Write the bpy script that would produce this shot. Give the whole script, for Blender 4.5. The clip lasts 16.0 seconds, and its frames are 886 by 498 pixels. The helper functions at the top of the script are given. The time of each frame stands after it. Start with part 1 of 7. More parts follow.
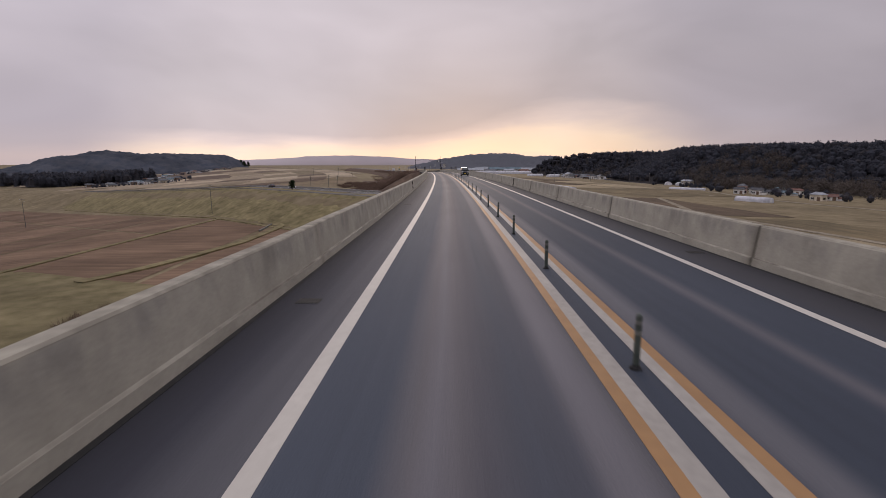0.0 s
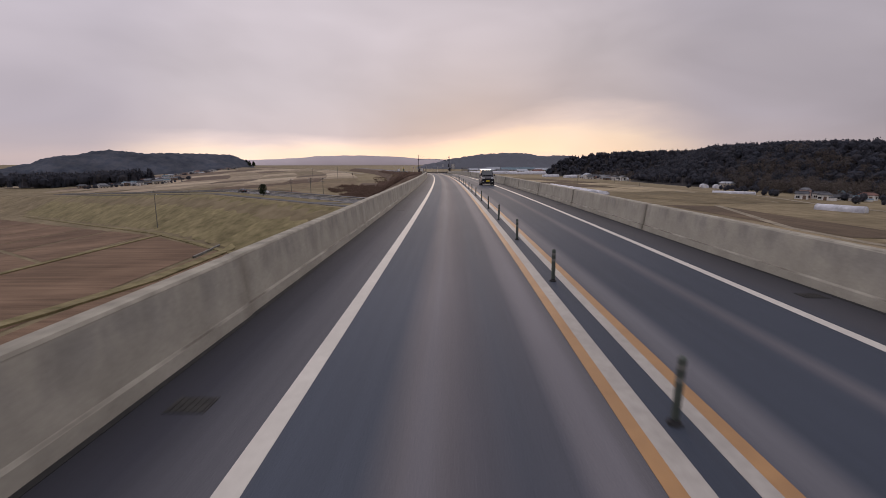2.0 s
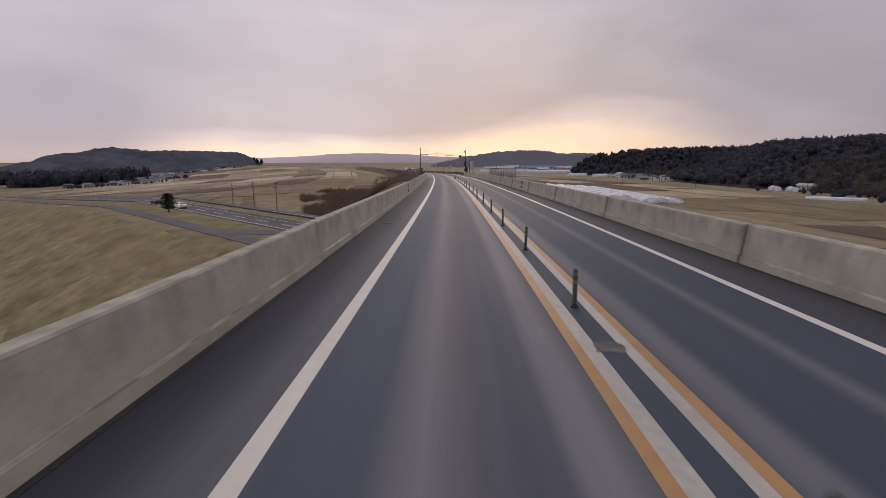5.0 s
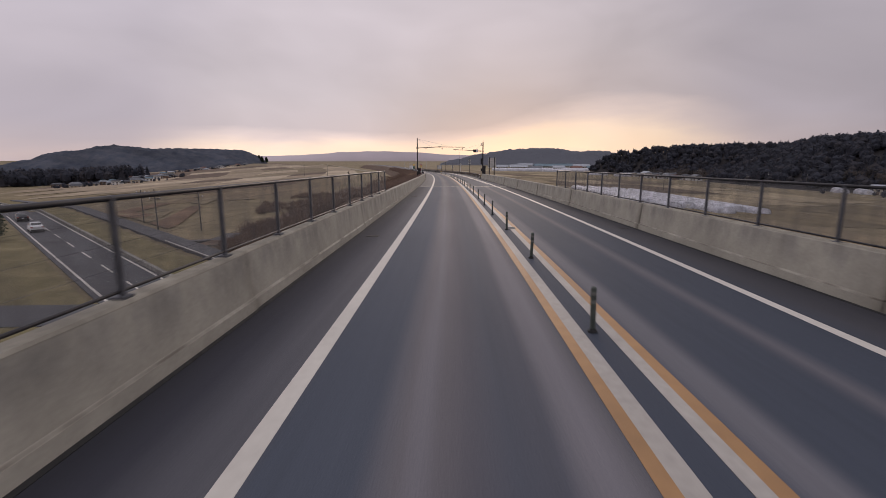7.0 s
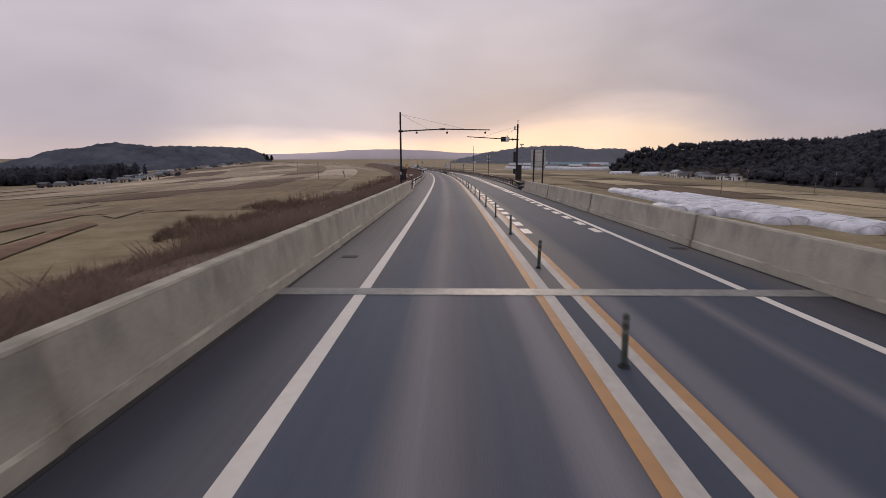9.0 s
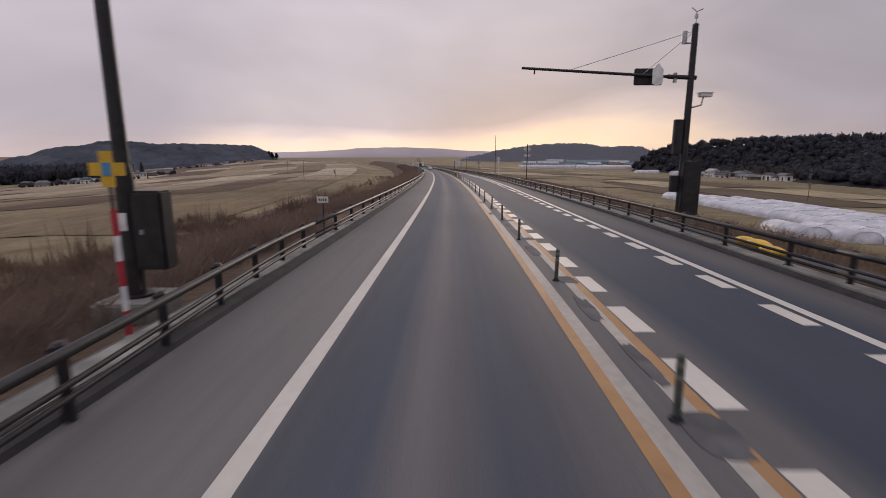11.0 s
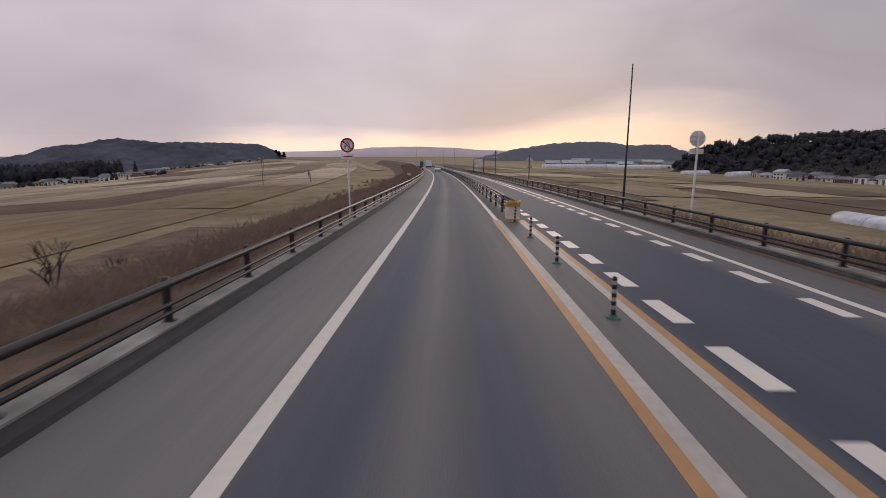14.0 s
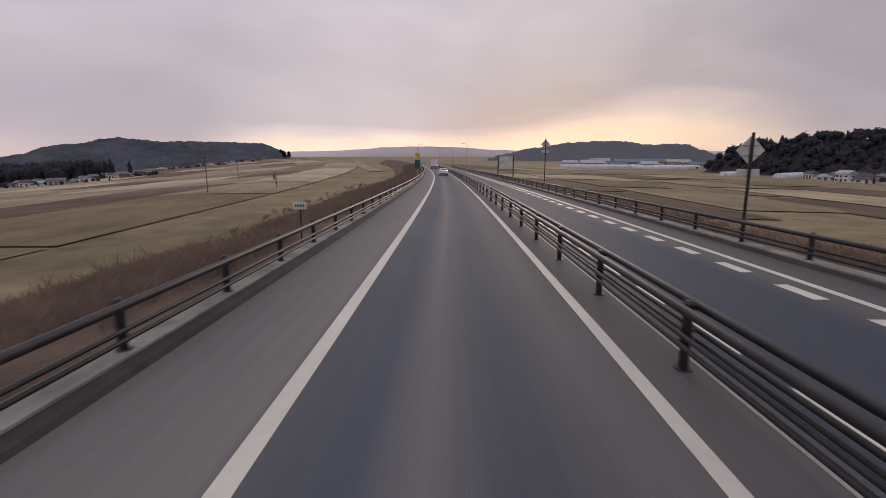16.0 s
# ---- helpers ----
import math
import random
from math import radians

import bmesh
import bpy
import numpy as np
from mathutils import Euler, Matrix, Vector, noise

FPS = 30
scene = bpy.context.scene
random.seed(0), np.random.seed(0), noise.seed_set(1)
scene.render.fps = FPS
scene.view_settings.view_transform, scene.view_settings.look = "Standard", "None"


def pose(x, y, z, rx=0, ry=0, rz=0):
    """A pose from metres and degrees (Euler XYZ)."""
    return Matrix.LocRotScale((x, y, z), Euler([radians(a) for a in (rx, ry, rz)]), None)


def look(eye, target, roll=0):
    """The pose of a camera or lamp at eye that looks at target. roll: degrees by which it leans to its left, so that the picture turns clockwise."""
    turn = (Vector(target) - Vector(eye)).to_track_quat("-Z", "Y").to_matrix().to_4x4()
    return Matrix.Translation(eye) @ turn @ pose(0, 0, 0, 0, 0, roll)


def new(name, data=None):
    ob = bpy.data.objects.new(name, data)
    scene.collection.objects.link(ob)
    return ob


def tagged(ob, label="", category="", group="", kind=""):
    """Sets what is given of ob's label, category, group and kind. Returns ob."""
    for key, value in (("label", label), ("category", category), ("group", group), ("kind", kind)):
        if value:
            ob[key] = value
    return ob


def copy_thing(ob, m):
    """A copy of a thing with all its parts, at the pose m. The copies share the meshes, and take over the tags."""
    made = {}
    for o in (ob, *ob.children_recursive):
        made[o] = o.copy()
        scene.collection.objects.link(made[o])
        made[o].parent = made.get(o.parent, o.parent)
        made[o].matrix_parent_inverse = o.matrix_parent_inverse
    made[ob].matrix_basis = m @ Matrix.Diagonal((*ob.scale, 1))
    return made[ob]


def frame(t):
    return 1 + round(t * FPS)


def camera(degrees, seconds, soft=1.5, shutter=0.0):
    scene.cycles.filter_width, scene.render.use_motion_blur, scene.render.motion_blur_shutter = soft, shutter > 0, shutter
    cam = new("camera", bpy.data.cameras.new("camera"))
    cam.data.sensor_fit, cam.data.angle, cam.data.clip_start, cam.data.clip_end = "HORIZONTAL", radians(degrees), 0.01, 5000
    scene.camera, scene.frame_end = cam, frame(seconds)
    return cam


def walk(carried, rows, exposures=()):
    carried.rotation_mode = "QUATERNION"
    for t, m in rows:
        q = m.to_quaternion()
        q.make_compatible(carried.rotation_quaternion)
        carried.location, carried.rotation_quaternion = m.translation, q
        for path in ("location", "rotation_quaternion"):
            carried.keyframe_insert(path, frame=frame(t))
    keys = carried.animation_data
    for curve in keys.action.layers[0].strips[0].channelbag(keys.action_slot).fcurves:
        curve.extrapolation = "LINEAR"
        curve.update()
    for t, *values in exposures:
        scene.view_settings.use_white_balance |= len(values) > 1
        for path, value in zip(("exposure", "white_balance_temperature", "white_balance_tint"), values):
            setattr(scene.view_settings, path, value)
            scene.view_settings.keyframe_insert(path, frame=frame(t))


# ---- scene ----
cam = camera(84.7, 16.0, soft=0.8, shutter=0.12)
PATH = [
    (0.0, pose(-0.140, 0.000, 2.340, 79.928, 0, 1.190)),
    (0.5, pose(-0.142, 11.299, 2.306, 79.928, 0, 1.481)),
    (1.0, pose(-0.202, 22.599, 2.272, 79.928, 0, 1.773)),
    (1.5, pose(-0.319, 33.898, 2.238, 79.928, 0, 2.064)),
    (2.0, pose(-0.520, 45.196, 2.204, 79.928, 0, 2.355)),
    (2.5, pose(-0.778, 56.492, 2.170, 79.928, 0, 2.647)),
    (3.0, pose(-1.094, 67.788, 2.134, 79.892, 0, 2.938)),
    (3.5, pose(-1.468, 79.081, 2.088, 79.841, 0, 3.229)),
    (4.0, pose(-1.893, 90.373, 2.032, 79.789, 0, 3.521)),
    (4.5, pose(-2.375, 101.662, 1.965, 79.737, 0, 3.812)),
    (5.0, pose(-2.915, 112.949, 1.889, 79.685, 0, 4.103)),
    (5.5, pose(-3.513, 124.233, 1.802, 79.633, 0, 4.395)),
    (6.0, pose(-4.167, 135.514, 1.705, 79.582, 0, 4.686)),
    (6.5, pose(-4.879, 146.791, 1.597, 79.530, 0, 4.978)),
    (7.0, pose(-5.649, 158.065, 1.480, 79.478, 0, 5.269)),
    (7.5, pose(-6.479, 169.334, 1.352, 79.426, 0, 5.560)),
    (8.0, pose(-7.366, 180.599, 1.214, 79.374, 0, 5.852)),
    (8.5, pose(-8.310, 191.860, 1.066, 79.323, 0, 6.143)),
    (9.0, pose(-9.312, 203.115, 0.907, 79.271, 0, 6.434)),
    (9.5, pose(-10.371, 214.365, 0.739, 79.219, 0, 6.726)),
    (10.0, pose(-11.487, 225.610, 0.560, 79.167, 0, 7.017)),
    (10.5, pose(-12.660, 236.849, 0.371, 79.116, 0, 7.308)),
    (11.0, pose(-13.891, 248.082, 0.171, 79.064, 0, 7.600)),
    (11.5, pose(-15.161, 259.310, -0.038, 79.012, 0, 7.891)),
    (12.0, pose(-16.488, 270.532, -0.253, 79.012, 0, 8.182)),
    (12.5, pose(-17.873, 281.747, -0.468, 79.012, 0, 8.474)),
    (13.0, pose(-19.326, 292.954, -0.682, 79.012, 0, 8.765)),
    (13.5, pose(-20.837, 304.153, -0.897, 79.012, 0, 9.056)),
    (14.0, pose(-22.405, 315.344, -1.112, 79.012, 0, 9.348)),
    (14.5, pose(-24.029, 326.527, -1.326, 79.012, 0, 9.639)),
    (15.0, pose(-25.748, 337.696, -1.541, 79.012, 0, 9.930)),
    (15.5, pose(-27.523, 348.856, -1.756, 79.012, 0, 10.222)),
    (16.0, pose(-29.355, 360.006, -1.970, 79.012, 0, 10.513)),
]
walk(cam, PATH, exposures=[(0.0, -0.02, 6400, 18.0), (16.0, -0.02, 6400, 18.0)])

# ---- world, sun ----
SUN_AZ, SUN_EL = radians(1), radians(5)      # clockwise from +y
sky = bpy.data.worlds.new("sky")
scene.world = sky
sky.use_nodes = True
wn, wl = sky.node_tree.nodes, sky.node_tree.links
wn.clear()


def wnode(kind, **kw):
    n = wn.new(kind)
    for k, v in kw.items():
        n.inputs[k].default_value = v
    return n


w_out, w_bg = wn.new("ShaderNodeOutputWorld"), wn.new("ShaderNodeBackground")
w_tc = wn.new("ShaderNodeTexCoord")
w_sep = wn.new("ShaderNodeSeparateXYZ")
wl.new(w_tc.outputs["Generated"], w_sep.inputs[0])
# cloud sheet: height gradient of an overcast evening sky, yellow gap low over the horizon
w_map = wn.new("ShaderNodeMapping")
w_map.inputs["Scale"].default_value = (1.6, 1.6, 7.0)
wl.new(w_tc.outputs["Generated"], w_map.inputs[0])
w_noise = wnode("ShaderNodeTexNoise", Scale=2.4, Detail=5.0, Roughness=0.5, Distortion=0.15)
wl.new(w_map.outputs[0], w_noise.inputs["Vector"])
w_add = wn.new("ShaderNodeMath")
w_add.operation = "MULTIPLY_ADD"
wl.new(w_noise.outputs["Fac"], w_add.inputs[0])
w_add.inputs[1].default_value = 0.055
# the gap under the clouds reaches higher beside the sun
GLOW_AZ = radians(14)
w_dot3 = wn.new("ShaderNodeVectorMath")
w_dot3.operation = "DOT_PRODUCT"
wl.new(w_tc.outputs["Generated"], w_dot3.inputs[0])
w_dot3.inputs[1].default_value = (math.sin(GLOW_AZ), math.cos(GLOW_AZ), 0)
w_rng3 = wn.new("ShaderNodeMapRange")
w_rng3.interpolation_type = "SMOOTHSTEP"
wl.new(w_dot3.outputs["Value"], w_rng3.inputs["Value"])
w_rng3.inputs["From Min"].default_value, w_rng3.inputs["From Max"].default_value = 0.945, 1.0
w_rng3.inputs["To Min"].default_value, w_rng3.inputs["To Max"].default_value = 1.0, 0.42
w_z = wn.new("ShaderNodeMath")
w_z.operation = "MULTIPLY"
wl.new(w_sep.outputs["Z"], w_z.inputs[0])
wl.new(w_rng3.outputs[0], w_z.inputs[1])
wl.new(w_z.outputs[0], w_add.inputs[2])
w_ramp = wn.new("ShaderNodeValToRGB")
wl.new(w_add.outputs[0], w_ramp.inputs[0])
SKY = [(0.0, (0.60, 0.51, 0.49)), (0.025, (0.74, 0.59, 0.50)), (0.035, (0.91, 0.72, 0.52)), (0.052, (0.85, 0.69, 0.535)),
       (0.068, (0.63, 0.54, 0.50)), (0.086, (0.47, 0.425, 0.425)), (0.15, (0.475, 0.438, 0.442)), (0.28, (0.54, 0.50, 0.51)), (0.5, (0.58, 0.55, 0.565)), (1.0, (0.92, 0.92, 0.95))]
while len(w_ramp.color_ramp.elements) < len(SKY):
    w_ramp.color_ramp.elements.new(0.5)
for e, (p, c) in zip(w_ramp.color_ramp.elements, SKY):
    e.position, e.color = p, (*c, 1)
# grey clouds away from the sunset
w_ramp2 = wn.new("ShaderNodeValToRGB")
wl.new(w_add.outputs[0], w_ramp2.inputs[0])
SKY2 = [(0.0, (0.46, 0.39, 0.39)), (0.035, (0.50, 0.42, 0.40)), (0.06, (0.42, 0.375, 0.385)), (0.10, (0.405, 0.374, 0.402)), (0.2, (0.435, 0.403, 0.423)), (0.45, (0.49, 0.467, 0.50)), (1.0, (0.92, 0.92, 0.97))]
while len(w_ramp2.color_ramp.elements) < len(SKY2):
    w_ramp2.color_ramp.elements.new(0.5)
for e, (p, c) in zip(w_ramp2.color_ramp.elements, SKY2):
    e.position, e.color = p, (*c, 1)
w_dot = wn.new("ShaderNodeVectorMath")
w_dot.operation = "DOT_PRODUCT"
wl.new(w_tc.outputs["Generated"], w_dot.inputs[0])
w_dot.inputs[1].default_value = (math.sin(radians(-5)), math.cos(radians(-5)), 0)
w_rng = wn.new("ShaderNodeMapRange")
wl.new(w_dot.outputs["Value"], w_rng.inputs["Value"])
w_rng.interpolation_type = "SMOOTHSTEP"
w_rng.inputs["From Min"].default_value, w_rng.inputs["From Max"].default_value = 0.835, 0.925
w_mix = wn.new("ShaderNodeMix")
w_mix.data_type = "RGBA"
wl.new(w_rng.outputs[0], w_mix.inputs[0])
wl.new(w_ramp2.outputs[0], w_mix.inputs[6])
wl.new(w_ramp.outputs[0], w_mix.inputs[7])
# large soft cloud streaks
w_map2 = wn.new("ShaderNodeMapping")
w_map2.inputs["Scale"].default_value = (1.0, 1.0, 2.4)
wl.new(w_tc.outputs["Generated"], w_map2.inputs[0])
w_noise2 = wnode("ShaderNodeTexNoise", Scale=2.8, Detail=3.5, Roughness=0.5, Distortion=0.35)
wl.new(w_map2.outputs[0], w_noise2.inputs["Vector"])
w_rng2 = wn.new("ShaderNodeMapRange")
wl.new(w_noise2.outputs["Fac"], w_rng2.inputs["Value"])
w_rng2.inputs["From Min"].default_value, w_rng2.inputs["From Max"].default_value = 0.3, 0.7
w_rng2.inputs["To Min"].default_value, w_rng2.inputs["To Max"].default_value = 0.88, 1.11
w_mul = wn.new("ShaderNodeVectorMath")
w_mul.operation = "SCALE"
wl.new(w_mix.outputs[2], w_mul.inputs[0])
w_side = wn.new("ShaderNodeMath")            # heavier cloud towards the right of the road
w_side.operation = "MULTIPLY_ADD"
wl.new(w_sep.outputs["X"], w_side.inputs[0])
w_side.inputs[1].default_value, w_side.inputs[2].default_value = -0.24, 1.06
w_both = wn.new("ShaderNodeMath")
w_both.operation = "MULTIPLY"
wl.new(w_rng2.outputs[0], w_both.inputs[0])
wl.new(w_side.outputs[0], w_both.inputs[1])
wl.new(w_both.outputs[0], w_mul.inputs["Scale"])
# clear-sky light above the cloud sheet, filtered through it
w_sky = wn.new("ShaderNodeTexSky")
w_sky.sky_type, w_sky.sun_disc = "NISHITA", False
w_sky.sun_elevation, w_sky.sun_rotation = SUN_EL, SUN_AZ
w_sum = wn.new("ShaderNodeMix")
w_sum.data_type, w_sum.blend_type = "RGBA", "ADD"
w_sum.inputs[0].default_value = 0.004
wl.new(w_mul.outputs[0], w_sum.inputs[6])
wl.new(w_sky.outputs[0], w_sum.inputs[7])
wl.new(w_sum.outputs[2], w_bg.inputs["Color"])
w_bg.inputs["Strength"].default_value = 1.0
wl.new(w_bg.outputs[0], w_out.inputs[0])

sun = new("sun", bpy.data.lights.new("sun", "SUN"))
sun.data.energy, sun.data.angle, sun.data.color = 0.6, radians(14), (1.0, 0.84, 0.66)
sun.matrix_world = look((0, 0, 60), (-math.sin(SUN_AZ) * 10, -math.cos(SUN_AZ) * 10, 60 - 10 * math.tan(radians(9))))


# ---- materials ----
def material(name, rough=0.7, metal=0.0, spec=0.4):
    m = bpy.data.materials.new(name)
    m.use_nodes = True
    b = m.node_tree.nodes["Principled BSDF"]
    b.inputs["Roughness"].default_value, b.inputs["Metallic"].default_value = rough, metal
    b.inputs["Specular IOR Level"].default_value = spec
    return m, m.node_tree.nodes, m.node_tree.links, b


def ramp(nodes, stops):
    r = nodes.new("ShaderNodeValToRGB")
    while len(r.color_ramp.elements) < len(stops):
        r.color_ramp.elements.new(0.5)
    for e, (p, c) in zip(r.color_ramp.elements, stops):
        e.position, e.color = p, (*c, 1)
    return r


def noise_of(nodes, links, coord, scale, detail=4.0, stretch=None, rough=0.55):
    if stretch:
        mp = nodes.new("ShaderNodeMapping")
        mp.inputs["Scale"].default_value = stretch
        links.new(coord, mp.inputs[0])
        coord = mp.outputs[0]
    n = nodes.new("ShaderNodeTexNoise")
    n.inputs["Scale"].default_value, n.inputs["Detail"].default_value, n.inputs["Roughness"].default_value = scale, detail, rough
    links.new(coord, n.inputs["Vector"])
    return n.outputs["Fac"]


def mixed(nodes, links, kind, fac, a, b):
    n = nodes.new("ShaderNodeMix")
    n.data_type, n.blend_type = "RGBA", kind
    for v, i in ((fac, 0), (a, 6), (b, 7)):
        if isinstance(v, (int, float)):
            n.inputs[i].default_value = v
        elif isinstance(v, tuple):
            n.inputs[i].default_value = (*v, 1)
        else:
            links.new(v, n.inputs[i])
    return n.outputs[2]


def bumped(nodes, links, b, height, strength=0.3, distance=0.02):
    n = nodes.new("ShaderNodeBump")
    n.inputs["Strength"].default_value, n.inputs["Distance"].default_value = strength, distance
    links.new(height, n.inputs["Height"])
    links.new(n.outputs[0], b.inputs["Normal"])


def surface(name, dark, light, scale=3.0, rough=0.75, metal=0.0, spec=0.4, big=0.35, fine=40.0, bump=0.25, dist=0.01, vary=0.0, stretch=None, deep=1.0):
    """Two-scale mottled surface between two colours, in metres."""
    m, nodes, links, b = material(name, rough, metal, spec)
    tc = nodes.new("ShaderNodeTexCoord").outputs["Object"]
    r = ramp(nodes, [(0.3, dark), (0.7, light)])
    links.new(noise_of(nodes, links, tc, scale, stretch=stretch), r.inputs[0])
    large = noise_of(nodes, links, tc, scale * big, 3.0)
    r2 = ramp(nodes, [(0.3, (1 - 0.28 * deep,) * 3), (0.7, (1 + 0.15 * deep,) * 3)])
    links.new(large, r2.inputs[0])
    col = mixed(nodes, links, "MULTIPLY", 1.0, r.outputs[0], r2.outputs[0])
    if vary:
        info = nodes.new("ShaderNodeObjectInfo")
        r3 = ramp(nodes, [(0.0, (1 - vary,) * 3), (1.0, (1 + vary,) * 3)])
        links.new(info.outputs["Random"], r3.inputs[0])
        col = mixed(nodes, links, "MULTIPLY", 1.0, col, r3.outputs[0])
    links.new(col, b.inputs["Base Color"])
    bumped(nodes, links, b, noise_of(nodes, links, tc, fine, 3.0), bump, dist)
    return m


def road_material(name, stops, lanes_rough=0.6):
    """Asphalt whose tone varies across the carriageway: worn wheel paths and paler strips between; U is metres across, V metres along."""
    m, nodes, links, b = material(name, 0.78, 0.0, 0.17)
    uv = nodes.new("ShaderNodeUVMap").outputs[0]
    sep = nodes.new("ShaderNodeSeparateXYZ")
    links.new(uv, sep.inputs[0])
    wob = noise_of(nodes, links, uv, 1.0, 3.0, (0.6, 0.05, 1.0))
    mad = nodes.new("ShaderNodeMath")
    mad.operation = "MULTIPLY_ADD"
    links.new(wob, mad.inputs[0])
    mad.inputs[1].default_value = 0.22
    links.new(sep.outputs["X"], mad.inputs[2])
    rng = nodes.new("ShaderNodeMapRange")
    links.new(mad.outputs[0], rng.inputs["Value"])
    rng.inputs["From Min"].default_value, rng.inputs["From Max"].default_value = -4.89, 9.11
    r = ramp(nodes, [((x + 5.0) / 14.0, c) for x, c in stops])
    links.new(rng.outputs[0], r.inputs[0])
    streak = ramp(nodes, [(0.3, (0.93, 0.93, 0.93)), (0.7, (1.06, 1.06, 1.06))])
    links.new(noise_of(nodes, links, uv, 1.0, 5.0, (6.0, 0.12, 1.0)), streak.inputs[0])
    grain = ramp(nodes, [(0.35, (0.82, 0.82, 0.84)), (0.65, (1.16, 1.16, 1.14))])
    links.new(noise_of(nodes, links, uv, 70.0, 2.0), grain.inputs[0])
    patch = ramp(nodes, [(0.35, (0.9, 0.9, 0.9)), (0.65, (1.08, 1.07, 1.06))])
    links.new(noise_of(nodes, links, uv, 0.25, 4.0, (1.0, 0.35, 1.0)), patch.inputs[0])
    col = mixed(nodes, links, "MULTIPLY", 1.0, r.outputs[0], streak.outputs[0])
    col = mixed(nodes, links, "MULTIPLY", 1.0, col, grain.outputs[0])
    col = mixed(nodes, links, "MULTIPLY", 1.0, col, patch.outputs[0])
    links.new(col, b.inputs["Base Color"])
    bumped(nodes, links, b, noise_of(nodes, links, uv, 90.0, 2.0), 0.35, 0.006)
    return m


# oncoming lane and bridge shoulders kept darker, partly painting in the lens's edge falloff
DK, OP, PL = (0.064, 0.075, 0.098), (0.045, 0.054, 0.073), (0.150, 0.144, 0.158)      # driven lane, oncoming lane, pale strip
MAT = {}
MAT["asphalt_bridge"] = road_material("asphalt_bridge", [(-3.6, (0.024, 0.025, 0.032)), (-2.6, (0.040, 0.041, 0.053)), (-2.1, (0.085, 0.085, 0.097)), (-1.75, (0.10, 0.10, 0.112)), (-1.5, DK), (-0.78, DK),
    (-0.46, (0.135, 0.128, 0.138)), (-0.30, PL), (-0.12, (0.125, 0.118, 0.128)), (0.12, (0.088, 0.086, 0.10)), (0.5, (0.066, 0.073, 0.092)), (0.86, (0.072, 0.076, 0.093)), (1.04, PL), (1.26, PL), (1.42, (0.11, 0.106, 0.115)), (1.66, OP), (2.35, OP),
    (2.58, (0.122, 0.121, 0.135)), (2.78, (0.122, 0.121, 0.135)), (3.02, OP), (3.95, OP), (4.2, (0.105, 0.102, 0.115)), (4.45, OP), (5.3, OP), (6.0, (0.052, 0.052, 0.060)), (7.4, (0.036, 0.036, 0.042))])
MAT["asphalt_bank"] = road_material("asphalt_bank", [(-3.9, (0.118, 0.112, 0.110)), (-1.9, (0.155, 0.147, 0.142)), (-1.5, (0.078, 0.081, 0.092)), (-0.75, DK),
    (-0.42, (0.115, 0.110, 0.118)), (-0.22, (0.138, 0.130, 0.136)), (0.05, (0.10, 0.097, 0.106)), (0.45, (0.064, 0.071, 0.090)), (0.85, (0.070, 0.074, 0.090)), (1.1, (0.092, 0.090, 0.098)), (1.5, (0.118, 0.112, 0.113)), (2.9, (0.112, 0.107, 0.108)), (3.3, OP), (4.6, (0.050, 0.057, 0.076)), (5.9, OP), (6.6, (0.098, 0.094, 0.096)), (8.5, (0.10, 0.096, 0.098))])
MAT["white_paint"] = surface("white_paint", (0.50, 0.465, 0.41), (0.56, 0.525, 0.465), 9.0, 0.6, big=0.06, fine=60.0, deep=0.3)
MAT["cream_paint"] = surface("cream_paint", (0.30, 0.278, 0.245), (0.38, 0.352, 0.315), 9.0, 0.7, big=0.05, fine=60.0, deep=0.5)
MAT["yellow_paint"] = surface("yellow_paint", (0.285, 0.155, 0.064), (0.345, 0.19, 0.076), 4.0, 0.65, big=0.08, fine=60.0, deep=0.5)
MAT["rail_steel"] = surface("rail_steel", (0.014, 0.013, 0.015), (0.028, 0.026, 0.029), 6.0, 0.5, 0.0, 0.35, fine=30.0, bump=0.1)
MAT["dark_steel"] = surface("dark_steel", (0.015, 0.014, 0.016), (0.035, 0.032, 0.034), 5.0, 0.5, 0.3, 0.5, fine=30.0, bump=0.1)
MAT["galvanised"] = surface("galvanised", (0.30, 0.31, 0.32), (0.48, 0.48, 0.49), 8.0, 0.45, 0.6, 0.5, bump=0.08)
MAT["white_metal"] = surface("white_metal", (0.62, 0.62, 0.62), (0.78, 0.78, 0.77), 6.0, 0.4, fine=30.0, bump=0.05)
MAT["red_paint"] = surface("red_paint", (0.34, 0.02, 0.035), (0.45, 0.035, 0.05), 6.0, 0.45, bump=0.05)
MAT["blue_paint"] = surface("blue_paint", (0.05, 0.22, 0.42), (0.08, 0.30, 0.52), 6.0, 0.45, bump=0.05)
MAT["green_plastic"] = surface("green_plastic", (0.02, 0.07, 0.055), (0.045, 0.12, 0.09), 8.0, 0.6, bump=0.1)
MAT["post_plastic"] = surface("post_plastic", (0.045, 0.06, 0.052), (0.085, 0.10, 0.082), 8.0, 0.6, bump=0.1)
MAT["reflector"] = surface("reflector", (0.30, 0.30, 0.27), (0.42, 0.42, 0.38), 8.0, 0.35, bump=0.05)
MAT["grey_band"] = surface("grey_band", (0.12, 0.12, 0.11), (0.2, 0.2, 0.18), 8.0, 0.5, bump=0.05)
MAT["sign_yellow"] = surface("sign_yellow", (0.60, 0.36, 0.02), (0.72, 0.45, 0.04), 6.0, 0.45, bump=0.05)
MAT["dull_yellow"] = surface("dull_yellow", (0.36, 0.22, 0.05), (0.52, 0.34, 0.10), 5.0, 0.6, bump=0.15)
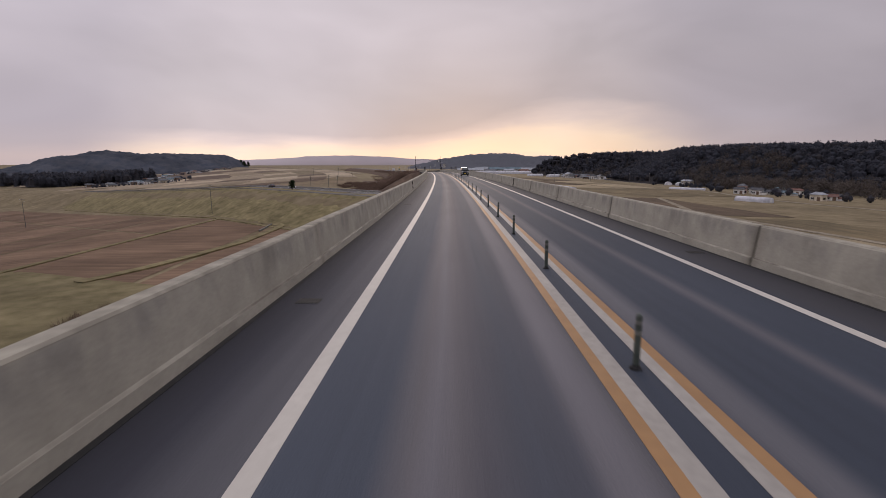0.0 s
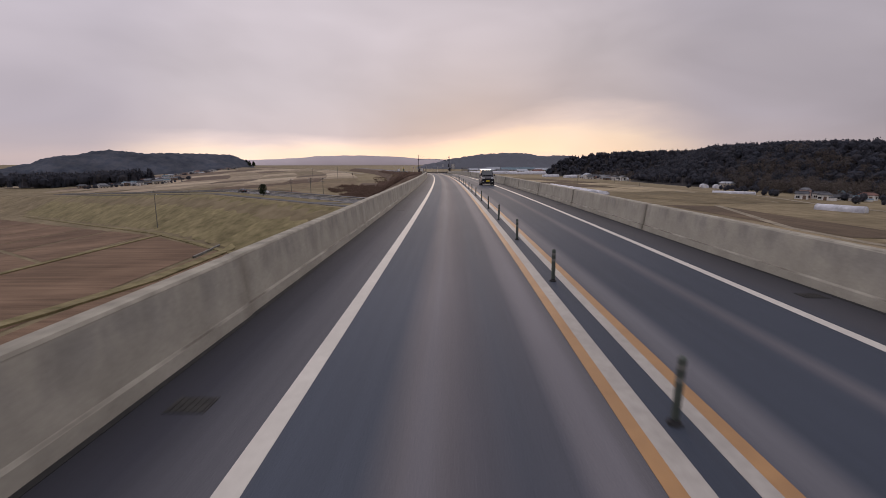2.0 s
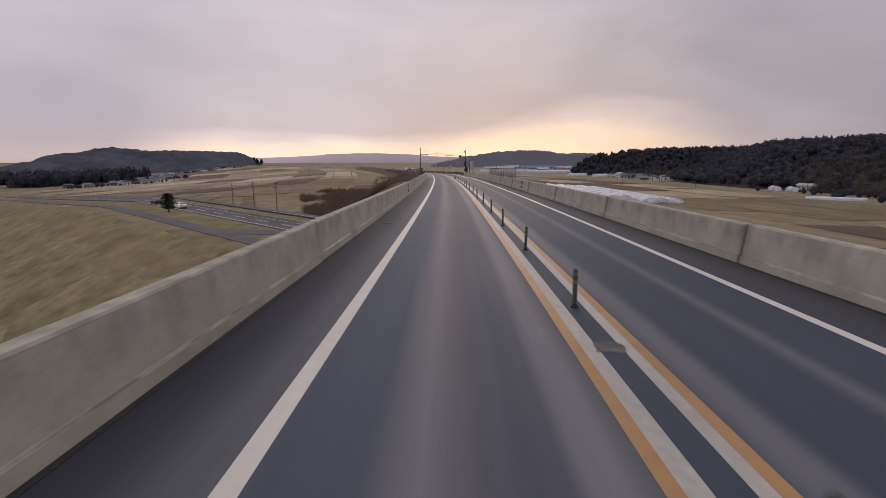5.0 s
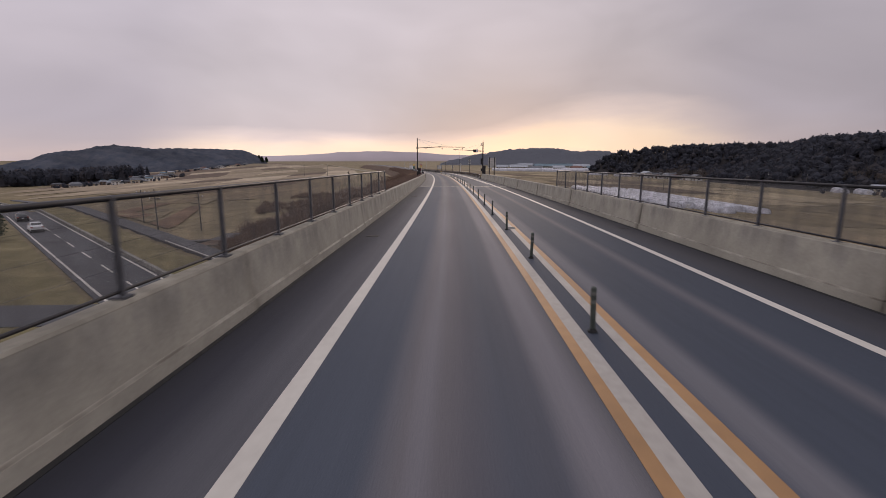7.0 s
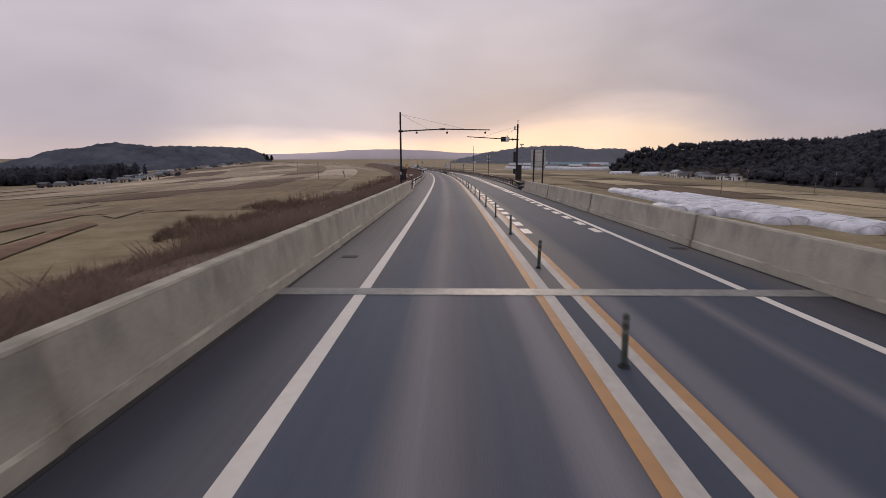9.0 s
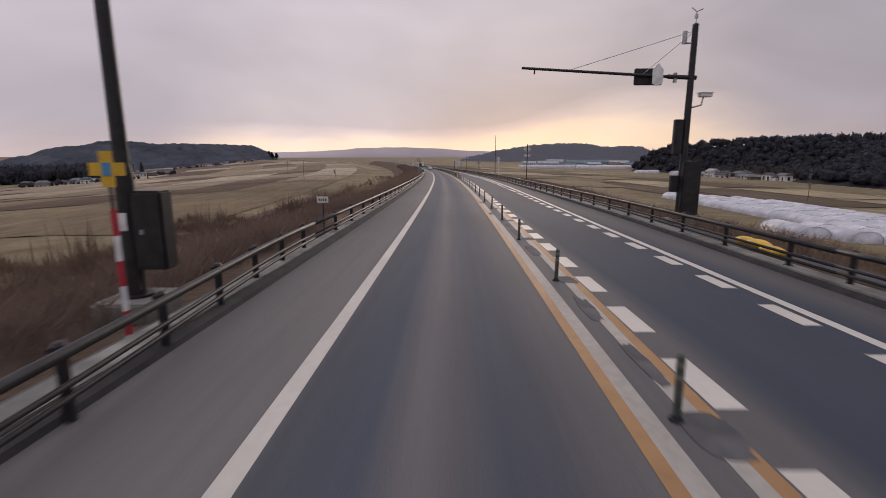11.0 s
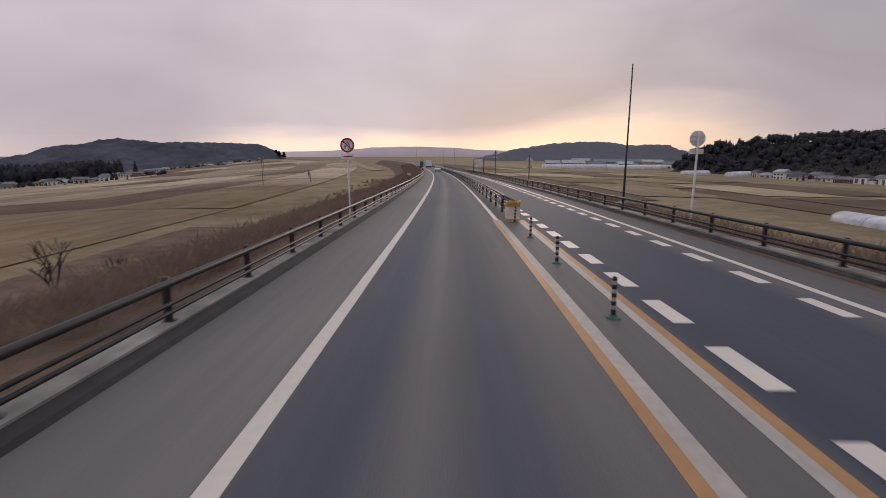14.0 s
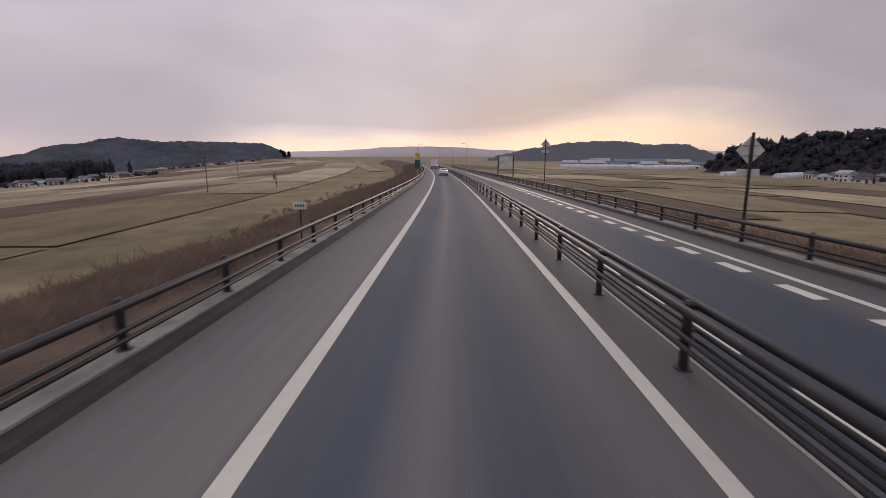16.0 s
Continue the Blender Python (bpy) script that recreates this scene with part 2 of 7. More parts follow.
MAT["dull_white"] = surface("dull_white", (0.55, 0.52, 0.46), (0.72, 0.69, 0.62), 5.0, 0.6, bump=0.15)
MAT["dark_kerb"] = surface("dark_kerb", (0.028, 0.027, 0.028), (0.05, 0.047, 0.048), 3.0, 0.9, bump=0.4)
MAT["film"] = surface("film", (0.44, 0.44, 0.47), (0.58, 0.58, 0.62), 0.8, 0.6, fine=3.0, bump=0.08, dist=0.05)
MAT["sign_back"] = surface("sign_back", (0.56, 0.55, 0.52), (0.68, 0.66, 0.62), 3.0, 0.55, 0.0, bump=0.08)
MAT["black_rubber"] = surface("black_rubber", (0.012, 0.012, 0.013), (0.025, 0.025, 0.025), 9.0, 0.85)


def concrete_material(name, dark, light, stained=False):
    """Board-cast concrete with grey run-off streaks that hang from the coping, and paler scuffs."""
    m, nodes, links, b = material(name, 0.85, 0.0, 0.25)
    tc = nodes.new("ShaderNodeTexCoord").outputs["Object"]
    info = nodes.new("ShaderNodeObjectInfo")
    off = nodes.new("ShaderNodeVectorMath")
    off.operation = "MULTIPLY_ADD"
    comb = nodes.new("ShaderNodeCombineXYZ")
    for i in range(3):
        links.new(info.outputs["Random"], comb.inputs[i])
    links.new(comb.outputs[0], off.inputs[0])
    off.inputs[1].default_value = (37.0, 53.0, 11.0)
    links.new(tc, off.inputs[2])
    sep = nodes.new("ShaderNodeSeparateXYZ")
    links.new(tc, sep.inputs[0])
    tc = off.outputs[0]
    wave = nodes.new("ShaderNodeMath")                    # damp stains close to the panel ends
    wave.operation = "MULTIPLY_ADD"
    links.new(noise_of(nodes, links, tc, 2.5, 3.0, (1.0, 1.0, 0.5)), wave.inputs[0])
    wave.inputs[1].default_value = 0.45
    links.new(sep.outputs["Y"], wave.inputs[2])
    ends = ramp(nodes, [(0.0, (0.55, 0.54, 0.53)), (0.013, (0.66, 0.65, 0.64)), (0.024, (0.86, 0.85, 0.84)), (0.045, (1.0, 1.0, 1.0)), (0.96, (1.0, 1.0, 1.0)), (0.995, (0.82, 0.81, 0.80))])
    span = nodes.new("ShaderNodeMapRange")
    links.new(wave.outputs[0], span.inputs["Value"])
    span.inputs["From Min"].default_value, span.inputs["From Max"].default_value = 0.1, 10.6
    links.new(span.outputs[0], ends.inputs[0])
    base = ramp(nodes, [(0.3, dark), (0.7, light)])
    links.new(noise_of(nodes, links, tc, 1.3, 5.0), base.inputs[0])
    drip = ramp(nodes, [(0.34, (0.86, 0.86, 0.865)), (0.55, (1.0, 1.0, 1.0))])
    links.new(noise_of(nodes, links, tc, 1.0, 6.0, (1.0, 0.8, 0.6), 0.65), drip.inputs[0])
    fine = ramp(nodes, [(0.3, (0.9, 0.9, 0.9)), (0.7, (1.08, 1.08, 1.07))])
    links.new(noise_of(nodes, links, tc, 22.0, 4.0), fine.inputs[0])
    col = mixed(nodes, links, "MULTIPLY", 1.0, base.outputs[0], drip.outputs[0])
    col = mixed(nodes, links, "MULTIPLY", 1.0, col, fine.outputs[0])
    if stained:
        col = mixed(nodes, links, "MULTIPLY", 1.0, col, ends.outputs[0])
        # run-off stains under the coping, thinning out downwards, and a dark toe line
        run = ramp(nodes, [(0.46, (0.0, 0.0, 0.0)), (0.60, (1.0, 1.0, 1.0))])
        links.new(noise_of(nodes, links, tc, 1.0, 6.0, (0.5, 1.5, 0.55), 0.68), run.inputs[0])
        fall = ramp(nodes, [(0.32, (0.0, 0.0, 0.0)), (0.76, (0.9, 0.9, 0.9)), (0.89, (0.75, 0.75, 0.75)), (0.94, (0.0, 0.0, 0.0))])
        links.new(sep.outputs["Z"], fall.inputs[0])
        amount = mixed(nodes, links, "MULTIPLY", 1.0, run.outputs[0], fall.outputs[0])
        col = mixed(nodes, links, "MIX", amount, col, mixed(nodes, links, "MULTIPLY", 1.0, col, (0.70, 0.71, 0.75)))
        # broken dark line paints the toe step's shadow gap together with its dirt
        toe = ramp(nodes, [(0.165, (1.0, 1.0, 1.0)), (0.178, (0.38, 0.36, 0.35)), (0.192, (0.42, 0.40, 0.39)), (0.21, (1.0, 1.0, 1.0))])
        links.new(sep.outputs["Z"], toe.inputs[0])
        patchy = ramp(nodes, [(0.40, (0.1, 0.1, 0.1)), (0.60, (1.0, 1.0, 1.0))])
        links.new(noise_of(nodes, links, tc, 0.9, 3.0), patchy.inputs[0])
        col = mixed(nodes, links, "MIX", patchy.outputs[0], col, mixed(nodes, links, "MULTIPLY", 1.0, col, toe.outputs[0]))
        lichen = ramp(nodes, [(0.35, (0.62, 0.61, 0.60)), (0.65, (0.94, 0.93, 0.91))])      # grey lichen on the coping
        links.new(noise_of(nodes, links, tc, 3.0, 5.0), lichen.inputs[0])
        cope = ramp(nodes, [(0.905, (0.0, 0.0, 0.0)), (0.925, (1.0, 1.0, 1.0))])
        links.new(sep.outputs["Z"], cope.inputs[0])
        col = mixed(nodes, links, "MIX", cope.outputs[0], col, mixed(nodes, links, "MULTIPLY", 1.0, col, lichen.outputs[0]))
    links.new(col, b.inputs["Base Color"])
    bumped(nodes, links, b, noise_of(nodes, links, tc, 30.0, 4.0), 0.25, 0.01)
    return m


MAT["concrete"] = concrete_material("concrete", (0.235, 0.220, 0.182), (0.325, 0.305, 0.255))
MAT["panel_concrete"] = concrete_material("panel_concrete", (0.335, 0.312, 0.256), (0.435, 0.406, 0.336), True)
MAT["kerb_concrete"] = concrete_material("kerb_concrete", (0.13, 0.124, 0.112), (0.33, 0.315, 0.285))


# ---- helpers for building ----
KAP = 0.00045                 # the road bends gently to the left, radius about 2.2 km


def grade(s):
    g = -0.003 - 0.016 * min(max((s - 60) / 200, 0), 1)
    return g * max(0.0, 1 - (s - 420) / 180) if s > 420 else g


Z_TABLE = np.concatenate([[0.0], np.cumsum([grade(i + 0.5) for i in range(3000)])])


def z_road(s):
    return float(np.interp(s, np.arange(3001), Z_TABLE)) if s > 0 else -0.003 * s


def road_point(s, x=0.0, z=0.0):
    """s metres along the road, x metres to the right of the camera's line, z above the asphalt."""
    a = KAP * s
    return Vector((-(1 - math.cos(a)) / KAP + x * math.cos(a), math.sin(a) / KAP + x * math.sin(a), z_road(s) + z))


def road_pose(s, x=0.0, z=0.0, turn=0.0, level=False):
    """Local x to the right, y along the road, z up."""
    tilt = 0.0 if level else math.degrees(math.atan(grade(s)))
    return Matrix.Translation(road_point(s, x, z)) @ pose(0, 0, 0, 0, 0, math.degrees(KAP * s)) @ pose(0, 0, 0, tilt, 0, turn)


def lateral(x, y):
    """Station and offset of a place in the plan."""
    r = 1 / KAP
    return math.atan2(y, x + r) / KAP, math.hypot(x + r, y) - r


def link_mesh(name, bm, mat, smooth=False):
    me = bpy.data.meshes.new(name)
    bm.normal_update()
    bm.to_mesh(me)
    bm.free()
    if mat:
        for m in (mat if isinstance(mat, (list, tuple)) else [mat]):
            me.materials.append(m)
    if smooth:
        me.polygons.foreach_set("use_smooth", [True] * len(me.polygons))
    return new(name, me)


def part(name, bm, mat, parent=None, label="", smooth=False):
    ob = link_mesh(name, bm, mat, smooth)
    if parent is not None:
        ob.parent = parent
    return tagged(ob, label)


def shared(name, mesh, parent, m):
    ob = new(name, mesh)
    ob.parent = parent
    ob.matrix_basis = m
    return ob


def box(bm, x0, x1, y0, y1, z0, z1, bevel=0.0):
    r = bmesh.ops.create_cube(bm, size=1.0)
    bmesh.ops.scale(bm, verts=r["verts"], vec=(x1 - x0, y1 - y0, z1 - z0))
    bmesh.ops.translate(bm, verts=r["verts"], vec=((x0 + x1) / 2, (y0 + y1) / 2, (z0 + z1) / 2))
    if bevel:
        bmesh.ops.bevel(bm, geom=list({e for v in r["verts"] for e in v.link_edges}), offset=bevel, segments=2, affect="EDGES", clamp_overlap=True)
    return bm


def rod(bm, p, q, r0, r1=None, n=12):
    p, q = Vector(p), Vector(q)
    d = q - p
    res = bmesh.ops.create_cone(bm, cap_ends=True, segments=n, radius1=r0, radius2=r0 if r1 is None else r1, depth=d.length)
    m = Matrix.Translation((p + q) / 2) @ d.to_track_quat("Z", "Y").to_matrix().to_4x4()
    bmesh.ops.transform(bm, matrix=m, verts=res["verts"])
    return bm


def empty(name, m, label, category, group="", kind=""):
    ob = new(name)
    ob.matrix_world = m
    return tagged(ob, label, category, group, kind)


def place(ob, m):
    ob.matrix_basis = m
    return ob


def stations(s0, s1, step):
    n = max(1, int(round((s1 - s0) / step)))
    return [s0 + (s1 - s0) * i / n for i in range(n + 1)]


def sweep(profile, s0, s1, step=6.0, closed=True, warp=None, cap=True):
    """A profile of (x, z) carried along the road."""
    bm = bmesh.new()
    uvl = bm.loops.layers.uv.new("UVMap")
    rings = []
    for s in stations(s0, s1, step):
        pts = warp(s, profile) if warp else profile
        rings.append([bm.verts.new(road_point(s, x, z)) for x, z in pts])
    ss = stations(s0, s1, step)
    n = len(profile)
    for i in range(len(rings) - 1):
        for j in range(n if closed else n - 1):
            k = (j + 1) % n
            f = bm.faces.new((rings[i][j], rings[i][k], rings[i + 1][k], rings[i + 1][j]))
            pa, pb = (warp(ss[i], profile), warp(ss[i + 1], profile)) if warp else (profile, profile)
            for lp, (u, v) in zip(f.loops, ((pa[j][0], ss[i]), (pa[k][0], ss[i]), (pb[k][0], ss[i + 1]), (pb[j][0], ss[i + 1]))):
                lp[uvl].uv = (u, v)
    if closed and cap:
        bm.faces.new(rings[0])
        bm.faces.new(rings[-1][::-1])
    bmesh.ops.recalc_face_normals(bm, faces=bm.faces)
    return bm


def pipe_profile(x, z, r, n=10):
    return [(x + r * math.cos(2 * math.pi * i / n), z + r * math.sin(2 * math.pi * i / n)) for i in range(n)]


def ease(v, a, b):
    u = min(max((v - a) / (b - a), 0.0), 1.0)
    return u * u * (3 - 2 * u)


# ---- ground ----
CREST = Vector((-34.0, 172.0))             # near edge of the levee's top
LEVEE_DIR = Vector((-0.775, 0.632))
LEVEE_NOR = Vector((0.632, 0.775))


def ground_z(x, y):
    s, lat = lateral(x, y)
    d = (Vector((x, y)) - CREST).dot(LEVEE_NOR)
    side = min(max((-lat - 5) / 10, 0.0), 1.0)            # 1 on the left of the road
    far = -11.5 - 0.070 * max(0.0, min(-lat, 450) - 60)
    road_top = -9.6
    up = ease(d, -24, 0)
    left = -19.0 + (road_top + 19.0) * up
    if d > 26:
        left = road_top + (far - road_top) * ease(d, 26, 40)
    if d <= 40:
        left -= 0.072 * max(0.0, min(-lat, 500) - 85) * (1 - ease(d, 26, 40))
    left += (-24 - left) * ease(y, 1500, 2600)
    right = -13.0 - 0.03 * max(0.0, min(lat, 120) - 40) - 0.025 * max(0.0, min(lat, 300) - 120)
    right += (-20 - right) * ease(y, 1300, 2600)
    z = right + (left - right) * side
    return z + 0.06 * noise.noise(Vector((x * 0.02, y * 0.02, 3.0)))


def axis(lo, hi, fine_lo, fine_hi, fine, grow=1.22):
    v, out = fine_lo, []
    while v <= fine_hi:
        out.append(v)
        v += fine
    step, v = fine, fine_lo
    while v > lo:
        step *= grow
        v -= step
        out.insert(0, v)
    step, v = fine, out[-1]
    while v < hi:
        step *= grow
        v += step
        out.append(v)
    return out


bm = bmesh.new()
gx, gy = axis(-4600, 4600, -260, 260, 6.0), axis(-900, 4700, -40, 640, 6.0)
grid = [[bm.verts.new((x, y, ground_z(x, y))) for x in gx] for y in gy]
for j in range(len(gy) - 1):
    for i in range(len(gx) - 1):
        bm.faces.new((grid[j][i], grid[j][i + 1], grid[j + 1][i + 1], grid[j + 1][i]))
MAT["grass"] = surface("grass", (0.150, 0.120, 0.068), (0.245, 0.196, 0.122), 0.22, 0.95, spec=0.1, big=0.15, fine=3.0, bump=0.5, dist=0.15)
ground = part("ground", bm, MAT["grass"], smooth=True)
tagged(ground, "dry winter grassland with levee and low paddy land", "ground", kind="structure")

# ---- carriageway ----
S0, S_JOINT, S_END = -40.0, 212.0, 900.0
S_RAIL = 250.0


def deck(x0, x1):
    return [(x0, 0.0), (x1, 0.0), (x1, -0.35), (x0, -0.35)]


xs = [-4.5 + 13.7 * i / 24 for i in range(25)]
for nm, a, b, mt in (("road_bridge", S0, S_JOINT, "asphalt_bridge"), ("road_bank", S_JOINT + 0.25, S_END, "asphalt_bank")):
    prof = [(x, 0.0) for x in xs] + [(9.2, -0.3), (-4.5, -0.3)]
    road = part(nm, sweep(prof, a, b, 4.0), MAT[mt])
    tagged(road, "two-lane asphalt carriageway with worn wheel paths", "road", kind="structure")


def marking(name, x0, x1, a, b, mat, label, z=0.004, shift=None, step=4.0):
    def warp(s, prof):
        o = shift(s) if shift else 0.0
        return [(x + o, zz) for x, zz in prof]
    ob = part(name, sweep([(x0, z), (x1, z), (x1, 0.0005), (x0, 0.0005)], a, b, step, warp=warp), MAT[mat])
    return tagged(ob, label, "road marking", kind="structure")




def along(*knots):
    """An offset across the road that runs smoothly through (station, metres)."""
    ss, xx = [k[0] for k in knots], [k[1] for k in knots]
    return lambda s: float(np.interp(s, ss, xx))


# the centre strip and the oncoming lane swing outwards past the bridge
WIDEN = along((212, 0.0), (248, 0.05), (268, 0.19), (287, 0.31), (322, 0.35))
WIDEN_FAR = along((212, 0.0), (248, 0.0), (268, 0.23), (287, 0.46), (302, 0.50), (322, 0.69), (345, 0.74))
WIDEN_EDGE = along((0, 0.08), (165, -0.05), (248, 0.10), (268, 0.33), (303, 1.08), (326, 1.45), (372, 1.60))
WIDEN_RAIL = along((254, -0.75), (258, -0.55), (270, -0.15), (290, 0.10), (303, 0.25), (325, 0.65), (371, 0.40), (420, 0.40))
marking("edge_line_near", -1.78, -1.57, S0, S_END, "white_paint", "solid white edge line along the lane")
marking("edge_line_far", 5.38, 5.56, S0, S_END, "white_paint", "solid white edge line along the oncoming lane", shift=WIDEN_EDGE)
S_MED = 337.0
marking("yellow_line_near", 1.49, 1.64, S0, S_MED, "yellow_paint", "worn yellow centre line beside a pale band", shift=WIDEN)
marking("pale_line_near", 1.64, 1.84, S0, S_MED, "cream_paint", "pale worn band along the yellow centre line", shift=WIDEN)
marking("pale_line_far", 2.15, 2.31, S0, S_END, "cream_paint", "pale worn band along the yellow centre line", shift=WIDEN_FAR)
marking("yellow_line_far", 2.31, 2.46, S0, S_MED, "yellow_paint", "worn yellow centre line beside a pale band", shift=WIDEN_FAR)
marking("median_line", 1.93, 2.11, S_MED, S_END, "white_paint", "solid white line along the median guard rail", shift=along((338, 0.0), (368, 0.05)))

# speed-reduction blocks painted along both sides of the oncoming lane
bm = bmesh.new()
box(bm, -0.155, 0.155, -0.62, 0.62, 0.0005, 0.005)
dash_a = link_mesh("dash_block", bm, MAT["white_paint"])
bm = bmesh.new()
box(bm, -0.135, 0.135, -0.54, 0.54, 0.0005, 0.005)
dash_b = link_mesh("dash_block", bm, MAT["white_paint"])
dashes = empty("dash_blocks", Matrix.Identity(4), "white speed-reduction blocks painted along the oncoming lane", "road marking", kind="structure")
inner, outer = along((249, 2.66), (267, 2.84), (284, 2.95), (302, 3.27), (324, 3.55), (345, 3.62)), along((240, -0.32), (268, -0.37), (302, -0.52), (325, -0.58))
s, first = 220.6, True
while s < 480:
    for src, x, o in ((dash_a, inner(s), 0.0), (dash_b, 5.47 + WIDEN_EDGE(s) + outer(s), 0.25)):
        ob = src if first else shared("dash_block", src.data, dashes, Matrix.Identity(4))
        ob.parent = dashes
        ob.matrix_basis = road_pose(s + o, x)
    first = False
    s += 2.2

# expansion joint across the bridge end
bm = sweep([(-3.3, 0.012), (7.2, 0.012), (7.2, 0.0005), (-3.3, 0.0005)], S_JOINT - 0.1, S_JOINT + 0.36, 0.46)
tagged(part("expansion_joint", bm, MAT["grey_band"]), "steel expansion joint across the road at the bridge end", "joint", kind="structure")

# ---- parapets of the bridge ----
PANEL = 10.3


def parapet(name, sign, base, top, label):
    prof = [(base, 0.0), (base + 0.015, 0.17), (base + 0.05, 0.205), (base + 0.13, top - 0.03), (base + 0.155, top), (base + 0.36, top), (base + 0.385, top - 0.05), (base + 0.42, -0.9), (base, -0.9)]
    bm = bmesh.new()
    ends = []
    for y, cut in ((0.004, 0.014), (0.02, 0.0), (PANEL - 0.02, 0.0), (PANEL - 0.004, 0.014)):
        ends.append([bm.verts.new(((x - base + (cut if k < 5 else 0.0)) * sign, y, z - (cut if z > 0.84 else 0.0))) for k, (x, z) in enumerate(prof)])
    n = len(prof)
    for a, b in zip(ends, ends[1:]):
        for j in range(n):
            bm.faces.new((a[j], a[(j + 1) % n], b[(j + 1) % n], b[j]))
    bm.faces.new(ends[0])
    bm.faces.new(ends[-1][::-1])
    bmesh.ops.recalc_face_normals(bm, faces=bm.faces)
    wall = empty(name, Matrix.Identity(4), label, "wall", kind="structure")
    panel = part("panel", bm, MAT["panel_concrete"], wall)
    s, ob = 11.3 - 5 * PANEL, panel
    while s < S_RAIL - 2:
        if ob is None:
            ob = shared("panel", panel.data, wall, Matrix.Identity(4))
        ob.matrix_basis = road_pose(s, sign * base)
        ob = None
        s += PANEL
    return wall


parapet("parapet_near", -1, 3.22, 0.955, "stained concrete bridge parapet with panel joints")
parapet("parapet_far", 1, 6.84, 0.935, "stained concrete bridge parapet with panel joints")
# black sealed seam between the parapets and the asphalt
for nm, a, b in (("seam_near", -3.225, -3.135), ("seam_far", 6.765, 6.845)):
    tagged(part(nm, sweep([(a, 0.006), (b, 0.006), (b, 0.0005), (a, 0.0005)], S0, S_RAIL - 2, 4.0), MAT["black_rubber"]), "black sealed seam along the parapet foot", "seam", kind="structure")
# viaduct girder below
bm = sweep([(-4.2, -0.34), (7.9, -0.34), (7.4, -0.6), (6.0, -2.2), (-2.3, -2.2), (-3.7, -0.6)], S0, 212, 8.0)
tagged(part("bridge_girder", bm, MAT["concrete"]), "concrete girder carrying the bridge deck", "bridge", kind="structure")
for s in (20, 62, 104, 146, 196):
    bm = bmesh.new()
    box(bm, -0.9, 4.6, -1.0, 1.0, -20, -2.25, 0.15)
    tagged(place(part("bridge_pier", bm, MAT["concrete"]), road_pose(s, 0, 0, 0, True)), "concrete pier under the bridge", "bridge pier", kind="structure")

# ---- embankment past the bridge ----


def bank_profile(s, prof):
    zr = z_road(s)
    pl, pr = road_point(s, -26, 0), road_point(s, 26, 0)
    dl, dr = ground_z(pl.x, pl.y) - zr - 0.4, ground_z(pr.x, pr.y) - zr - 0.4
    el, er = -9.6 + 1.7 * (dl + 0.95), 13.2 - 1.7 * (dr + 0.95)
    f = ease(s, 191, 203)
    if prof is not None and f < 1:
        low = min(dl, dr)
        return [(x, low + (z - low) * f) for x, z in ((el, dl), (-9.6, -0.95), (-5.6, -0.4), (-4.15, -0.4), (-4.15, -0.5), (8.1, -0.5), (8.1, -0.4), (9.8, -0.4), (13.2, -0.95), (er, dr))]
    return [(el, dl), (-9.6, -0.95), (-5.6, -0.1), (-4.15, 0.02), (-4.15, -0.34), (8.1, -0.34), (8.1, 0.02), (9.8, -0.1), (13.2, -0.95), (er, dr)]


MAT["bank"] = surface("bank", (0.092, 0.065, 0.05), (0.16, 0.115, 0.084), 0.5, 0.95, spec=0.1, fine=4.0, bump=0.6, dist=0.2)
bank = part("embankment", sweep([(0, 0)] * 10, 190, S_END, 3.0, closed=False, warp=bank_profile), MAT["bank"], smooth=True)
tagged(bank, "road embankment overgrown with brown winter weeds", "embankment", kind="structure")
# kerb gutter and concrete footing strip under the rails
for nm, pr, mt, lb in (("gutter_near", [(-3.86, 0.004), (-3.90, 0.06), (-4.08, 0.10), (-4.08, -0.2), (-3.86, -0.2)], "dark_kerb", "dark asphalt kerb along the shoulder"),
                       ("footing_near", [(-4.085, 0.08), (-4.085, 0.13), (-4.50, 0.13), (-4.50, -0.2), (-4.085, -0.2)], "kerb_concrete", "pale concrete footing strip under the guard rail"),
                       ("gutter_far", [(7.72, 0.004), (7.75, 0.05), (7.84, 0.09), (7.84, -0.2), (7.72, -0.2)], "dark_kerb", "dark asphalt kerb along the shoulder"),
                       ("footing_far", [(7.845, 0.08), (7.845, 0.13), (8.22, 0.13), (8.26, -0.2), (7.845, -0.2)], "kerb_concrete", "pale concrete footing strip under the guard rail")):
    tagged(part(nm, sweep(pr, S_RAIL + (2.1 if nm.endswith("far") else 1.0), 640, 5.0, warp=(lambda s, q: [(x + WIDEN_RAIL(s), z) for x, z in q]) if nm.endswith("far") else (lambda s, q: [(x + 0.3, z) for x, z in q])), MAT[mt]), lb, "kerb", kind="structure")


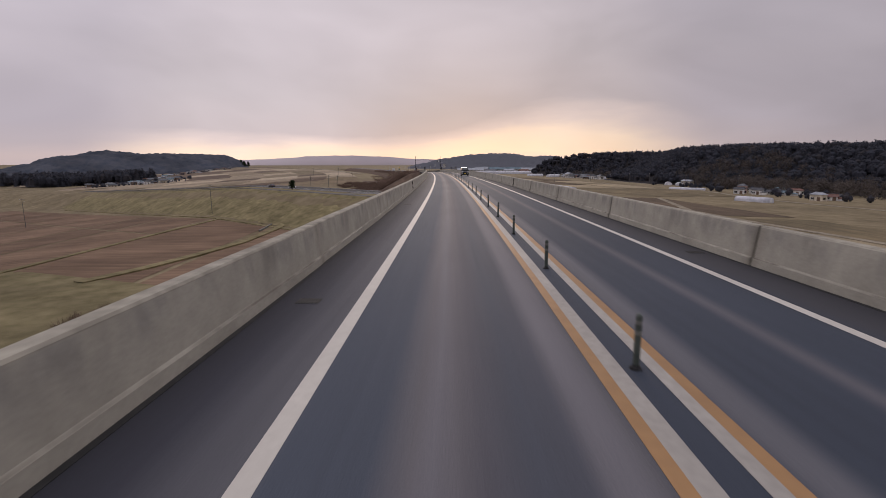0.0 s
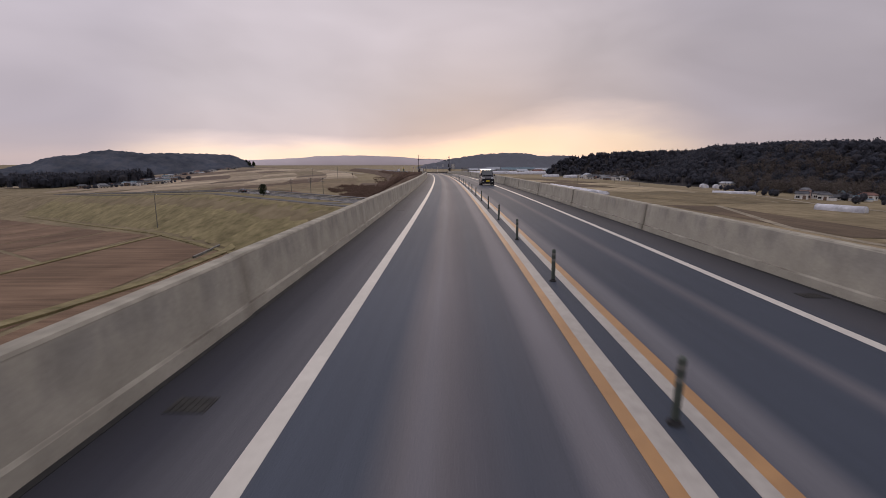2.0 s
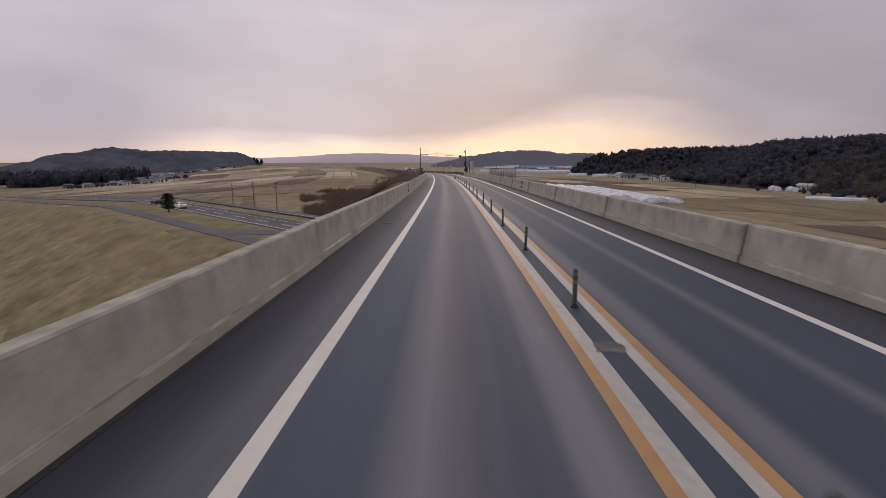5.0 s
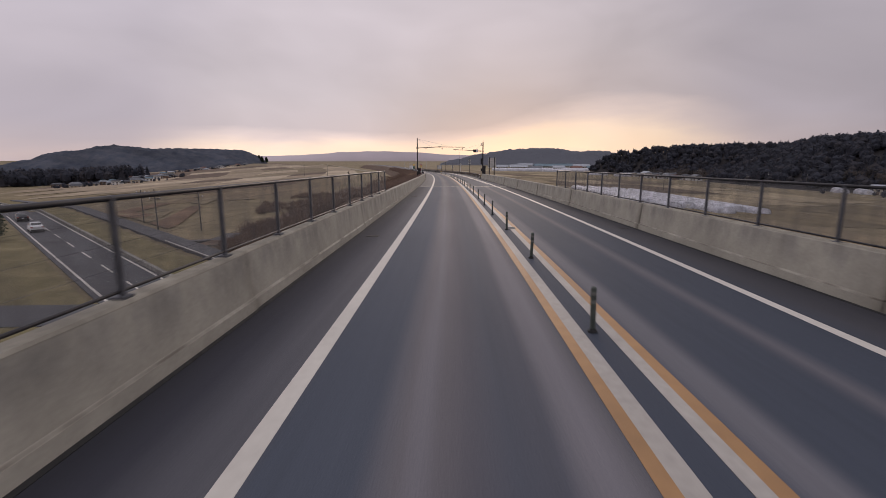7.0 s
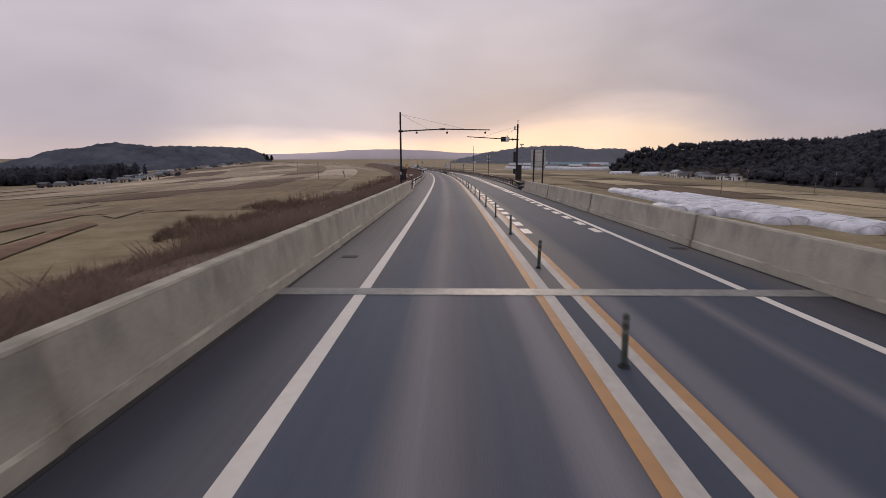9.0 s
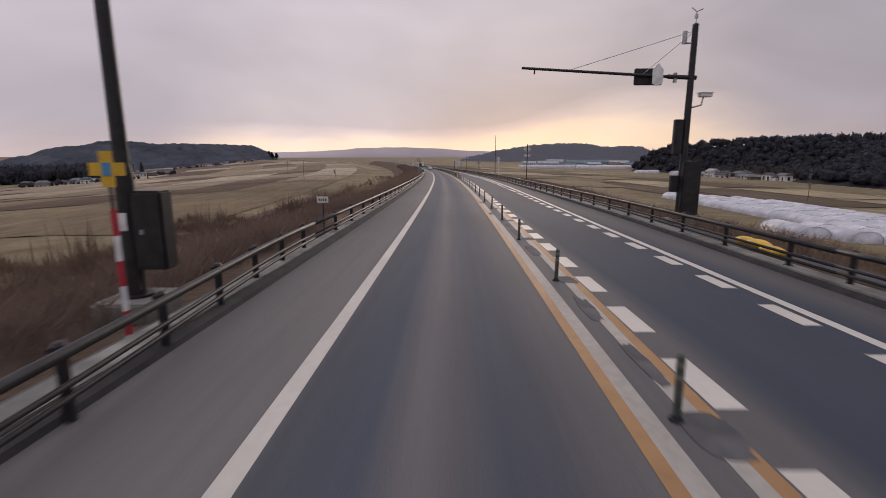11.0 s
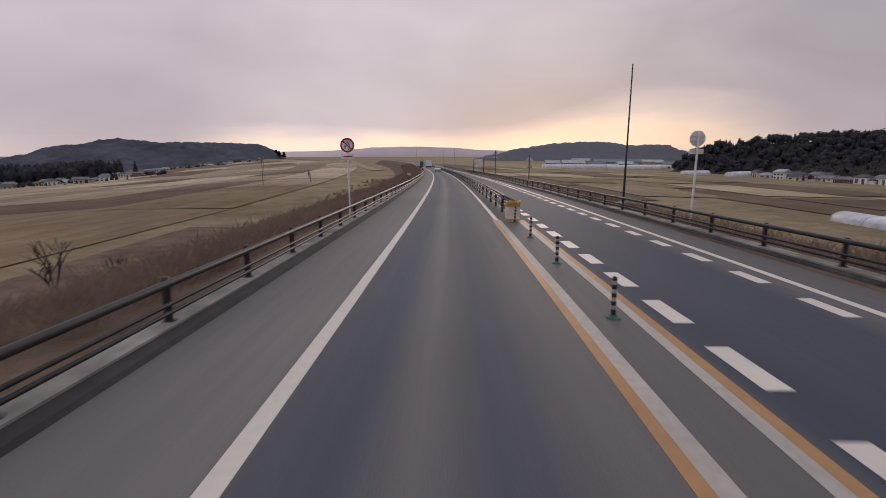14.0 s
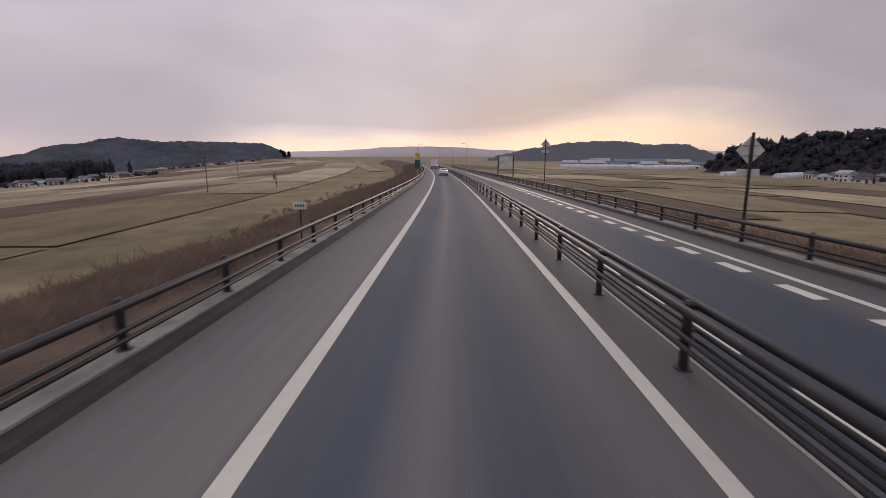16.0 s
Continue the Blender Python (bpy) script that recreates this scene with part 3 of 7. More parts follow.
# ---- guard rails ----
def guard_rail(name, x, a, b, label, side, step=3.15, first=0.0, base=0.12, both=False, shift=lambda s: 0.0, foot=0.0):
    rail = empty(name, Matrix.Identity(4), label, "guard rail")
    bm = bmesh.new()
    rod(bm, (0, 0, -0.02 - foot), (0, 0, 0.62), 0.057, n=12)
    rod(bm, (0, 0, 0.62), (0, 0, 0.655), 0.064, 0.04, n=12)
    rod(bm, (0, 0, -foot), (0, 0, 0.02 - foot), 0.10, n=12)
    for sd in ((-1, 1) if both else (side,)):
        box(bm, min(0, sd * 0.12), max(0, sd * 0.12), -0.03, 0.03, 0.545, 0.60)
        box(bm, min(0, sd * 0.10), max(0, sd * 0.10), -0.025, 0.025, 0.285, 0.315)
        box(bm, min(0, sd * 0.10), max(0, sd * 0.10), -0.025, 0.025, 0.165, 0.195)
    post = part("post", bm, MAT["rail_steel"], rail, smooth=False)
    s, ob = a + first, post
    while s <= b:
        if ob is None:
            ob = shared("post", post.data, rail, Matrix.Identity(4))
        ob.matrix_basis = road_pose(s, x + shift(s), base, level=True)
        ob = None
        s += step
    for sd in ((-1, 1) if both else (side,)):
        for z, r in ((0.59, 0.055), (0.30, 0.032), (0.18, 0.032)):
            part("pipe", sweep(pipe_profile(x + sd * 0.13, base + z, r), a - 1.2, b + 1, 4.0, warp=lambda q, prof: [(px + shift(q), pz) for px, pz in prof]), MAT["rail_steel"], rail, smooth=True)
    return rail


guard_rail("guard_rail", -3.97, 262.5, 560, "dark brown tubular steel guard rail on a concrete footing", 1, 2.756, 2.60)
guard_rail("guard_rail", 8.02, 259.0, 560, "dark brown tubular steel guard rail on a concrete footing", -1, 2.705, 0.31, shift=WIDEN_RAIL)
guard_rail("median_guard_rail", 2.68, 338.6, 560, "dark double-sided tubular guard rail in the median", 1, 3.281, 2.08, base=0.17, both=True, foot=0.17)


# ---- hills and woods ----
def ridge_z(x, y, crest, width, power=1.0):
    """Height of a ridge whose crest is a polyline of (x, y, top), or (x, y, top, reach of the slope)."""
    best = 0.0
    p = Vector((x, y))
    for (x0, y0, h0, *w0), (x1, y1, h1, *w1) in zip(crest, crest[1:]):
        a, b = Vector((x0, y0)), Vector((x1, y1))
        t = min(max((p - a).dot(b - a) / (b - a).length_squared, 0), 1)
        d = (p - a.lerp(b, t)).length
        h = (h0 + (h1 - h0) * t)
        reach = w0[0] + (w1[0] - w0[0]) * t if w0 and w1 else width
        best = max(best, h * (1 - ease(d, 0, reach)))
    return best


def hill(name, crest, width, step, label, mat, canopy=0.0):
    xs_, ys_ = [c[0] for c in crest], [c[1] for c in crest]
    x0, x1, y0, y1 = min(xs_) - width, max(xs_) + width, min(ys_) - width, max(ys_) + width
    bm = bmesh.new()
    nx, ny = int((x1 - x0) / step) + 2, int((y1 - y0) / step) + 2
    vs = [[None] * nx for _ in range(ny)]
    for j in range(ny):
        for i in range(nx):
            x, y = x0 + i * step, y0 + j * step
            h = ridge_z(x, y, crest, width)
            h *= 1 + 0.10 * noise.noise(Vector((x * 0.012, y * 0.012, 7)))
            if canopy and h > 1.5:
                h += canopy * (0.55 + 0.30 * noise.noise(Vector((x * 0.045, y * 0.045, 2))) + 0.45 * noise.noise(Vector((x * 0.12, y * 0.12, 5))))
            vs[j][i] = bm.verts.new((x, y, ground_z(x, y) - 0.6 + h))
    for j in range(ny - 1):
        for i in range(nx - 1):
            bm.faces.new((vs[j][i], vs[j][i + 1], vs[j + 1][i + 1], vs[j + 1][i]))
    ob = part(name, bm, mat, smooth=True)
    return tagged(ob, label, "hill", kind="structure")


def tree_template(kind, rng, cards=46):
    """Far tree of 1 m height: a dark core and many small leaf clumps round it."""
    V_, F_ = [], []
    if kind != "bare":
        bm = bmesh.new()
        if kind == "conifer":
            res = bmesh.ops.create_cone(bm, cap_ends=False, segments=6, radius1=0.21, radius2=0.01, depth=0.85)
            bmesh.ops.translate(bm, verts=res["verts"], vec=(0, 0, 0.5))
        else:
            res = bmesh.ops.create_icosphere(bm, subdivisions=1, radius=0.33)
            bmesh.ops.scale(bm, verts=res["verts"], vec=(1, 1, 1.3))
            bmesh.ops.translate(bm, verts=res["verts"], vec=(0, 0, 0.52))
        bm.verts.index_update()
        V_ += [x.co[:] for x in bm.verts]
        F_ += [tuple(q.index for q in p.verts) for p in bm.faces]
        bm.free()
    for _ in range(cards):
        z, a = rng.random(), rng.uniform(0, 6.28)
        if kind == "conifer":
            c = Vector((math.cos(a), math.sin(a), 0)) * (0.25 * (1 - z) ** 0.8 * rng.uniform(0.6, 1.1)) + Vector((0, 0, 0.08 + 0.9 * z))
        else:
            e = math.asin(2 * z - 1)
            c = Vector((math.cos(a) * math.cos(e) * 0.35, math.sin(a) * math.cos(e) * 0.35, 0.54 + 0.42 * math.sin(e))) * rng.uniform(0.8, 1.08)
        size = 0.07 if kind == "conifer" else 0.085 if kind == "broad" else 0.12
        i = len(V_)
        thin = 0.22 if kind == "bare" else 1.0
        u = Vector((rng.uniform(-1, 1), rng.uniform(-1, 1), rng.uniform(-1, 1.3))).normalized()
        w = u.cross(Vector((rng.uniform(-1, 1), rng.uniform(-1, 1), rng.uniform(-1, 1)))).normalized() * thin
        V_ += [tuple(c - u * size), tuple(c + u * size * rng.uniform(0.5, 1) + w * size), tuple(c + u * size * rng.uniform(0.2, 0.8) - w * size)]
        F_.append((i, i + 1, i + 2))
    return np.array(V_), F_


RNG = random.Random(4)
CONIFERS = [tree_template("conifer", RNG) for _ in range(4)]
BROADS = [tree_template("broad", RNG) for _ in range(5)]
BARES = [tree_template("bare", RNG, 110) for _ in range(4)]


def wood(name, spots, mat, label, spread=1.0):
    """Far woodland as one mesh; spots of (x, y, z, height, template)."""
    V_, F_, n = [], [], 0
    for x, y, z, h, (v, f) in spots:
        a = RNG.uniform(0, 6.28)
        c, s_ = math.cos(a), math.sin(a)
        w = h * RNG.uniform(0.8, 1.25) * spread
        q = np.empty_like(v)
        q[:, 0], q[:, 1], q[:, 2] = (v[:, 0] * c - v[:, 1] * s_) * w + x, (v[:, 0] * s_ + v[:, 1] * c) * w + y, v[:, 2] * h + z
        V_.append(q)
        F_ += [tuple(i + n for i in t) for t in f]
        n += len(v)
    me = bpy.data.meshes.new(name)
    me.from_pydata(np.concatenate(V_).tolist(), [], F_)
    me.materials.append(mat)
    return tagged(new(name, me), label, "trees", kind="stuff")


def foliage(name, colors, rough=0.9):
    m, nodes, links, b = material(name, rough, 0.0, 0.1)
    geo = nodes.new("ShaderNodeNewGeometry")
    r = ramp(nodes, [(i / (len(colors) - 1), c) for i, c in enumerate(colors)])
    links.new(geo.outputs["Random Per Island"], r.inputs[0])
    tc = nodes.new("ShaderNodeTexCoord").outputs["Object"]
    r2 = ramp(nodes, [(0.3, (0.8, 0.8, 0.8)), (0.7, (1.12, 1.12, 1.12))])
    links.new(noise_of(nodes, links, tc, 0.35, 4.0), r2.inputs[0])
    col = mixed(nodes, links, "MULTIPLY", 1.0, r.outputs[0], r2.outputs[0])
    links.new(col, b.inputs["Base Color"])
    thin = nodes.new("ShaderNodeBsdfTranslucent")             # light that passes through leaves and stalks
    links.new(col, thin.inputs["Color"])
    both = nodes.new("ShaderNodeMixShader")
    both.inputs[0].default_value = 0.45
    links.new(b.outputs[0], both.inputs[1])
    links.new(thin.outputs[0], both.inputs[2])
    links.new(both.outputs[0], nodes["Material Output"].inputs["Surface"])
    bumped(nodes, links, b, noise_of(nodes, links, tc, 1.2, 4.0), 0.35, 0.3)
    return m


# lightened and blued to carry haze over the ridge; groves and hedges share it
MAT["conifer"] = foliage("conifer", [(0.064, 0.070, 0.088), (0.072, 0.075, 0.092), (0.066, 0.070, 0.086), (0.086, 0.080, 0.084)])
# paler and bluer than woodland: distance haze is put into this colour
MAT["hazed_wood"] = foliage("hazed_wood", [(0.20, 0.21, 0.24), (0.22, 0.225, 0.25), (0.21, 0.21, 0.235)])
MAT["bare_wood"] = foliage("bare_wood", [(0.10, 0.085, 0.078), (0.135, 0.115, 0.105), (0.09, 0.08, 0.065)])
MAT["ridge_floor"] = surface("ridge_floor", (0.032, 0.030, 0.032), (0.048, 0.043, 0.042), 0.05, 0.95, spec=0.1, fine=0.5, bump=0.8, dist=1.5)
# left hill's canopy; its blue cast is haze mixed into the base colour
MAT["hazed_hill"] = surface("hazed_hill", (0.058, 0.068, 0.090), (0.092, 0.095, 0.108), 0.05, 0.95, spec=0.05, big=0.25, fine=0.22, bump=1.0, dist=3.0)


def scatter(crest, width, n, lo, hi, pick, inside=0.75):
    spots = []
    xs_, ys_ = [c[0] for c in crest], [c[1] for c in crest]
    tries = 0
    while len(spots) < n and tries < n * 20:
        tries += 1
        x, y = RNG.uniform(min(xs_) - width, max(xs_) + width), RNG.uniform(min(ys_) - width, max(ys_) + width)
        h = ridge_z(x, y, crest, width)
        if h < (1 - inside) * 6:
            continue
        h *= 1 + 0.10 * noise.noise(Vector((x * 0.012, y * 0.012, 7)))
        spots.append((x, y, ground_z(x, y) - 0.8 + h, RNG.uniform(lo, hi), RNG.choice(pick)))
    return spots


LEFT_HILL = [(-1078, 1142, 12, 110), (-1040, 1186, 31, 130), (-985, 1240, 55, 170), (-930, 1290, 62, 190), (-850, 1365, 51, 180), (-785, 1420, 44, 150), (-735, 1460, 39, 110), (-692, 1480, 35, 70), (-668, 1492, 22, 45)]
FAR_HILL = [(-120, 1925, 14, 70), (-40, 1900, 32, 110), (10, 1930, 40, 130), (60, 1900, 46, 150), (130, 1925, 53, 150), (180, 1870, 51, 150), (235, 1890, 48, 140), (280, 1820, 42, 110), (335, 1860, 44, 90), (385, 1850, 40, 80), (430, 1850, 26, 60)]
RIGHT_RIDGE = [(164, 908, 19, 24), (184, 892, 27, 36), (218, 858, 31, 56), (260, 815, 33, 66), (304, 750, 33, 74), (312, 680, 33, 92), (290, 610, 34, 108), (288, 545, 34, 106), (314, 490, 34, 108), (352, 420, 34, 105), (392, 300, 35, 110), (450, 180, 33, 110), (540, 40, 34, 110), (680, -160, 30, 110)]
hill("hill_left", LEFT_HILL, 190, 5, "wooded hill beyond the fields", MAT["hazed_hill"], 9.0)
hill("hill_far", FAR_HILL, 150, 6, "low wooded hill far beyond the fields", MAT["hazed_wood"], 9.0)
hill("hill_right", RIGHT_RIDGE, 110, 10, "steep wooded ridge behind the village", MAT["ridge_floor"])
wood("woods", scatter(RIGHT_RIDGE, 110, 9500, 6, 9.5, CONIFERS[:3] + BROADS), MAT["conifer"], "dark cedar woods on the ridge behind the village", 1.2)
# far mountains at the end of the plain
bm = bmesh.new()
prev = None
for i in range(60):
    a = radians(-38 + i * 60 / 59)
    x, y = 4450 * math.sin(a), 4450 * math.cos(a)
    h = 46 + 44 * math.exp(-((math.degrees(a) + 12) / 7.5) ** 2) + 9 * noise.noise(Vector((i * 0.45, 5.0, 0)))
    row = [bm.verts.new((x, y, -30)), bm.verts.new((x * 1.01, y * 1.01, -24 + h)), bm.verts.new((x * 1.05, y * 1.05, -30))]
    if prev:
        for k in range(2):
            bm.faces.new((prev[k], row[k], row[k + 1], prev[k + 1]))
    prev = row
# the haze over the mountains is painted as a pale pinkish base colour
MAT["far_haze"] = surface("far_haze", (0.50, 0.44, 0.46), (0.58, 0.51, 0.52), 0.002, 1.0, spec=0.0, fine=0.02, bump=0.2, dist=5.0)
tagged(part("mountains", bm, MAT["far_haze"], smooth=True), "low hazy mountains at the end of the plain", "mountains", kind="structure")


# ---- things along the road ----
MAT["van_body"] = surface("van_body", (0.010, 0.010, 0.014), (0.016, 0.016, 0.021), 2.0, 0.16, 0.0, 0.45, bump=0.0)
MAT["silver_trim"] = surface("silver_trim", (0.45, 0.46, 0.48), (0.6, 0.6, 0.62), 3.0, 0.25, 0.7, 0.6, bump=0.02)
MAT["car_white"] = surface("car_white", (0.68, 0.68, 0.68), (0.78, 0.78, 0.78), 2.0, 0.25, 0.0, 0.6, bump=0.02)
MAT["window_glass"] = surface("window_glass", (0.015, 0.018, 0.022), (0.03, 0.033, 0.038), 1.0, 0.06, 0.0, 0.8, bump=0.0)
MAT["lamp_lens"] = surface("lamp_lens", (0.55, 0.57, 0.6), (0.72, 0.74, 0.76), 5.0, 0.12, 0.2, 0.7, bump=0.05)
MAT["tail_red"] = surface("tail_red", (0.30, 0.015, 0.015), (0.4, 0.03, 0.03), 5.0, 0.2, 0.0, 0.6, bump=0.02)
MAT["plate_yellow"] = surface("plate_yellow", (0.68, 0.50, 0.03), (0.78, 0.60, 0.05), 5.0, 0.4, bump=0.02)
MAT["drain"] = surface("drain", (0.02, 0.02, 0.02), (0.04, 0.038, 0.036), 12.0, 0.7, 0.4)
MAT["pale_green"] = surface("pale_green", (0.36, 0.42, 0.37), (0.46, 0.52, 0.46), 8.0, 0.6, bump=0.05)
MAT["rust"] = surface("rust", (0.035, 0.027, 0.023), (0.075, 0.052, 0.04), 10.0, 0.9)


MAT["fence_grey"] = surface("fence_grey", (0.075, 0.078, 0.088), (0.115, 0.118, 0.13), 6.0, 0.55, 0.3, 0.5, fine=30.0, bump=0.1)


def mesh_screen():
    m, nodes, links, b = material("mesh_screen", 0.6, 0.3, 0.3)
    b.inputs["Base Color"].default_value = (0.16, 0.16, 0.16, 1)
    tr = nodes.new("ShaderNodeBsdfTransparent")
    mx = nodes.new("ShaderNodeMixShader")
    tc = nodes.new("ShaderNodeTexCoord").outputs["Object"]
    r = ramp(nodes, [(0.35, (0.16, 0.16, 0.16)), (0.65, (0.30, 0.30, 0.30))])
    links.new(noise_of(nodes, links, tc, 2.0, 3.0), r.inputs[0])
    links.new(r.outputs[0], mx.inputs[0])
    links.new(tr.outputs[0], mx.inputs[1])
    links.new(b.outputs[0], mx.inputs[2])
    links.new(mx.outputs[0], nodes["Material Output"].inputs["Surface"])
    return m


MAT["mesh_screen"] = mesh_screen()


def screen_fence(x, s0, n, step, z0, z1, label):
    """Debris fence on the parapet over the lower road."""
    fence = empty("debris_fence", Matrix.Identity(4), label, "fence")
    bm = bmesh.new()
    box(bm, -0.028, 0.028, -0.03, 0.03, z0, z1 + 0.03, 0.006)
    box(bm, -0.08, 0.08, -0.09, 0.09, z0, z0 + 0.04, 0.006)
    post = part("post", bm, MAT["fence_grey"], fence)
    for i in range(n):
        ob = post if i == 0 else shared("post", post.data, fence, Matrix.Identity(4))
        ob.matrix_basis = road_pose(s0 + i * step, x, level=True)
    for z, r in ((z1, 0.03), (z0 + 0.09, 0.02)):
        part("rail", sweep(pipe_profile(x, z, r, 8), s0, s0 + (n - 1) * step, 4.0), MAT["dark_steel"], fence, smooth=True)
    bm = bmesh.new()
    box(bm, -0.004, 0.004, 0.05, step - 0.05, z0 + 0.09, z1 - 0.02)
    for k in range(1, 4):
        box(bm, -0.008, 0.008, 0.05, step - 0.05, z0 + 0.09 + 0.25 * k - 0.0012, z0 + 0.09 + 0.25 * k + 0.0012)
    panel = part("mesh_panel", bm, MAT["mesh_screen"], fence, "see-through wire mesh panel")
    for i in range(n - 1):
        ob = panel if i == 0 else shared("mesh_panel", panel.data, fence, Matrix.Identity(4))
        ob.matrix_basis = road_pose(s0 + i * step, x)
    return fence


screen_fence(-3.48, 153.7, 14, 2.34, 0.945, 2.0, "dark steel mesh fence standing on the concrete parapet")
screen_fence(7.09, 164.8, 12, 2.36, 0.90, 1.96, "dark steel mesh fence standing on the far concrete parapet")

# joint clamps, plates and drains on the parapets
for sd, base, ss in ((-1, 3.22, (43.0, 152.0)), (1, 6.84, (52.2, 159.2))):
    for s in ss:
        holder = empty("joint_clamp", road_pose(s, sd * (base + 0.15)), "rusty dark steel clamps bolted across a parapet joint", "clamp", "parapet clamps")
        for z0, z1, off in ((0.24, 0.42, -0.15), (0.60, 0.87, -0.15)):
            bm = bmesh.new()
            box(bm, -0.04, 0.04, -0.075, 0.075, z0, z0 + 0.035, 0.005)
            box(bm, -0.035, 0.035, -0.035, 0.035, z0 + 0.035, z1 - 0.035, 0.005)
            box(bm, -0.04, 0.04, -0.075, 0.075, z1 - 0.035, z1, 0.005)
            place(part("bracket", bm, MAT["rust"], holder), pose(sd * off, 0, 0) @ pose(0, 0, 0, 0, sd * 6.1, 0))
    for s in ((155.6,) if sd < 0 else (48.9, 156.4)):
        bm = bmesh.new()
        box(bm, -0.02, 0.02, -0.17, 0.17, 0.69, 0.87, 0.004)
        for k in range(3):
            box(bm, -0.024, 0.024, -0.11, 0.11 - 0.03 * k, 0.735 + 0.035 * k, 0.748 + 0.035 * k)
        ob = place(part("info_plate", bm, MAT["pale_green"]), road_pose(s, sd * (base + 0.028 - 0.012)) @ pose(0, 0, 0, 0, sd * 6.1, 0))
        tagged(ob, "small pale green plate fixed to the concrete parapet", "plate")
bm = bmesh.new()
box(bm, -0.20, 0.20, -0.16, 0.16, 0.0005, 0.006)
for k in range(6):
    box(bm, -0.172 + k * 0.064, -0.148 + k * 0.064, -0.135, 0.135, 0.006, 0.011)
drain = tagged(link_mesh("drain_grate", bm, MAT["drain"]), "dark iron drain grate in the gutter", "drain", "gutter drains")
place(drain, road_pose(8.1, -2.62))
for k in range(1, 12):
    copy_thing(drain, road_pose(8.1 + 20.75 * k, -2.62))
for k in range(12):
    copy_thing(drain, road_pose(13.0 + 20.4 * k, 6.42))


# delineator posts along the centre strip
def delineator(banded):
    if banded:
        d = empty("delineator_post", Matrix.Identity(4), "flexible lane post with black and pale bands on a green foot", "delineator", "centre strip posts")
        bands = [("black_rubber", "reflector"), 9]
    else:
        d = empty("delineator_post", Matrix.Identity(4), "dark green flexible lane post on the centre strip", "delineator", "centre strip posts")
    bm = bmesh.new()
    fr = 1.0 if banded else 0.62
    rod(bm, (0, 0, 0.0), (0, 0, 0.03), 0.115 * fr, 0.10 * fr, 16)
    rod(bm, (0, 0, 0.03), (0, 0, 0.06), 0.075 * fr, 0.05 * fr, 16)
    part("foot", bm, MAT["green_plastic"] if banded else MAT["black_rubber"], d)
    bm = bmesh.new()
    rod(bm, (0, 0, 0.06), (0, 0, 0.64), 0.038, n=14)
    rod(bm, (0, 0, 0.64), (0, 0, 0.665), 0.038, 0.018, 14)
    part("tube", bm, MAT["black_rubber"] if banded else MAT["post_plastic"], d)
    for k in range(4 if banded else 2):
        z = 0.15 + 0.13 * k if banded else 0.42 + 0.12 * k
        bm = bmesh.new()
        rod(bm, (0, 0, z), (0, 0, z + (0.06 if banded else 0.05)), 0.0405, n=14)
        part("band", bm, MAT["reflector"] if banded else MAT["grey_band"], d)
    return d


plain, banded = delineator(False), delineator(True)
place(plain, road_pose(5.35, 1.99, level=True))
k = 1
while 5.35 + 5.498 * k < 276:
    s = 5.35 + 5.498 * k
    copy_thing(plain, road_pose(s, 1.99 + WIDEN(s) + 0.02 * math.sin(k * 2.1), level=True) @ pose(0, 0, 0, 1.5 * math.sin(k * 1.7), 1.5 * math.cos(k * 2.3)))
    k += 1
lean_in = along((280, 2.24), (300, 2.38), (313, 2.50), (324, 2.57), (336, 2.66))
place(banded, road_pose(279.9, lean_in(279.9), level=True))
for i, s in enumerate((285.3, 290.7, 296.2, 301.7, 307.2, 312.8, 318.4, 323.6, 327.8, 331.9, 335.9)):
    copy_thing(banded, road_pose(s, lean_in(s), level=True) @ pose(0, 0, 0, 1.2 * math.sin(i * 2.7), 1.5 * math.cos(i * 1.3)))

# crash cushion drum at the head of the median rail
drum = empty("crash_drum", road_pose(336.65, 2.66, level=True), "dented white crash cushion drum with dull yellow rims", "crash drum")
bm = bmesh.new()
rod(bm, (0, 0, 0.12), (0, 0, 0.60), 0.295, 0.305, 28)
part("barrel", bm, MAT["dull_white"], drum)
bm = bmesh.new()
rod(bm, (0, 0, 0.0), (0, 0, 0.12), 0.315, 0.31, 28)
part("base_rim", bm, MAT["dull_yellow"], drum, "dull yellow lower rim")
bm = bmesh.new()
n = 28
rings = [(0.31, 0.60), (0.312, 0.72), (0.325, 0.735), (0.325, 0.80), (0.25, 0.80), (0.24, 0.70), (0.0, 0.68)]
vs = []
for r, z in rings:
    vs.append([bm.verts.new((r * math.cos(2 * math.pi * i / n), r * math.sin(2 * math.pi * i / n), z + (0.05 if z == 0.80 and i % 7 < 2 else 0))) for i in range(n)])
for a, b in zip(vs, vs[1:]):
    for i in range(n):
        bm.faces.new((a[i], a[(i + 1) % n], b[(i + 1) % n], b[i]))
bmesh.ops.remove_doubles(bm, verts=bm.verts, dist=0.0005)
bmesh.ops.recalc_face_normals(bm, faces=bm.faces)
part("lid", bm, MAT["dull_yellow"], drum, "dull yellow rim and sunken lid")

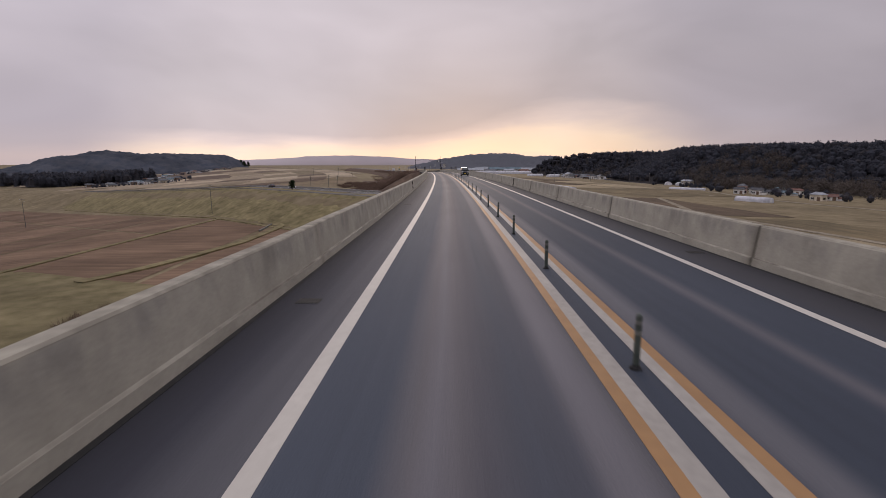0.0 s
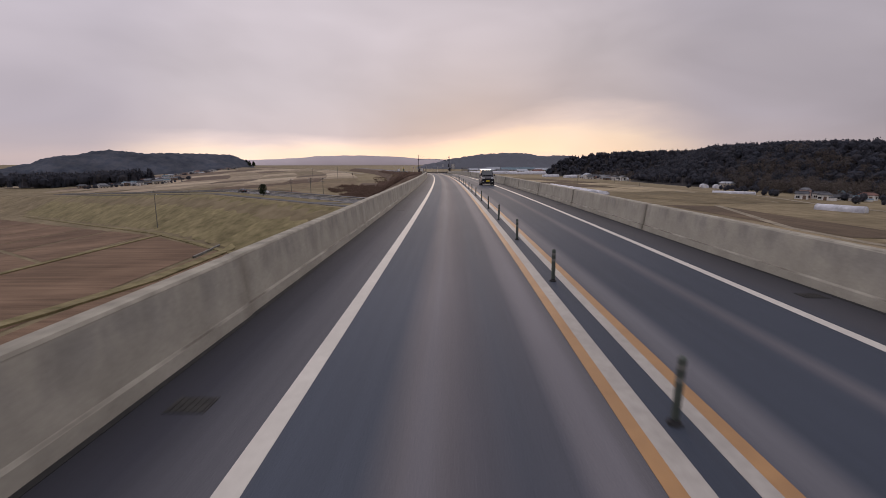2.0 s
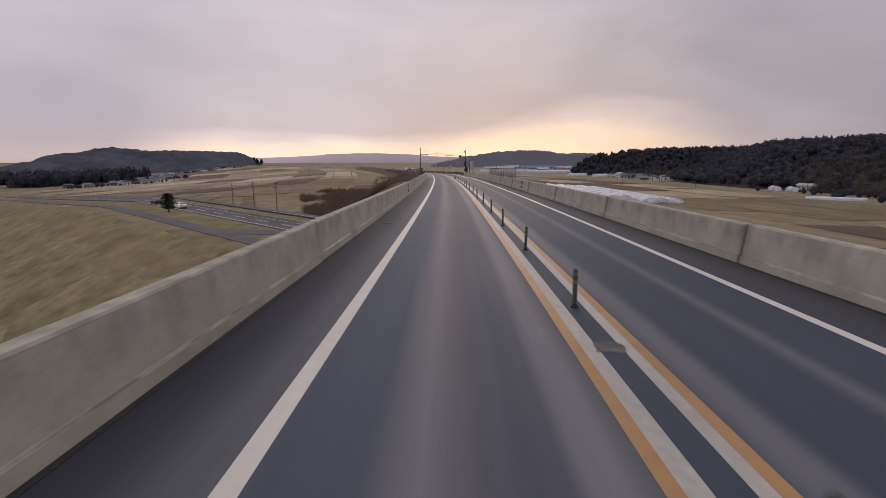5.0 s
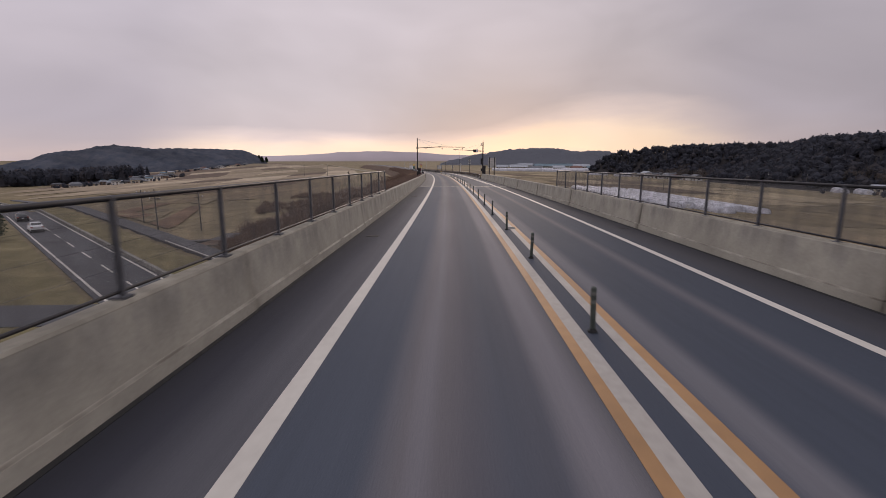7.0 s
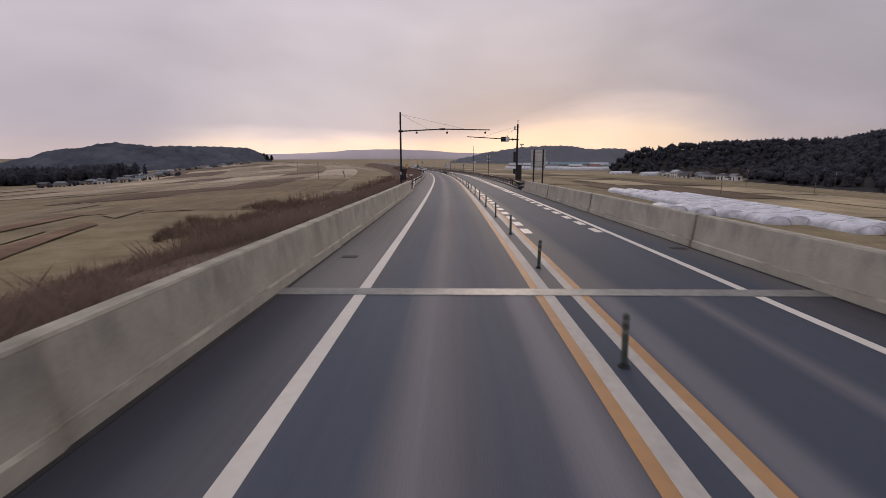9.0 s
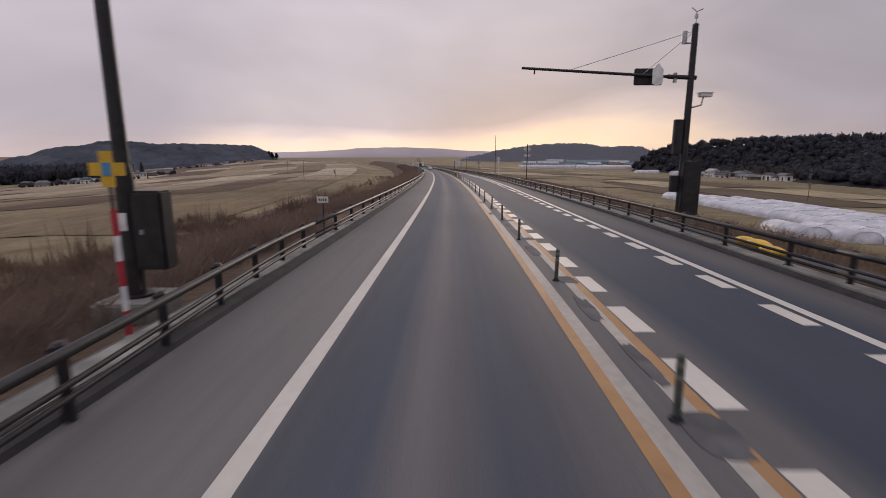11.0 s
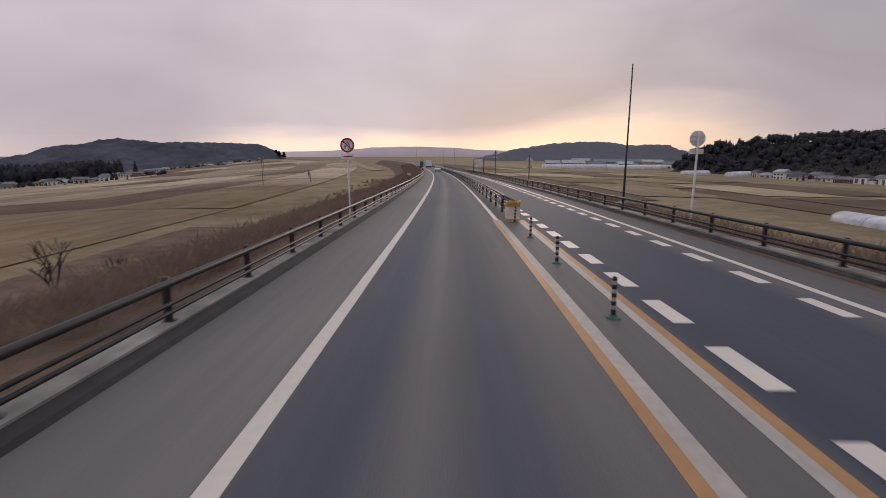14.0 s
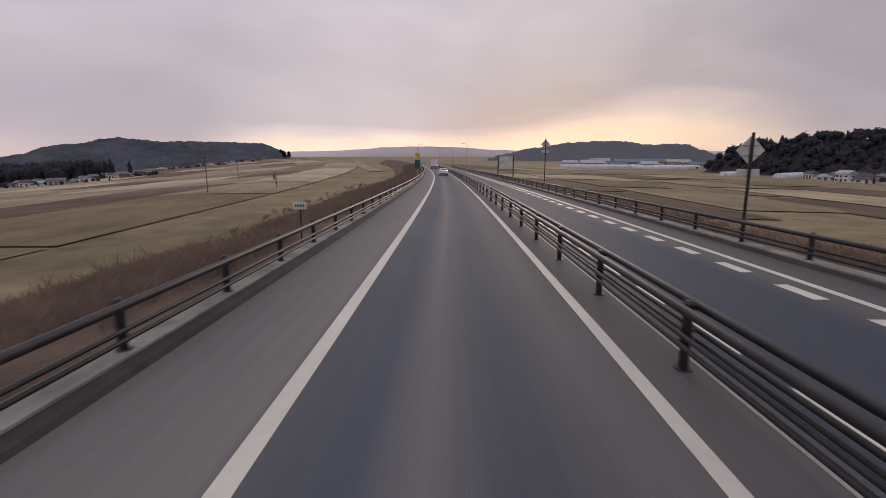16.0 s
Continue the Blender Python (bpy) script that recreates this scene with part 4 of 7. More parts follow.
# rails that run from the parapet ends out to the footing
for x0, x1, a, b, sd, first, gap in ((-3.24, -3.84, 246.5, 262.0, 1, 250.9, 1.75), (6.85, 7.36, 247.9, 258.4, -1, 250.22, 0.92)):
    rail = empty("guard_rail", Matrix.Identity(4), "dark tubular guard rail bolted in front of the parapet end", "guard rail")

    def slide(s, prof, x0=x0, x1=x1, a=a, b=b):
        o = x0 + (x1 - x0) * ease(s, a + 2, b - 1)
        return [(x + o, z) for x, z in prof]
    for z, r in ((0.71, 0.055), (0.42, 0.032), (0.30, 0.032)):
        part("pipe", sweep(pipe_profile(0, z, r), a, b, 1.5, warp=slide), MAT["rail_steel"], rail, smooth=True)
    bm = bmesh.new()
    rod(bm, (0, 0, 0), (0, 0, 0.74), 0.057, n=12)
    rod(bm, (0, 0, 0.74), (0, 0, 0.775), 0.064, 0.04, n=12)
    box(bm, -0.1, 0.1, -0.03, 0.03, 0.67, 0.72)
    post = part("post", bm, MAT["rail_steel"], rail)
    s, ob = first, post
    while s < b:
        if ob is None:
            ob = shared("post", post.data, rail, Matrix.Identity(4))
        ob.matrix_basis = road_pose(s, x0 + (x1 - x0) * ease(s, a + 2, b - 1) - sd * 0.13, level=True)
        ob = None
        s += gap

# ---- sensor masts ----
mast = empty("sensor_mast", road_pose(255.9, -4.95, 0, level=True), "tall dark steel mast with a sensor arm over the lanes", "mast")
bm = bmesh.new()
box(bm, -0.42, 0.42, -0.5, 0.5, -0.6, 0.30, 0.03)
part("footing", bm, MAT["kerb_concrete"], mast, "pale concrete footing block")
bm = bmesh.new()
rod(bm, (0, 0, 0.30), (0, 0, 0.34), 0.24, n=16)
rod(bm, (0, 0, 0.34), (0, 0, 2.2), 0.135, n=16)
rod(bm, (0, 0, 2.2), (0, 0, 2.35), 0.135, 0.11, n=16)
rod(bm, (0, 0, 2.35), (0, 0, 7.75), 0.11, 0.085, n=16)
rod(bm, (0, 0, 7.75), (0, 0, 7.8), 0.1, 0.06, n=16)
part("pole", bm, MAT["dark_steel"], mast)
bm = bmesh.new()
box(bm, 0.14, 0.62, -0.16, 0.16, 0.75, 1.95, 0.03)
box(bm, 0.17, 0.59, -0.172, -0.16, 0.80, 1.90, 0.004)
cab = part("cabinet", bm, MAT["dark_steel"], mast, "dark steel control cabinet")
bm = bmesh.new()
box(bm, 0.27, 0.33, -0.20, -0.172, 1.3, 1.38, 0.01)
part("lock", bm, MAT["galvanised"], cab)
bm = bmesh.new()
box(bm, -0.06, 0.06, -0.146, -0.134, 1.35, 1.62, 0.004)
part("label_plate", bm, MAT["white_metal"], mast, "small white label plate")
bm = bmesh.new()
rod(bm, (-0.15, 0, 5.85), (4.4, 0.0, 6.08), 0.07, 0.06, 12)
rod(bm, (4.4, 0.0, 6.08), (9.4, 0.0, 6.0), 0.06, 0.05, 12)
rod(bm, (4.1, 0, 6.07), (4.7, 0, 6.08), 0.1, n=12)
rod(bm, (-0.2, 0, 5.85), (0.25, 0, 5.87), 0.12, n=12)
arm = part("arm", bm, MAT["dark_steel"], mast)
for x in (1.7, 4.9, 8.9):
    bm = bmesh.new()
    rod(bm, (x, 0, 5.95), (x, 0, 5.80), 0.025, n=8)
    box(bm, x - 0.10, x + 0.10, -0.14, 0.14, 5.62, 5.80, 0.02)
    part("sensor", bm, MAT["dark_steel"], arm)
for x, z in ((3.0, 6.03), (6.8, 6.07)):
    bm = bmesh.new()
    rod(bm, (0, 0, 7.6), (x, 0, z), 0.012, n=6)
    part("stay_wire", bm, MAT["galvanised"], mast)

mast = empty("sensor_mast", road_pose(268.6, 9.35, 0, level=True), "tall dark steel mast with cameras and sensor arm", "mast")
bm = bmesh.new()
box(bm, -0.5, 0.5, -0.5, 0.5, -0.6, 0.16, 0.03)
part("footing", bm, MAT["kerb_concrete"], mast, "pale concrete footing block")
bm = bmesh.new()
rod(bm, (0, 0, 0.16), (0, 0, 0.2), 0.28, n=16)
rod(bm, (0, 0, 0.2), (0, 0, 7.6), 0.15, 0.11, n=16)
rod(bm, (0, 0, 7.6), (0, 0, 7.66), 0.13, 0.08, n=16)
part("pole", bm, MAT["dark_steel"], mast)
bm = bmesh.new()
rod(bm, (0.2, 0, 5.68), (-0.9, 0, 5.72), 0.085, n=12)
rod(bm, (-0.9, 0, 5.72), (-6.6, 0, 6.05), 0.06, 0.05, n=12)
rod(bm, (-6.1, 0, 6.0), (-6.1, 0, 5.82), 0.03, n=8)
arm = part("arm", bm, MAT["dark_steel"], mast)
bm = bmesh.new()
box(bm, -2.15, -1.05, 0.10, 0.22, 5.42, 6.05, 0.03)
board = part("sign_box", bm, MAT["dark_steel"], arm, "dark back of a sign box on the arm")
bm = bmesh.new()
vs = [bm.verts.new((-1.35 + dx, y, 5.75 + dz)) for y in (-0.16, -0.12) for dx, dz in ((0, 0.45), (0.2, 0.2), (0.2, -0.3), (-0.02, -0.4), (-0.2, -0.3), (-0.2, 0.2))]
bm.faces.new(vs[:6][::-1])
bm.faces.new(vs[6:])
for i in range(6):
    bm.faces.new((vs[i], vs[(i + 1) % 6], vs[6 + (i + 1) % 6], vs[6 + i]))
bmesh.ops.recalc_face_normals(bm, faces=bm.faces)
part("antenna_panel", bm, MAT["white_metal"], arm, "white panel antenna on the arm")
bm = bmesh.new()
rod(bm, (-0.62, 0, 5.5), (-0.62, 0, 5.86), 0.07, n=10)
part("clamp_ring", bm, MAT["galvanised"], arm)
for x, z in ((-1.9, 5.8), (-4.8, 5.95)):
    bm = bmesh.new()
    rod(bm, (0, 0, 7.4), (x, 0, z), 0.012, n=6)
    part("stay_wire", bm, MAT["galvanised"], mast)
bm = bmesh.new()
rod(bm, (-0.1, 0, 6.95), (-0.42, 0, 6.95), 0.035, n=8)
rod(bm, (-0.38, 0, 6.92), (-0.38, 0, 7.38), 0.09, n=12)
part("beacon", bm, MAT["galvanised"], mast, "grey cylindrical sensor")
bm = bmesh.new()
rod(bm, (0, 0, 7.66), (0, 0, 8.1), 0.02, n=8)
rod(bm, (0, 0, 7.85), (0, 0, 7.98), 0.06, n=10)
rod(bm, (-0.2, 0, 8.22), (0, 0, 8.08), 0.02, n=6)
rod(bm, (0, 0, 8.08), (0.22, 0.0, 8.18), 0.02, n=6)
part("wind_vane", bm, MAT["galvanised"], mast, "small grey wind gauge")
bm = bmesh.new()
rod(bm, (0.1, 0, 4.55), (0.5, 0, 4.65), 0.03, n=8)
rod(bm, (0.5, 0, 4.65), (0.55, 0, 4.95), 0.03, n=8)
cam_arm = part("camera_bracket", bm, MAT["galvanised"], mast)
bm = bmesh.new()
box(bm, 0.38, 0.86, -0.12, 0.12, 4.95, 5.10, 0.02)
box(bm, 0.34, 0.9, -0.14, 0.14, 5.10, 5.13, 0.005)
part("video_unit", bm, MAT["white_metal"], cam_arm, "white weatherproof traffic camera")
bm = bmesh.new()
box(bm, -0.48, -0.16, -0.12, 0.12, 2.75, 4.1, 0.02)
part("signal_box", bm, MAT["dark_steel"], mast)
bm = bmesh.new()
box(bm, -0.10, 0.62, -0.32, 0.16, 0.32, 2.45, 0.03)
box(bm, -0.06, 0.58, -0.332, -0.32, 0.40, 2.38, 0.004)
part("cabinet", bm, MAT["dark_steel"], mast, "large dark control cabinet")
bm = bmesh.new()
box(bm, -0.46, -0.16, -0.10, 0.10, 1.25, 1.9, 0.02)
part("meter_box", bm, MAT["rail_steel"], mast)

# traffic sign seen from behind beside the far lane
sign = empty("road_sign", road_pose(257.6, 10.0, 0, level=True), "large road sign seen from behind on two dark posts", "sign")
bm = bmesh.new()
box(bm, -0.78, 0.78, 0.06, 0.09, 2.05, 4.0, 0.012)
part("panel", bm, MAT["sign_back"], sign, "ribbed grey aluminium sign back")
for z in (2.25, 2.75, 3.25, 3.75):
    bm = bmesh.new()
    box(bm, -0.76, 0.76, 0.02, 0.06, z - 0.025, z + 0.025, 0.005)
    part("rib", bm, MAT["galvanised"], sign)
for x in (-0.5, 0.5):
    bm = bmesh.new()
    rod(bm, (x, -0.06, -1.2), (x, -0.06, 4.05), 0.085, n=14)
    rod(bm, (x, -0.06, 4.05), (x, -0.06, 4.09), 0.07, 0.03, n=14)
    part("post", bm, MAT["dark_steel"], sign)


def disc(bm, x, y, z, r, d=0.012, n=32):
    rod(bm, (x, y - d / 2, z), (x, y + d / 2, z), r, n=n)
    return bm


def round_sign_front(s, x):
    sg = empty("no_passing_sign", road_pose(s, x, 0.20, level=True), "round red-rimmed no-passing sign on a white pole", "sign")
    bm = bmesh.new()
    rod(bm, (0, 0, -0.6), (0, 0, 3.25), 0.038, n=12)
    part("pole", bm, MAT["white_metal"], sg)
    face = part("disc", disc(bmesh.new(), 0, -0.06, 2.95, 0.31), MAT["white_metal"], sg)
    bm = bmesh.new()
    a = [[bm.verts.new((r * math.cos(t), y, 2.95 + r * math.sin(t))) for t in [2 * math.pi * i / 40 for i in range(40)]] for r, y in ((0.31, -0.068), (0.31, -0.072), (0.235, -0.072), (0.235, -0.068))]
    for p, q in zip(a, a[1:]):
        for i in range(40):
            bm.faces.new((p[i], p[(i + 1) % 40], q[(i + 1) % 40], q[i]))
    bmesh.ops.recalc_face_normals(bm, faces=bm.faces)
    part("rim", bm, MAT["red_paint"], face, "red rim")
    bm = bmesh.new()
    box(bm, -0.24, 0.24, -0.075, -0.069, -0.026, 0.026)
    bmesh.ops.rotate(bm, verts=bm.verts, matrix=Matrix.Rotation(radians(45), 3, "Y"))
    bmesh.ops.translate(bm, verts=bm.verts, vec=(0, 0, 2.95))
    part("bar", bm, MAT["red_paint"], face, "red diagonal bar")
    for pts, tip in ((((0.03, -0.19), (0.10, -0.10), (0.085, 0.02), (0.03, 0.1)), (0.02, 0.2)), (((-0.10, -0.16), (-0.10, -0.10), (-0.10, -0.06), (-0.10, -0.04)), (-0.10, 0.04))):
        bm = bmesh.new()
        for (x0, z0), (x1, z1) in zip(pts, pts[1:]):
            dx, dz = x1 - x0, z1 - z0
            q = Vector((-dz, dx)).normalized() * 0.022
            bm.faces.new([bm.verts.new((px, -0.0675, 2.95 + pz)) for px, pz in ((x0 - q.x, z0 - q.y), (x1 - q.x, z1 - q.y), (x1 + q.x, z1 + q.y), (x0 + q.x, z0 + q.y))])
        w = 0.065 if tip[1] > 0.1 else 0.045
        bm.faces.new([bm.verts.new((px, -0.0675, 2.95 + pz)) for px, pz in ((tip[0] - w, tip[1] - 0.1), (tip[0] + w, tip[1] - 0.1), tip)])
        r = bmesh.ops.extrude_face_region(bm, geom=list(bm.faces))
        bmesh.ops.translate(bm, verts=[v for v in r["geom"] if isinstance(v, bmesh.types.BMVert)], vec=(0, -0.003, 0))
        bmesh.ops.recalc_face_normals(bm, faces=bm.faces)
        part("arrow", bm, MAT["blue_paint"], face, "blue arrow")
    bm = bmesh.new()
    box(bm, -0.28, 0.28, -0.066, -0.054, 2.36, 2.58, 0.01)
    plate = part("lower_plate", bm, MAT["white_metal"], sg, "white plate with a red arrow")
    bm = bmesh.new()
    box(bm, -0.13, 0.2, -0.071, -0.0665, 2.448, 2.492)
    q = [bm.verts.new((x_, y_, z_)) for y_ in (-0.071, -0.0665) for x_, z_ in ((-0.2, 2.47), (-0.12, 2.51), (-0.12, 2.43))]
    bm.faces.new(q[:3])
    bm.faces.new(q[3:][::-1])
    part("arrow_mark", bm, MAT["red_paint"], plate)
    return sg


round_sign_front(338.0, -4.42)


def diamond_back(s, x, top, label):
    sg = empty("warning_sign", road_pose(s, x, 0.0, level=True), label, "sign", "diamond signs")
    bm = bmesh.new()
    rod(bm, (0, 0, -1.0), (0, 0, top + 0.2), 0.055, n=12)
    part("pole", bm, MAT["dark_steel"], sg)
    bm = bmesh.new()
    box(bm, -0.37, 0.37, 0.07, 0.085, -0.37, 0.37, 0.006)
    bmesh.ops.rotate(bm, verts=bm.verts, matrix=Matrix.Rotation(radians(45), 3, "Y"))
    bmesh.ops.translate(bm, verts=bm.verts, vec=(0, 0, top - 0.42))
    p = part("panel", bm, MAT["sign_back"], sg, "grey back of a diamond panel")
    for z in (top - 0.6, top - 0.25):
        bm = bmesh.new()
        box(bm, -0.36 if z < top - 0.5 else -0.3, 0.36 if z < top - 0.5 else 0.3, 0.05, 0.07, z - 0.02, z + 0.02)
        part("rib", bm, MAT["galvanised"], p)
    bm = bmesh.new()
    box(bm, -0.42, 0.42, 0.07, 0.085, top - 1.38, top - 1.08, 0.006)
    for z in (top - 1.3, top - 1.16):
        box(bm, -0.4, 0.4, 0.05, 0.07, z - 0.015, z + 0.015)
    part("lower_plate", bm, MAT["sign_back"], sg)
    return sg


diamond_back(312.6, 10.5, 4.72, "diamond warning sign seen from behind above a small plate")
diamond_back(379.4, 10.7, 3.25, "diamond warning sign seen from behind on a dark pole")
diamond_back(417.0, 11.0, 4.95, "diamond warning sign seen from behind on a dark pole")

sg = empty("round_sign", road_pose(336.0, 9.75, 0.33, level=True), "round sign seen from behind on a white pole", "sign")
bm = bmesh.new()
rod(bm, (0, 0, -1.0), (0, 0, 3.3), 0.04, n=12)
part("pole", bm, MAT["white_metal"], sg)
bm = disc(bmesh.new(), 0, 0.06, 3.0, 0.31)
box(bm, -0.26, 0.26, 0.03, 0.05, 2.9, 2.93)
box(bm, -0.26, 0.26, 0.03, 0.05, 3.08, 3.11)
part("disc", bm, MAT["sign_back"], sg, "grey back of a round disc")
bm = bmesh.new()
box(bm, -0.28, 0.28, 0.05, 0.065, 2.4, 2.6, 0.006)
part("lower_plate", bm, MAT["sign_back"], sg)

# slim dark pole on a concrete pad
pole = empty("lamp_pole", road_pose(345.3, 10.35, 0.0, level=True), "slim dark steel pole on a concrete pad", "pole")
bm = bmesh.new()
rod(bm, (0, 0, 0.1), (0, 0, 2.6), 0.07, 0.06, 12)
rod(bm, (0, 0, 2.6), (0, 0, 7.85), 0.05, 0.035, 12)
rod(bm, (0, 0, 7.85), (0, 0, 7.91), 0.05, 0.02, 12)
part("shaft", bm, MAT["dark_steel"], pole)
bm = bmesh.new()
box(bm, -0.35, 0.5, -0.6, 0.6, -0.3, 0.12, 0.02)
part("pad", bm, MAT["kerb_concrete"], pole, "pale concrete pad")

# kilometre plates and snow pole
for s in (265.4, 375.8):
    k = empty("post_plate", road_pose(s, -4.45, 0.08, level=True), "small pale green plate on a thin post", "marker", "verge plates")
    bm = bmesh.new()
    rod(bm, (0, 0, -0.6), (0, 0, 1.12), 0.022, n=8)
    part("stem", bm, MAT["rail_steel"], k)
    bm = bmesh.new()
    box(bm, -0.2, 0.2, -0.04, -0.025, 0.95, 1.17, 0.01)
    pl = part("plate", bm, MAT["dull_white"], k)
    bm = bmesh.new()
    for i in range(4):
        box(bm, -0.14 + 0.075 * i, -0.09 + 0.075 * i, -0.044, -0.0405, 1.02, 1.10)
    part("writing_bars", bm, MAT["green_plastic"], pl)
snow = empty("snow_pole", road_pose(254.6, -4.25, 0.0, level=True), "red and white banded snow pole with a yellow cross marker", "snow pole")
for i in range(6):
    bm = bmesh.new()
    rod(bm, (0, 0, -0.2 + 0.33 * i), (0, 0, 0.13 + 0.33 * i), 0.04, n=10)
    part("band", bm, MAT["red_paint"] if i % 2 else MAT["white_metal"], snow)
bm = bmesh.new()
rod(bm, (0, 0, 1.78), (0, 0, 2.3), 0.02, n=8)
part("stem", bm, MAT["rail_steel"], snow)
bm = bmesh.new()
box(bm, -0.22, 0.22, -0.03, -0.015, 2.2, 2.36)
box(bm, -0.08, 0.08, -0.031, -0.014, 2.06, 2.5)
cr = part("cross", bm, MAT["sign_yellow"], snow, "yellow cross marker")
bm = bmesh.new()
box(bm, -0.055, 0.055, -0.04, -0.032, 2.2, 2.36)
part("centre", bm, MAT["blue_paint"], cr, "blue centre")
# yellow sandbags by the far rail
bm = bmesh.new()
for i in range(3):
    r = bmesh.ops.create_uvsphere(bm, u_segments=10, v_segments=6, radius=0.3)
    bmesh.ops.scale(bm, verts=r["verts"], vec=(0.75, 1.5, 0.42))
    bmesh.ops.translate(bm, verts=r["verts"], vec=(0.1 * i, 0.72 * i, 0.1 + 0.04 * (i % 2)))
ob = place(part("sandbag_pile", bm, MAT["sign_yellow"], smooth=True), road_pose(260.6, 8.0, 0.12, level=True))
tagged(ob, "bright yellow sandbags piled behind the guard rail", "sandbags")

# signs farther along the road
sg = empty("curve_sign", road_pose(444, -4.4, 0, level=True), "yellow round beacon sign over green plates on a pole", "sign")
bm = bmesh.new()
rod(bm, (0, 0, -0.5), (0, 0, 4.0), 0.05, n=10)
part("pole", bm, MAT["galvanised"], sg)
part("disc", disc(bmesh.new(), 0, -0.07, 3.8, 0.42), MAT["sign_yellow"], sg)
bm = bmesh.new()
box(bm, -0.45, 0.45, -0.08, -0.06, 1.6, 3.0, 0.01)
part("plate", bm, MAT["green_plastic"], sg, "green plate")
sg = empty("road_sign", road_pose(446, 10.6, 0, level=True), "pale sign board seen from behind on two posts", "sign")
for x in (-1.3, 1.3):
    bm = bmesh.new()
    rod(bm, (x, 0, -1.2), (x, 0, 3.7), 0.09, n=10)
    part("post", bm, MAT["dark_steel"], sg)
bm = bmesh.new()
box(bm, -1.2, 1.2, 0.1, 0.13, 1.5, 3.6, 0.01)
part("panel", bm, MAT["sign_back"], sg)
for s, x in ((520, 10.0), (530, -5.5), (575, 10.0), (640, 9.8)):
    lp = empty("street_lamp", road_pose(s, x, 0, level=True), "slim grey street lamp with a short arm", "street lamp", "street lamps")
    bm = bmesh.new()
    rod(bm, (0, 0, -1.0), (0, 0, 8.2), 0.09, 0.06, 10)
    part("pole", bm, MAT["galvanised"], lp)
    bm = bmesh.new()
    sd = -1 if x > 0 else 1
    rod(bm, (0, 0, 8.15), (sd * 1.4, 0, 8.4), 0.04, n=8)
    box(bm, min(sd * 1.2, sd * 1.9), max(sd * 1.2, sd * 1.9), -0.12, 0.12, 8.33, 8.45, 0.02)
    part("lamp_head", bm, MAT["galvanised"], lp)


# ---- vehicles ----
def loft(bm, sections):
    """Closed body through sections of equal point counts."""
    rings = [[bm.verts.new(p) for p in sec] for sec in sections]
    n = len(rings[0])
    for a, b in zip(rings, rings[1:]):
        for i in range(n):
            bm.faces.new((a[i], a[(i + 1) % n], b[(i + 1) % n], b[i]))
    bm.faces.new(rings[0][::-1])
    bm.faces.new(rings[-1])
    bmesh.ops.recalc_face_normals(bm, faces=bm.faces)
    return bm


def body_section(y, w, z0, z1, top_w, r=0.09):
    return [(-w + r, y, z0), (w - r, y, z0), (w, y, z0 + r), (w, y, z0 + (z1 - z0) * 0.55), (top_w, y, z1 - r), (top_w - r, y, z1), (-top_w + r, y, z1), (-top_w, y, z1 - r), (-w, y, z0 + (z1 - z0) * 0.55), (-w, y, z0 + r)]


def wheel(parent, x, y, r):
    bm = bmesh.new()
    rod(bm, (x - 0.09, y, r), (x + 0.09, y, r), r, n=22)
    t = part("tyre", bm, MAT["black_rubber"], parent)
    bm = bmesh.new()
    rod(bm, (x - 0.095, y, r), (x + 0.095, y, r), r * 0.62, n=16)
    part("rim", bm, MAT["silver_trim"], t, "silver wheel rim")


def quad_slab(bm, pts, out):
    q = [bm.verts.new(p) for p in pts]
    w = [bm.verts.new(Vector(p) + Vector(out)) for p in pts]
    bm.faces.new(w)
    for i in range(4):
        bm.faces.new((q[i], q[(i + 1) % 4], w[(i + 1) % 4], w[i]))
    bmesh.ops.recalc_face_normals(bm, faces=bm.faces)
    return bm


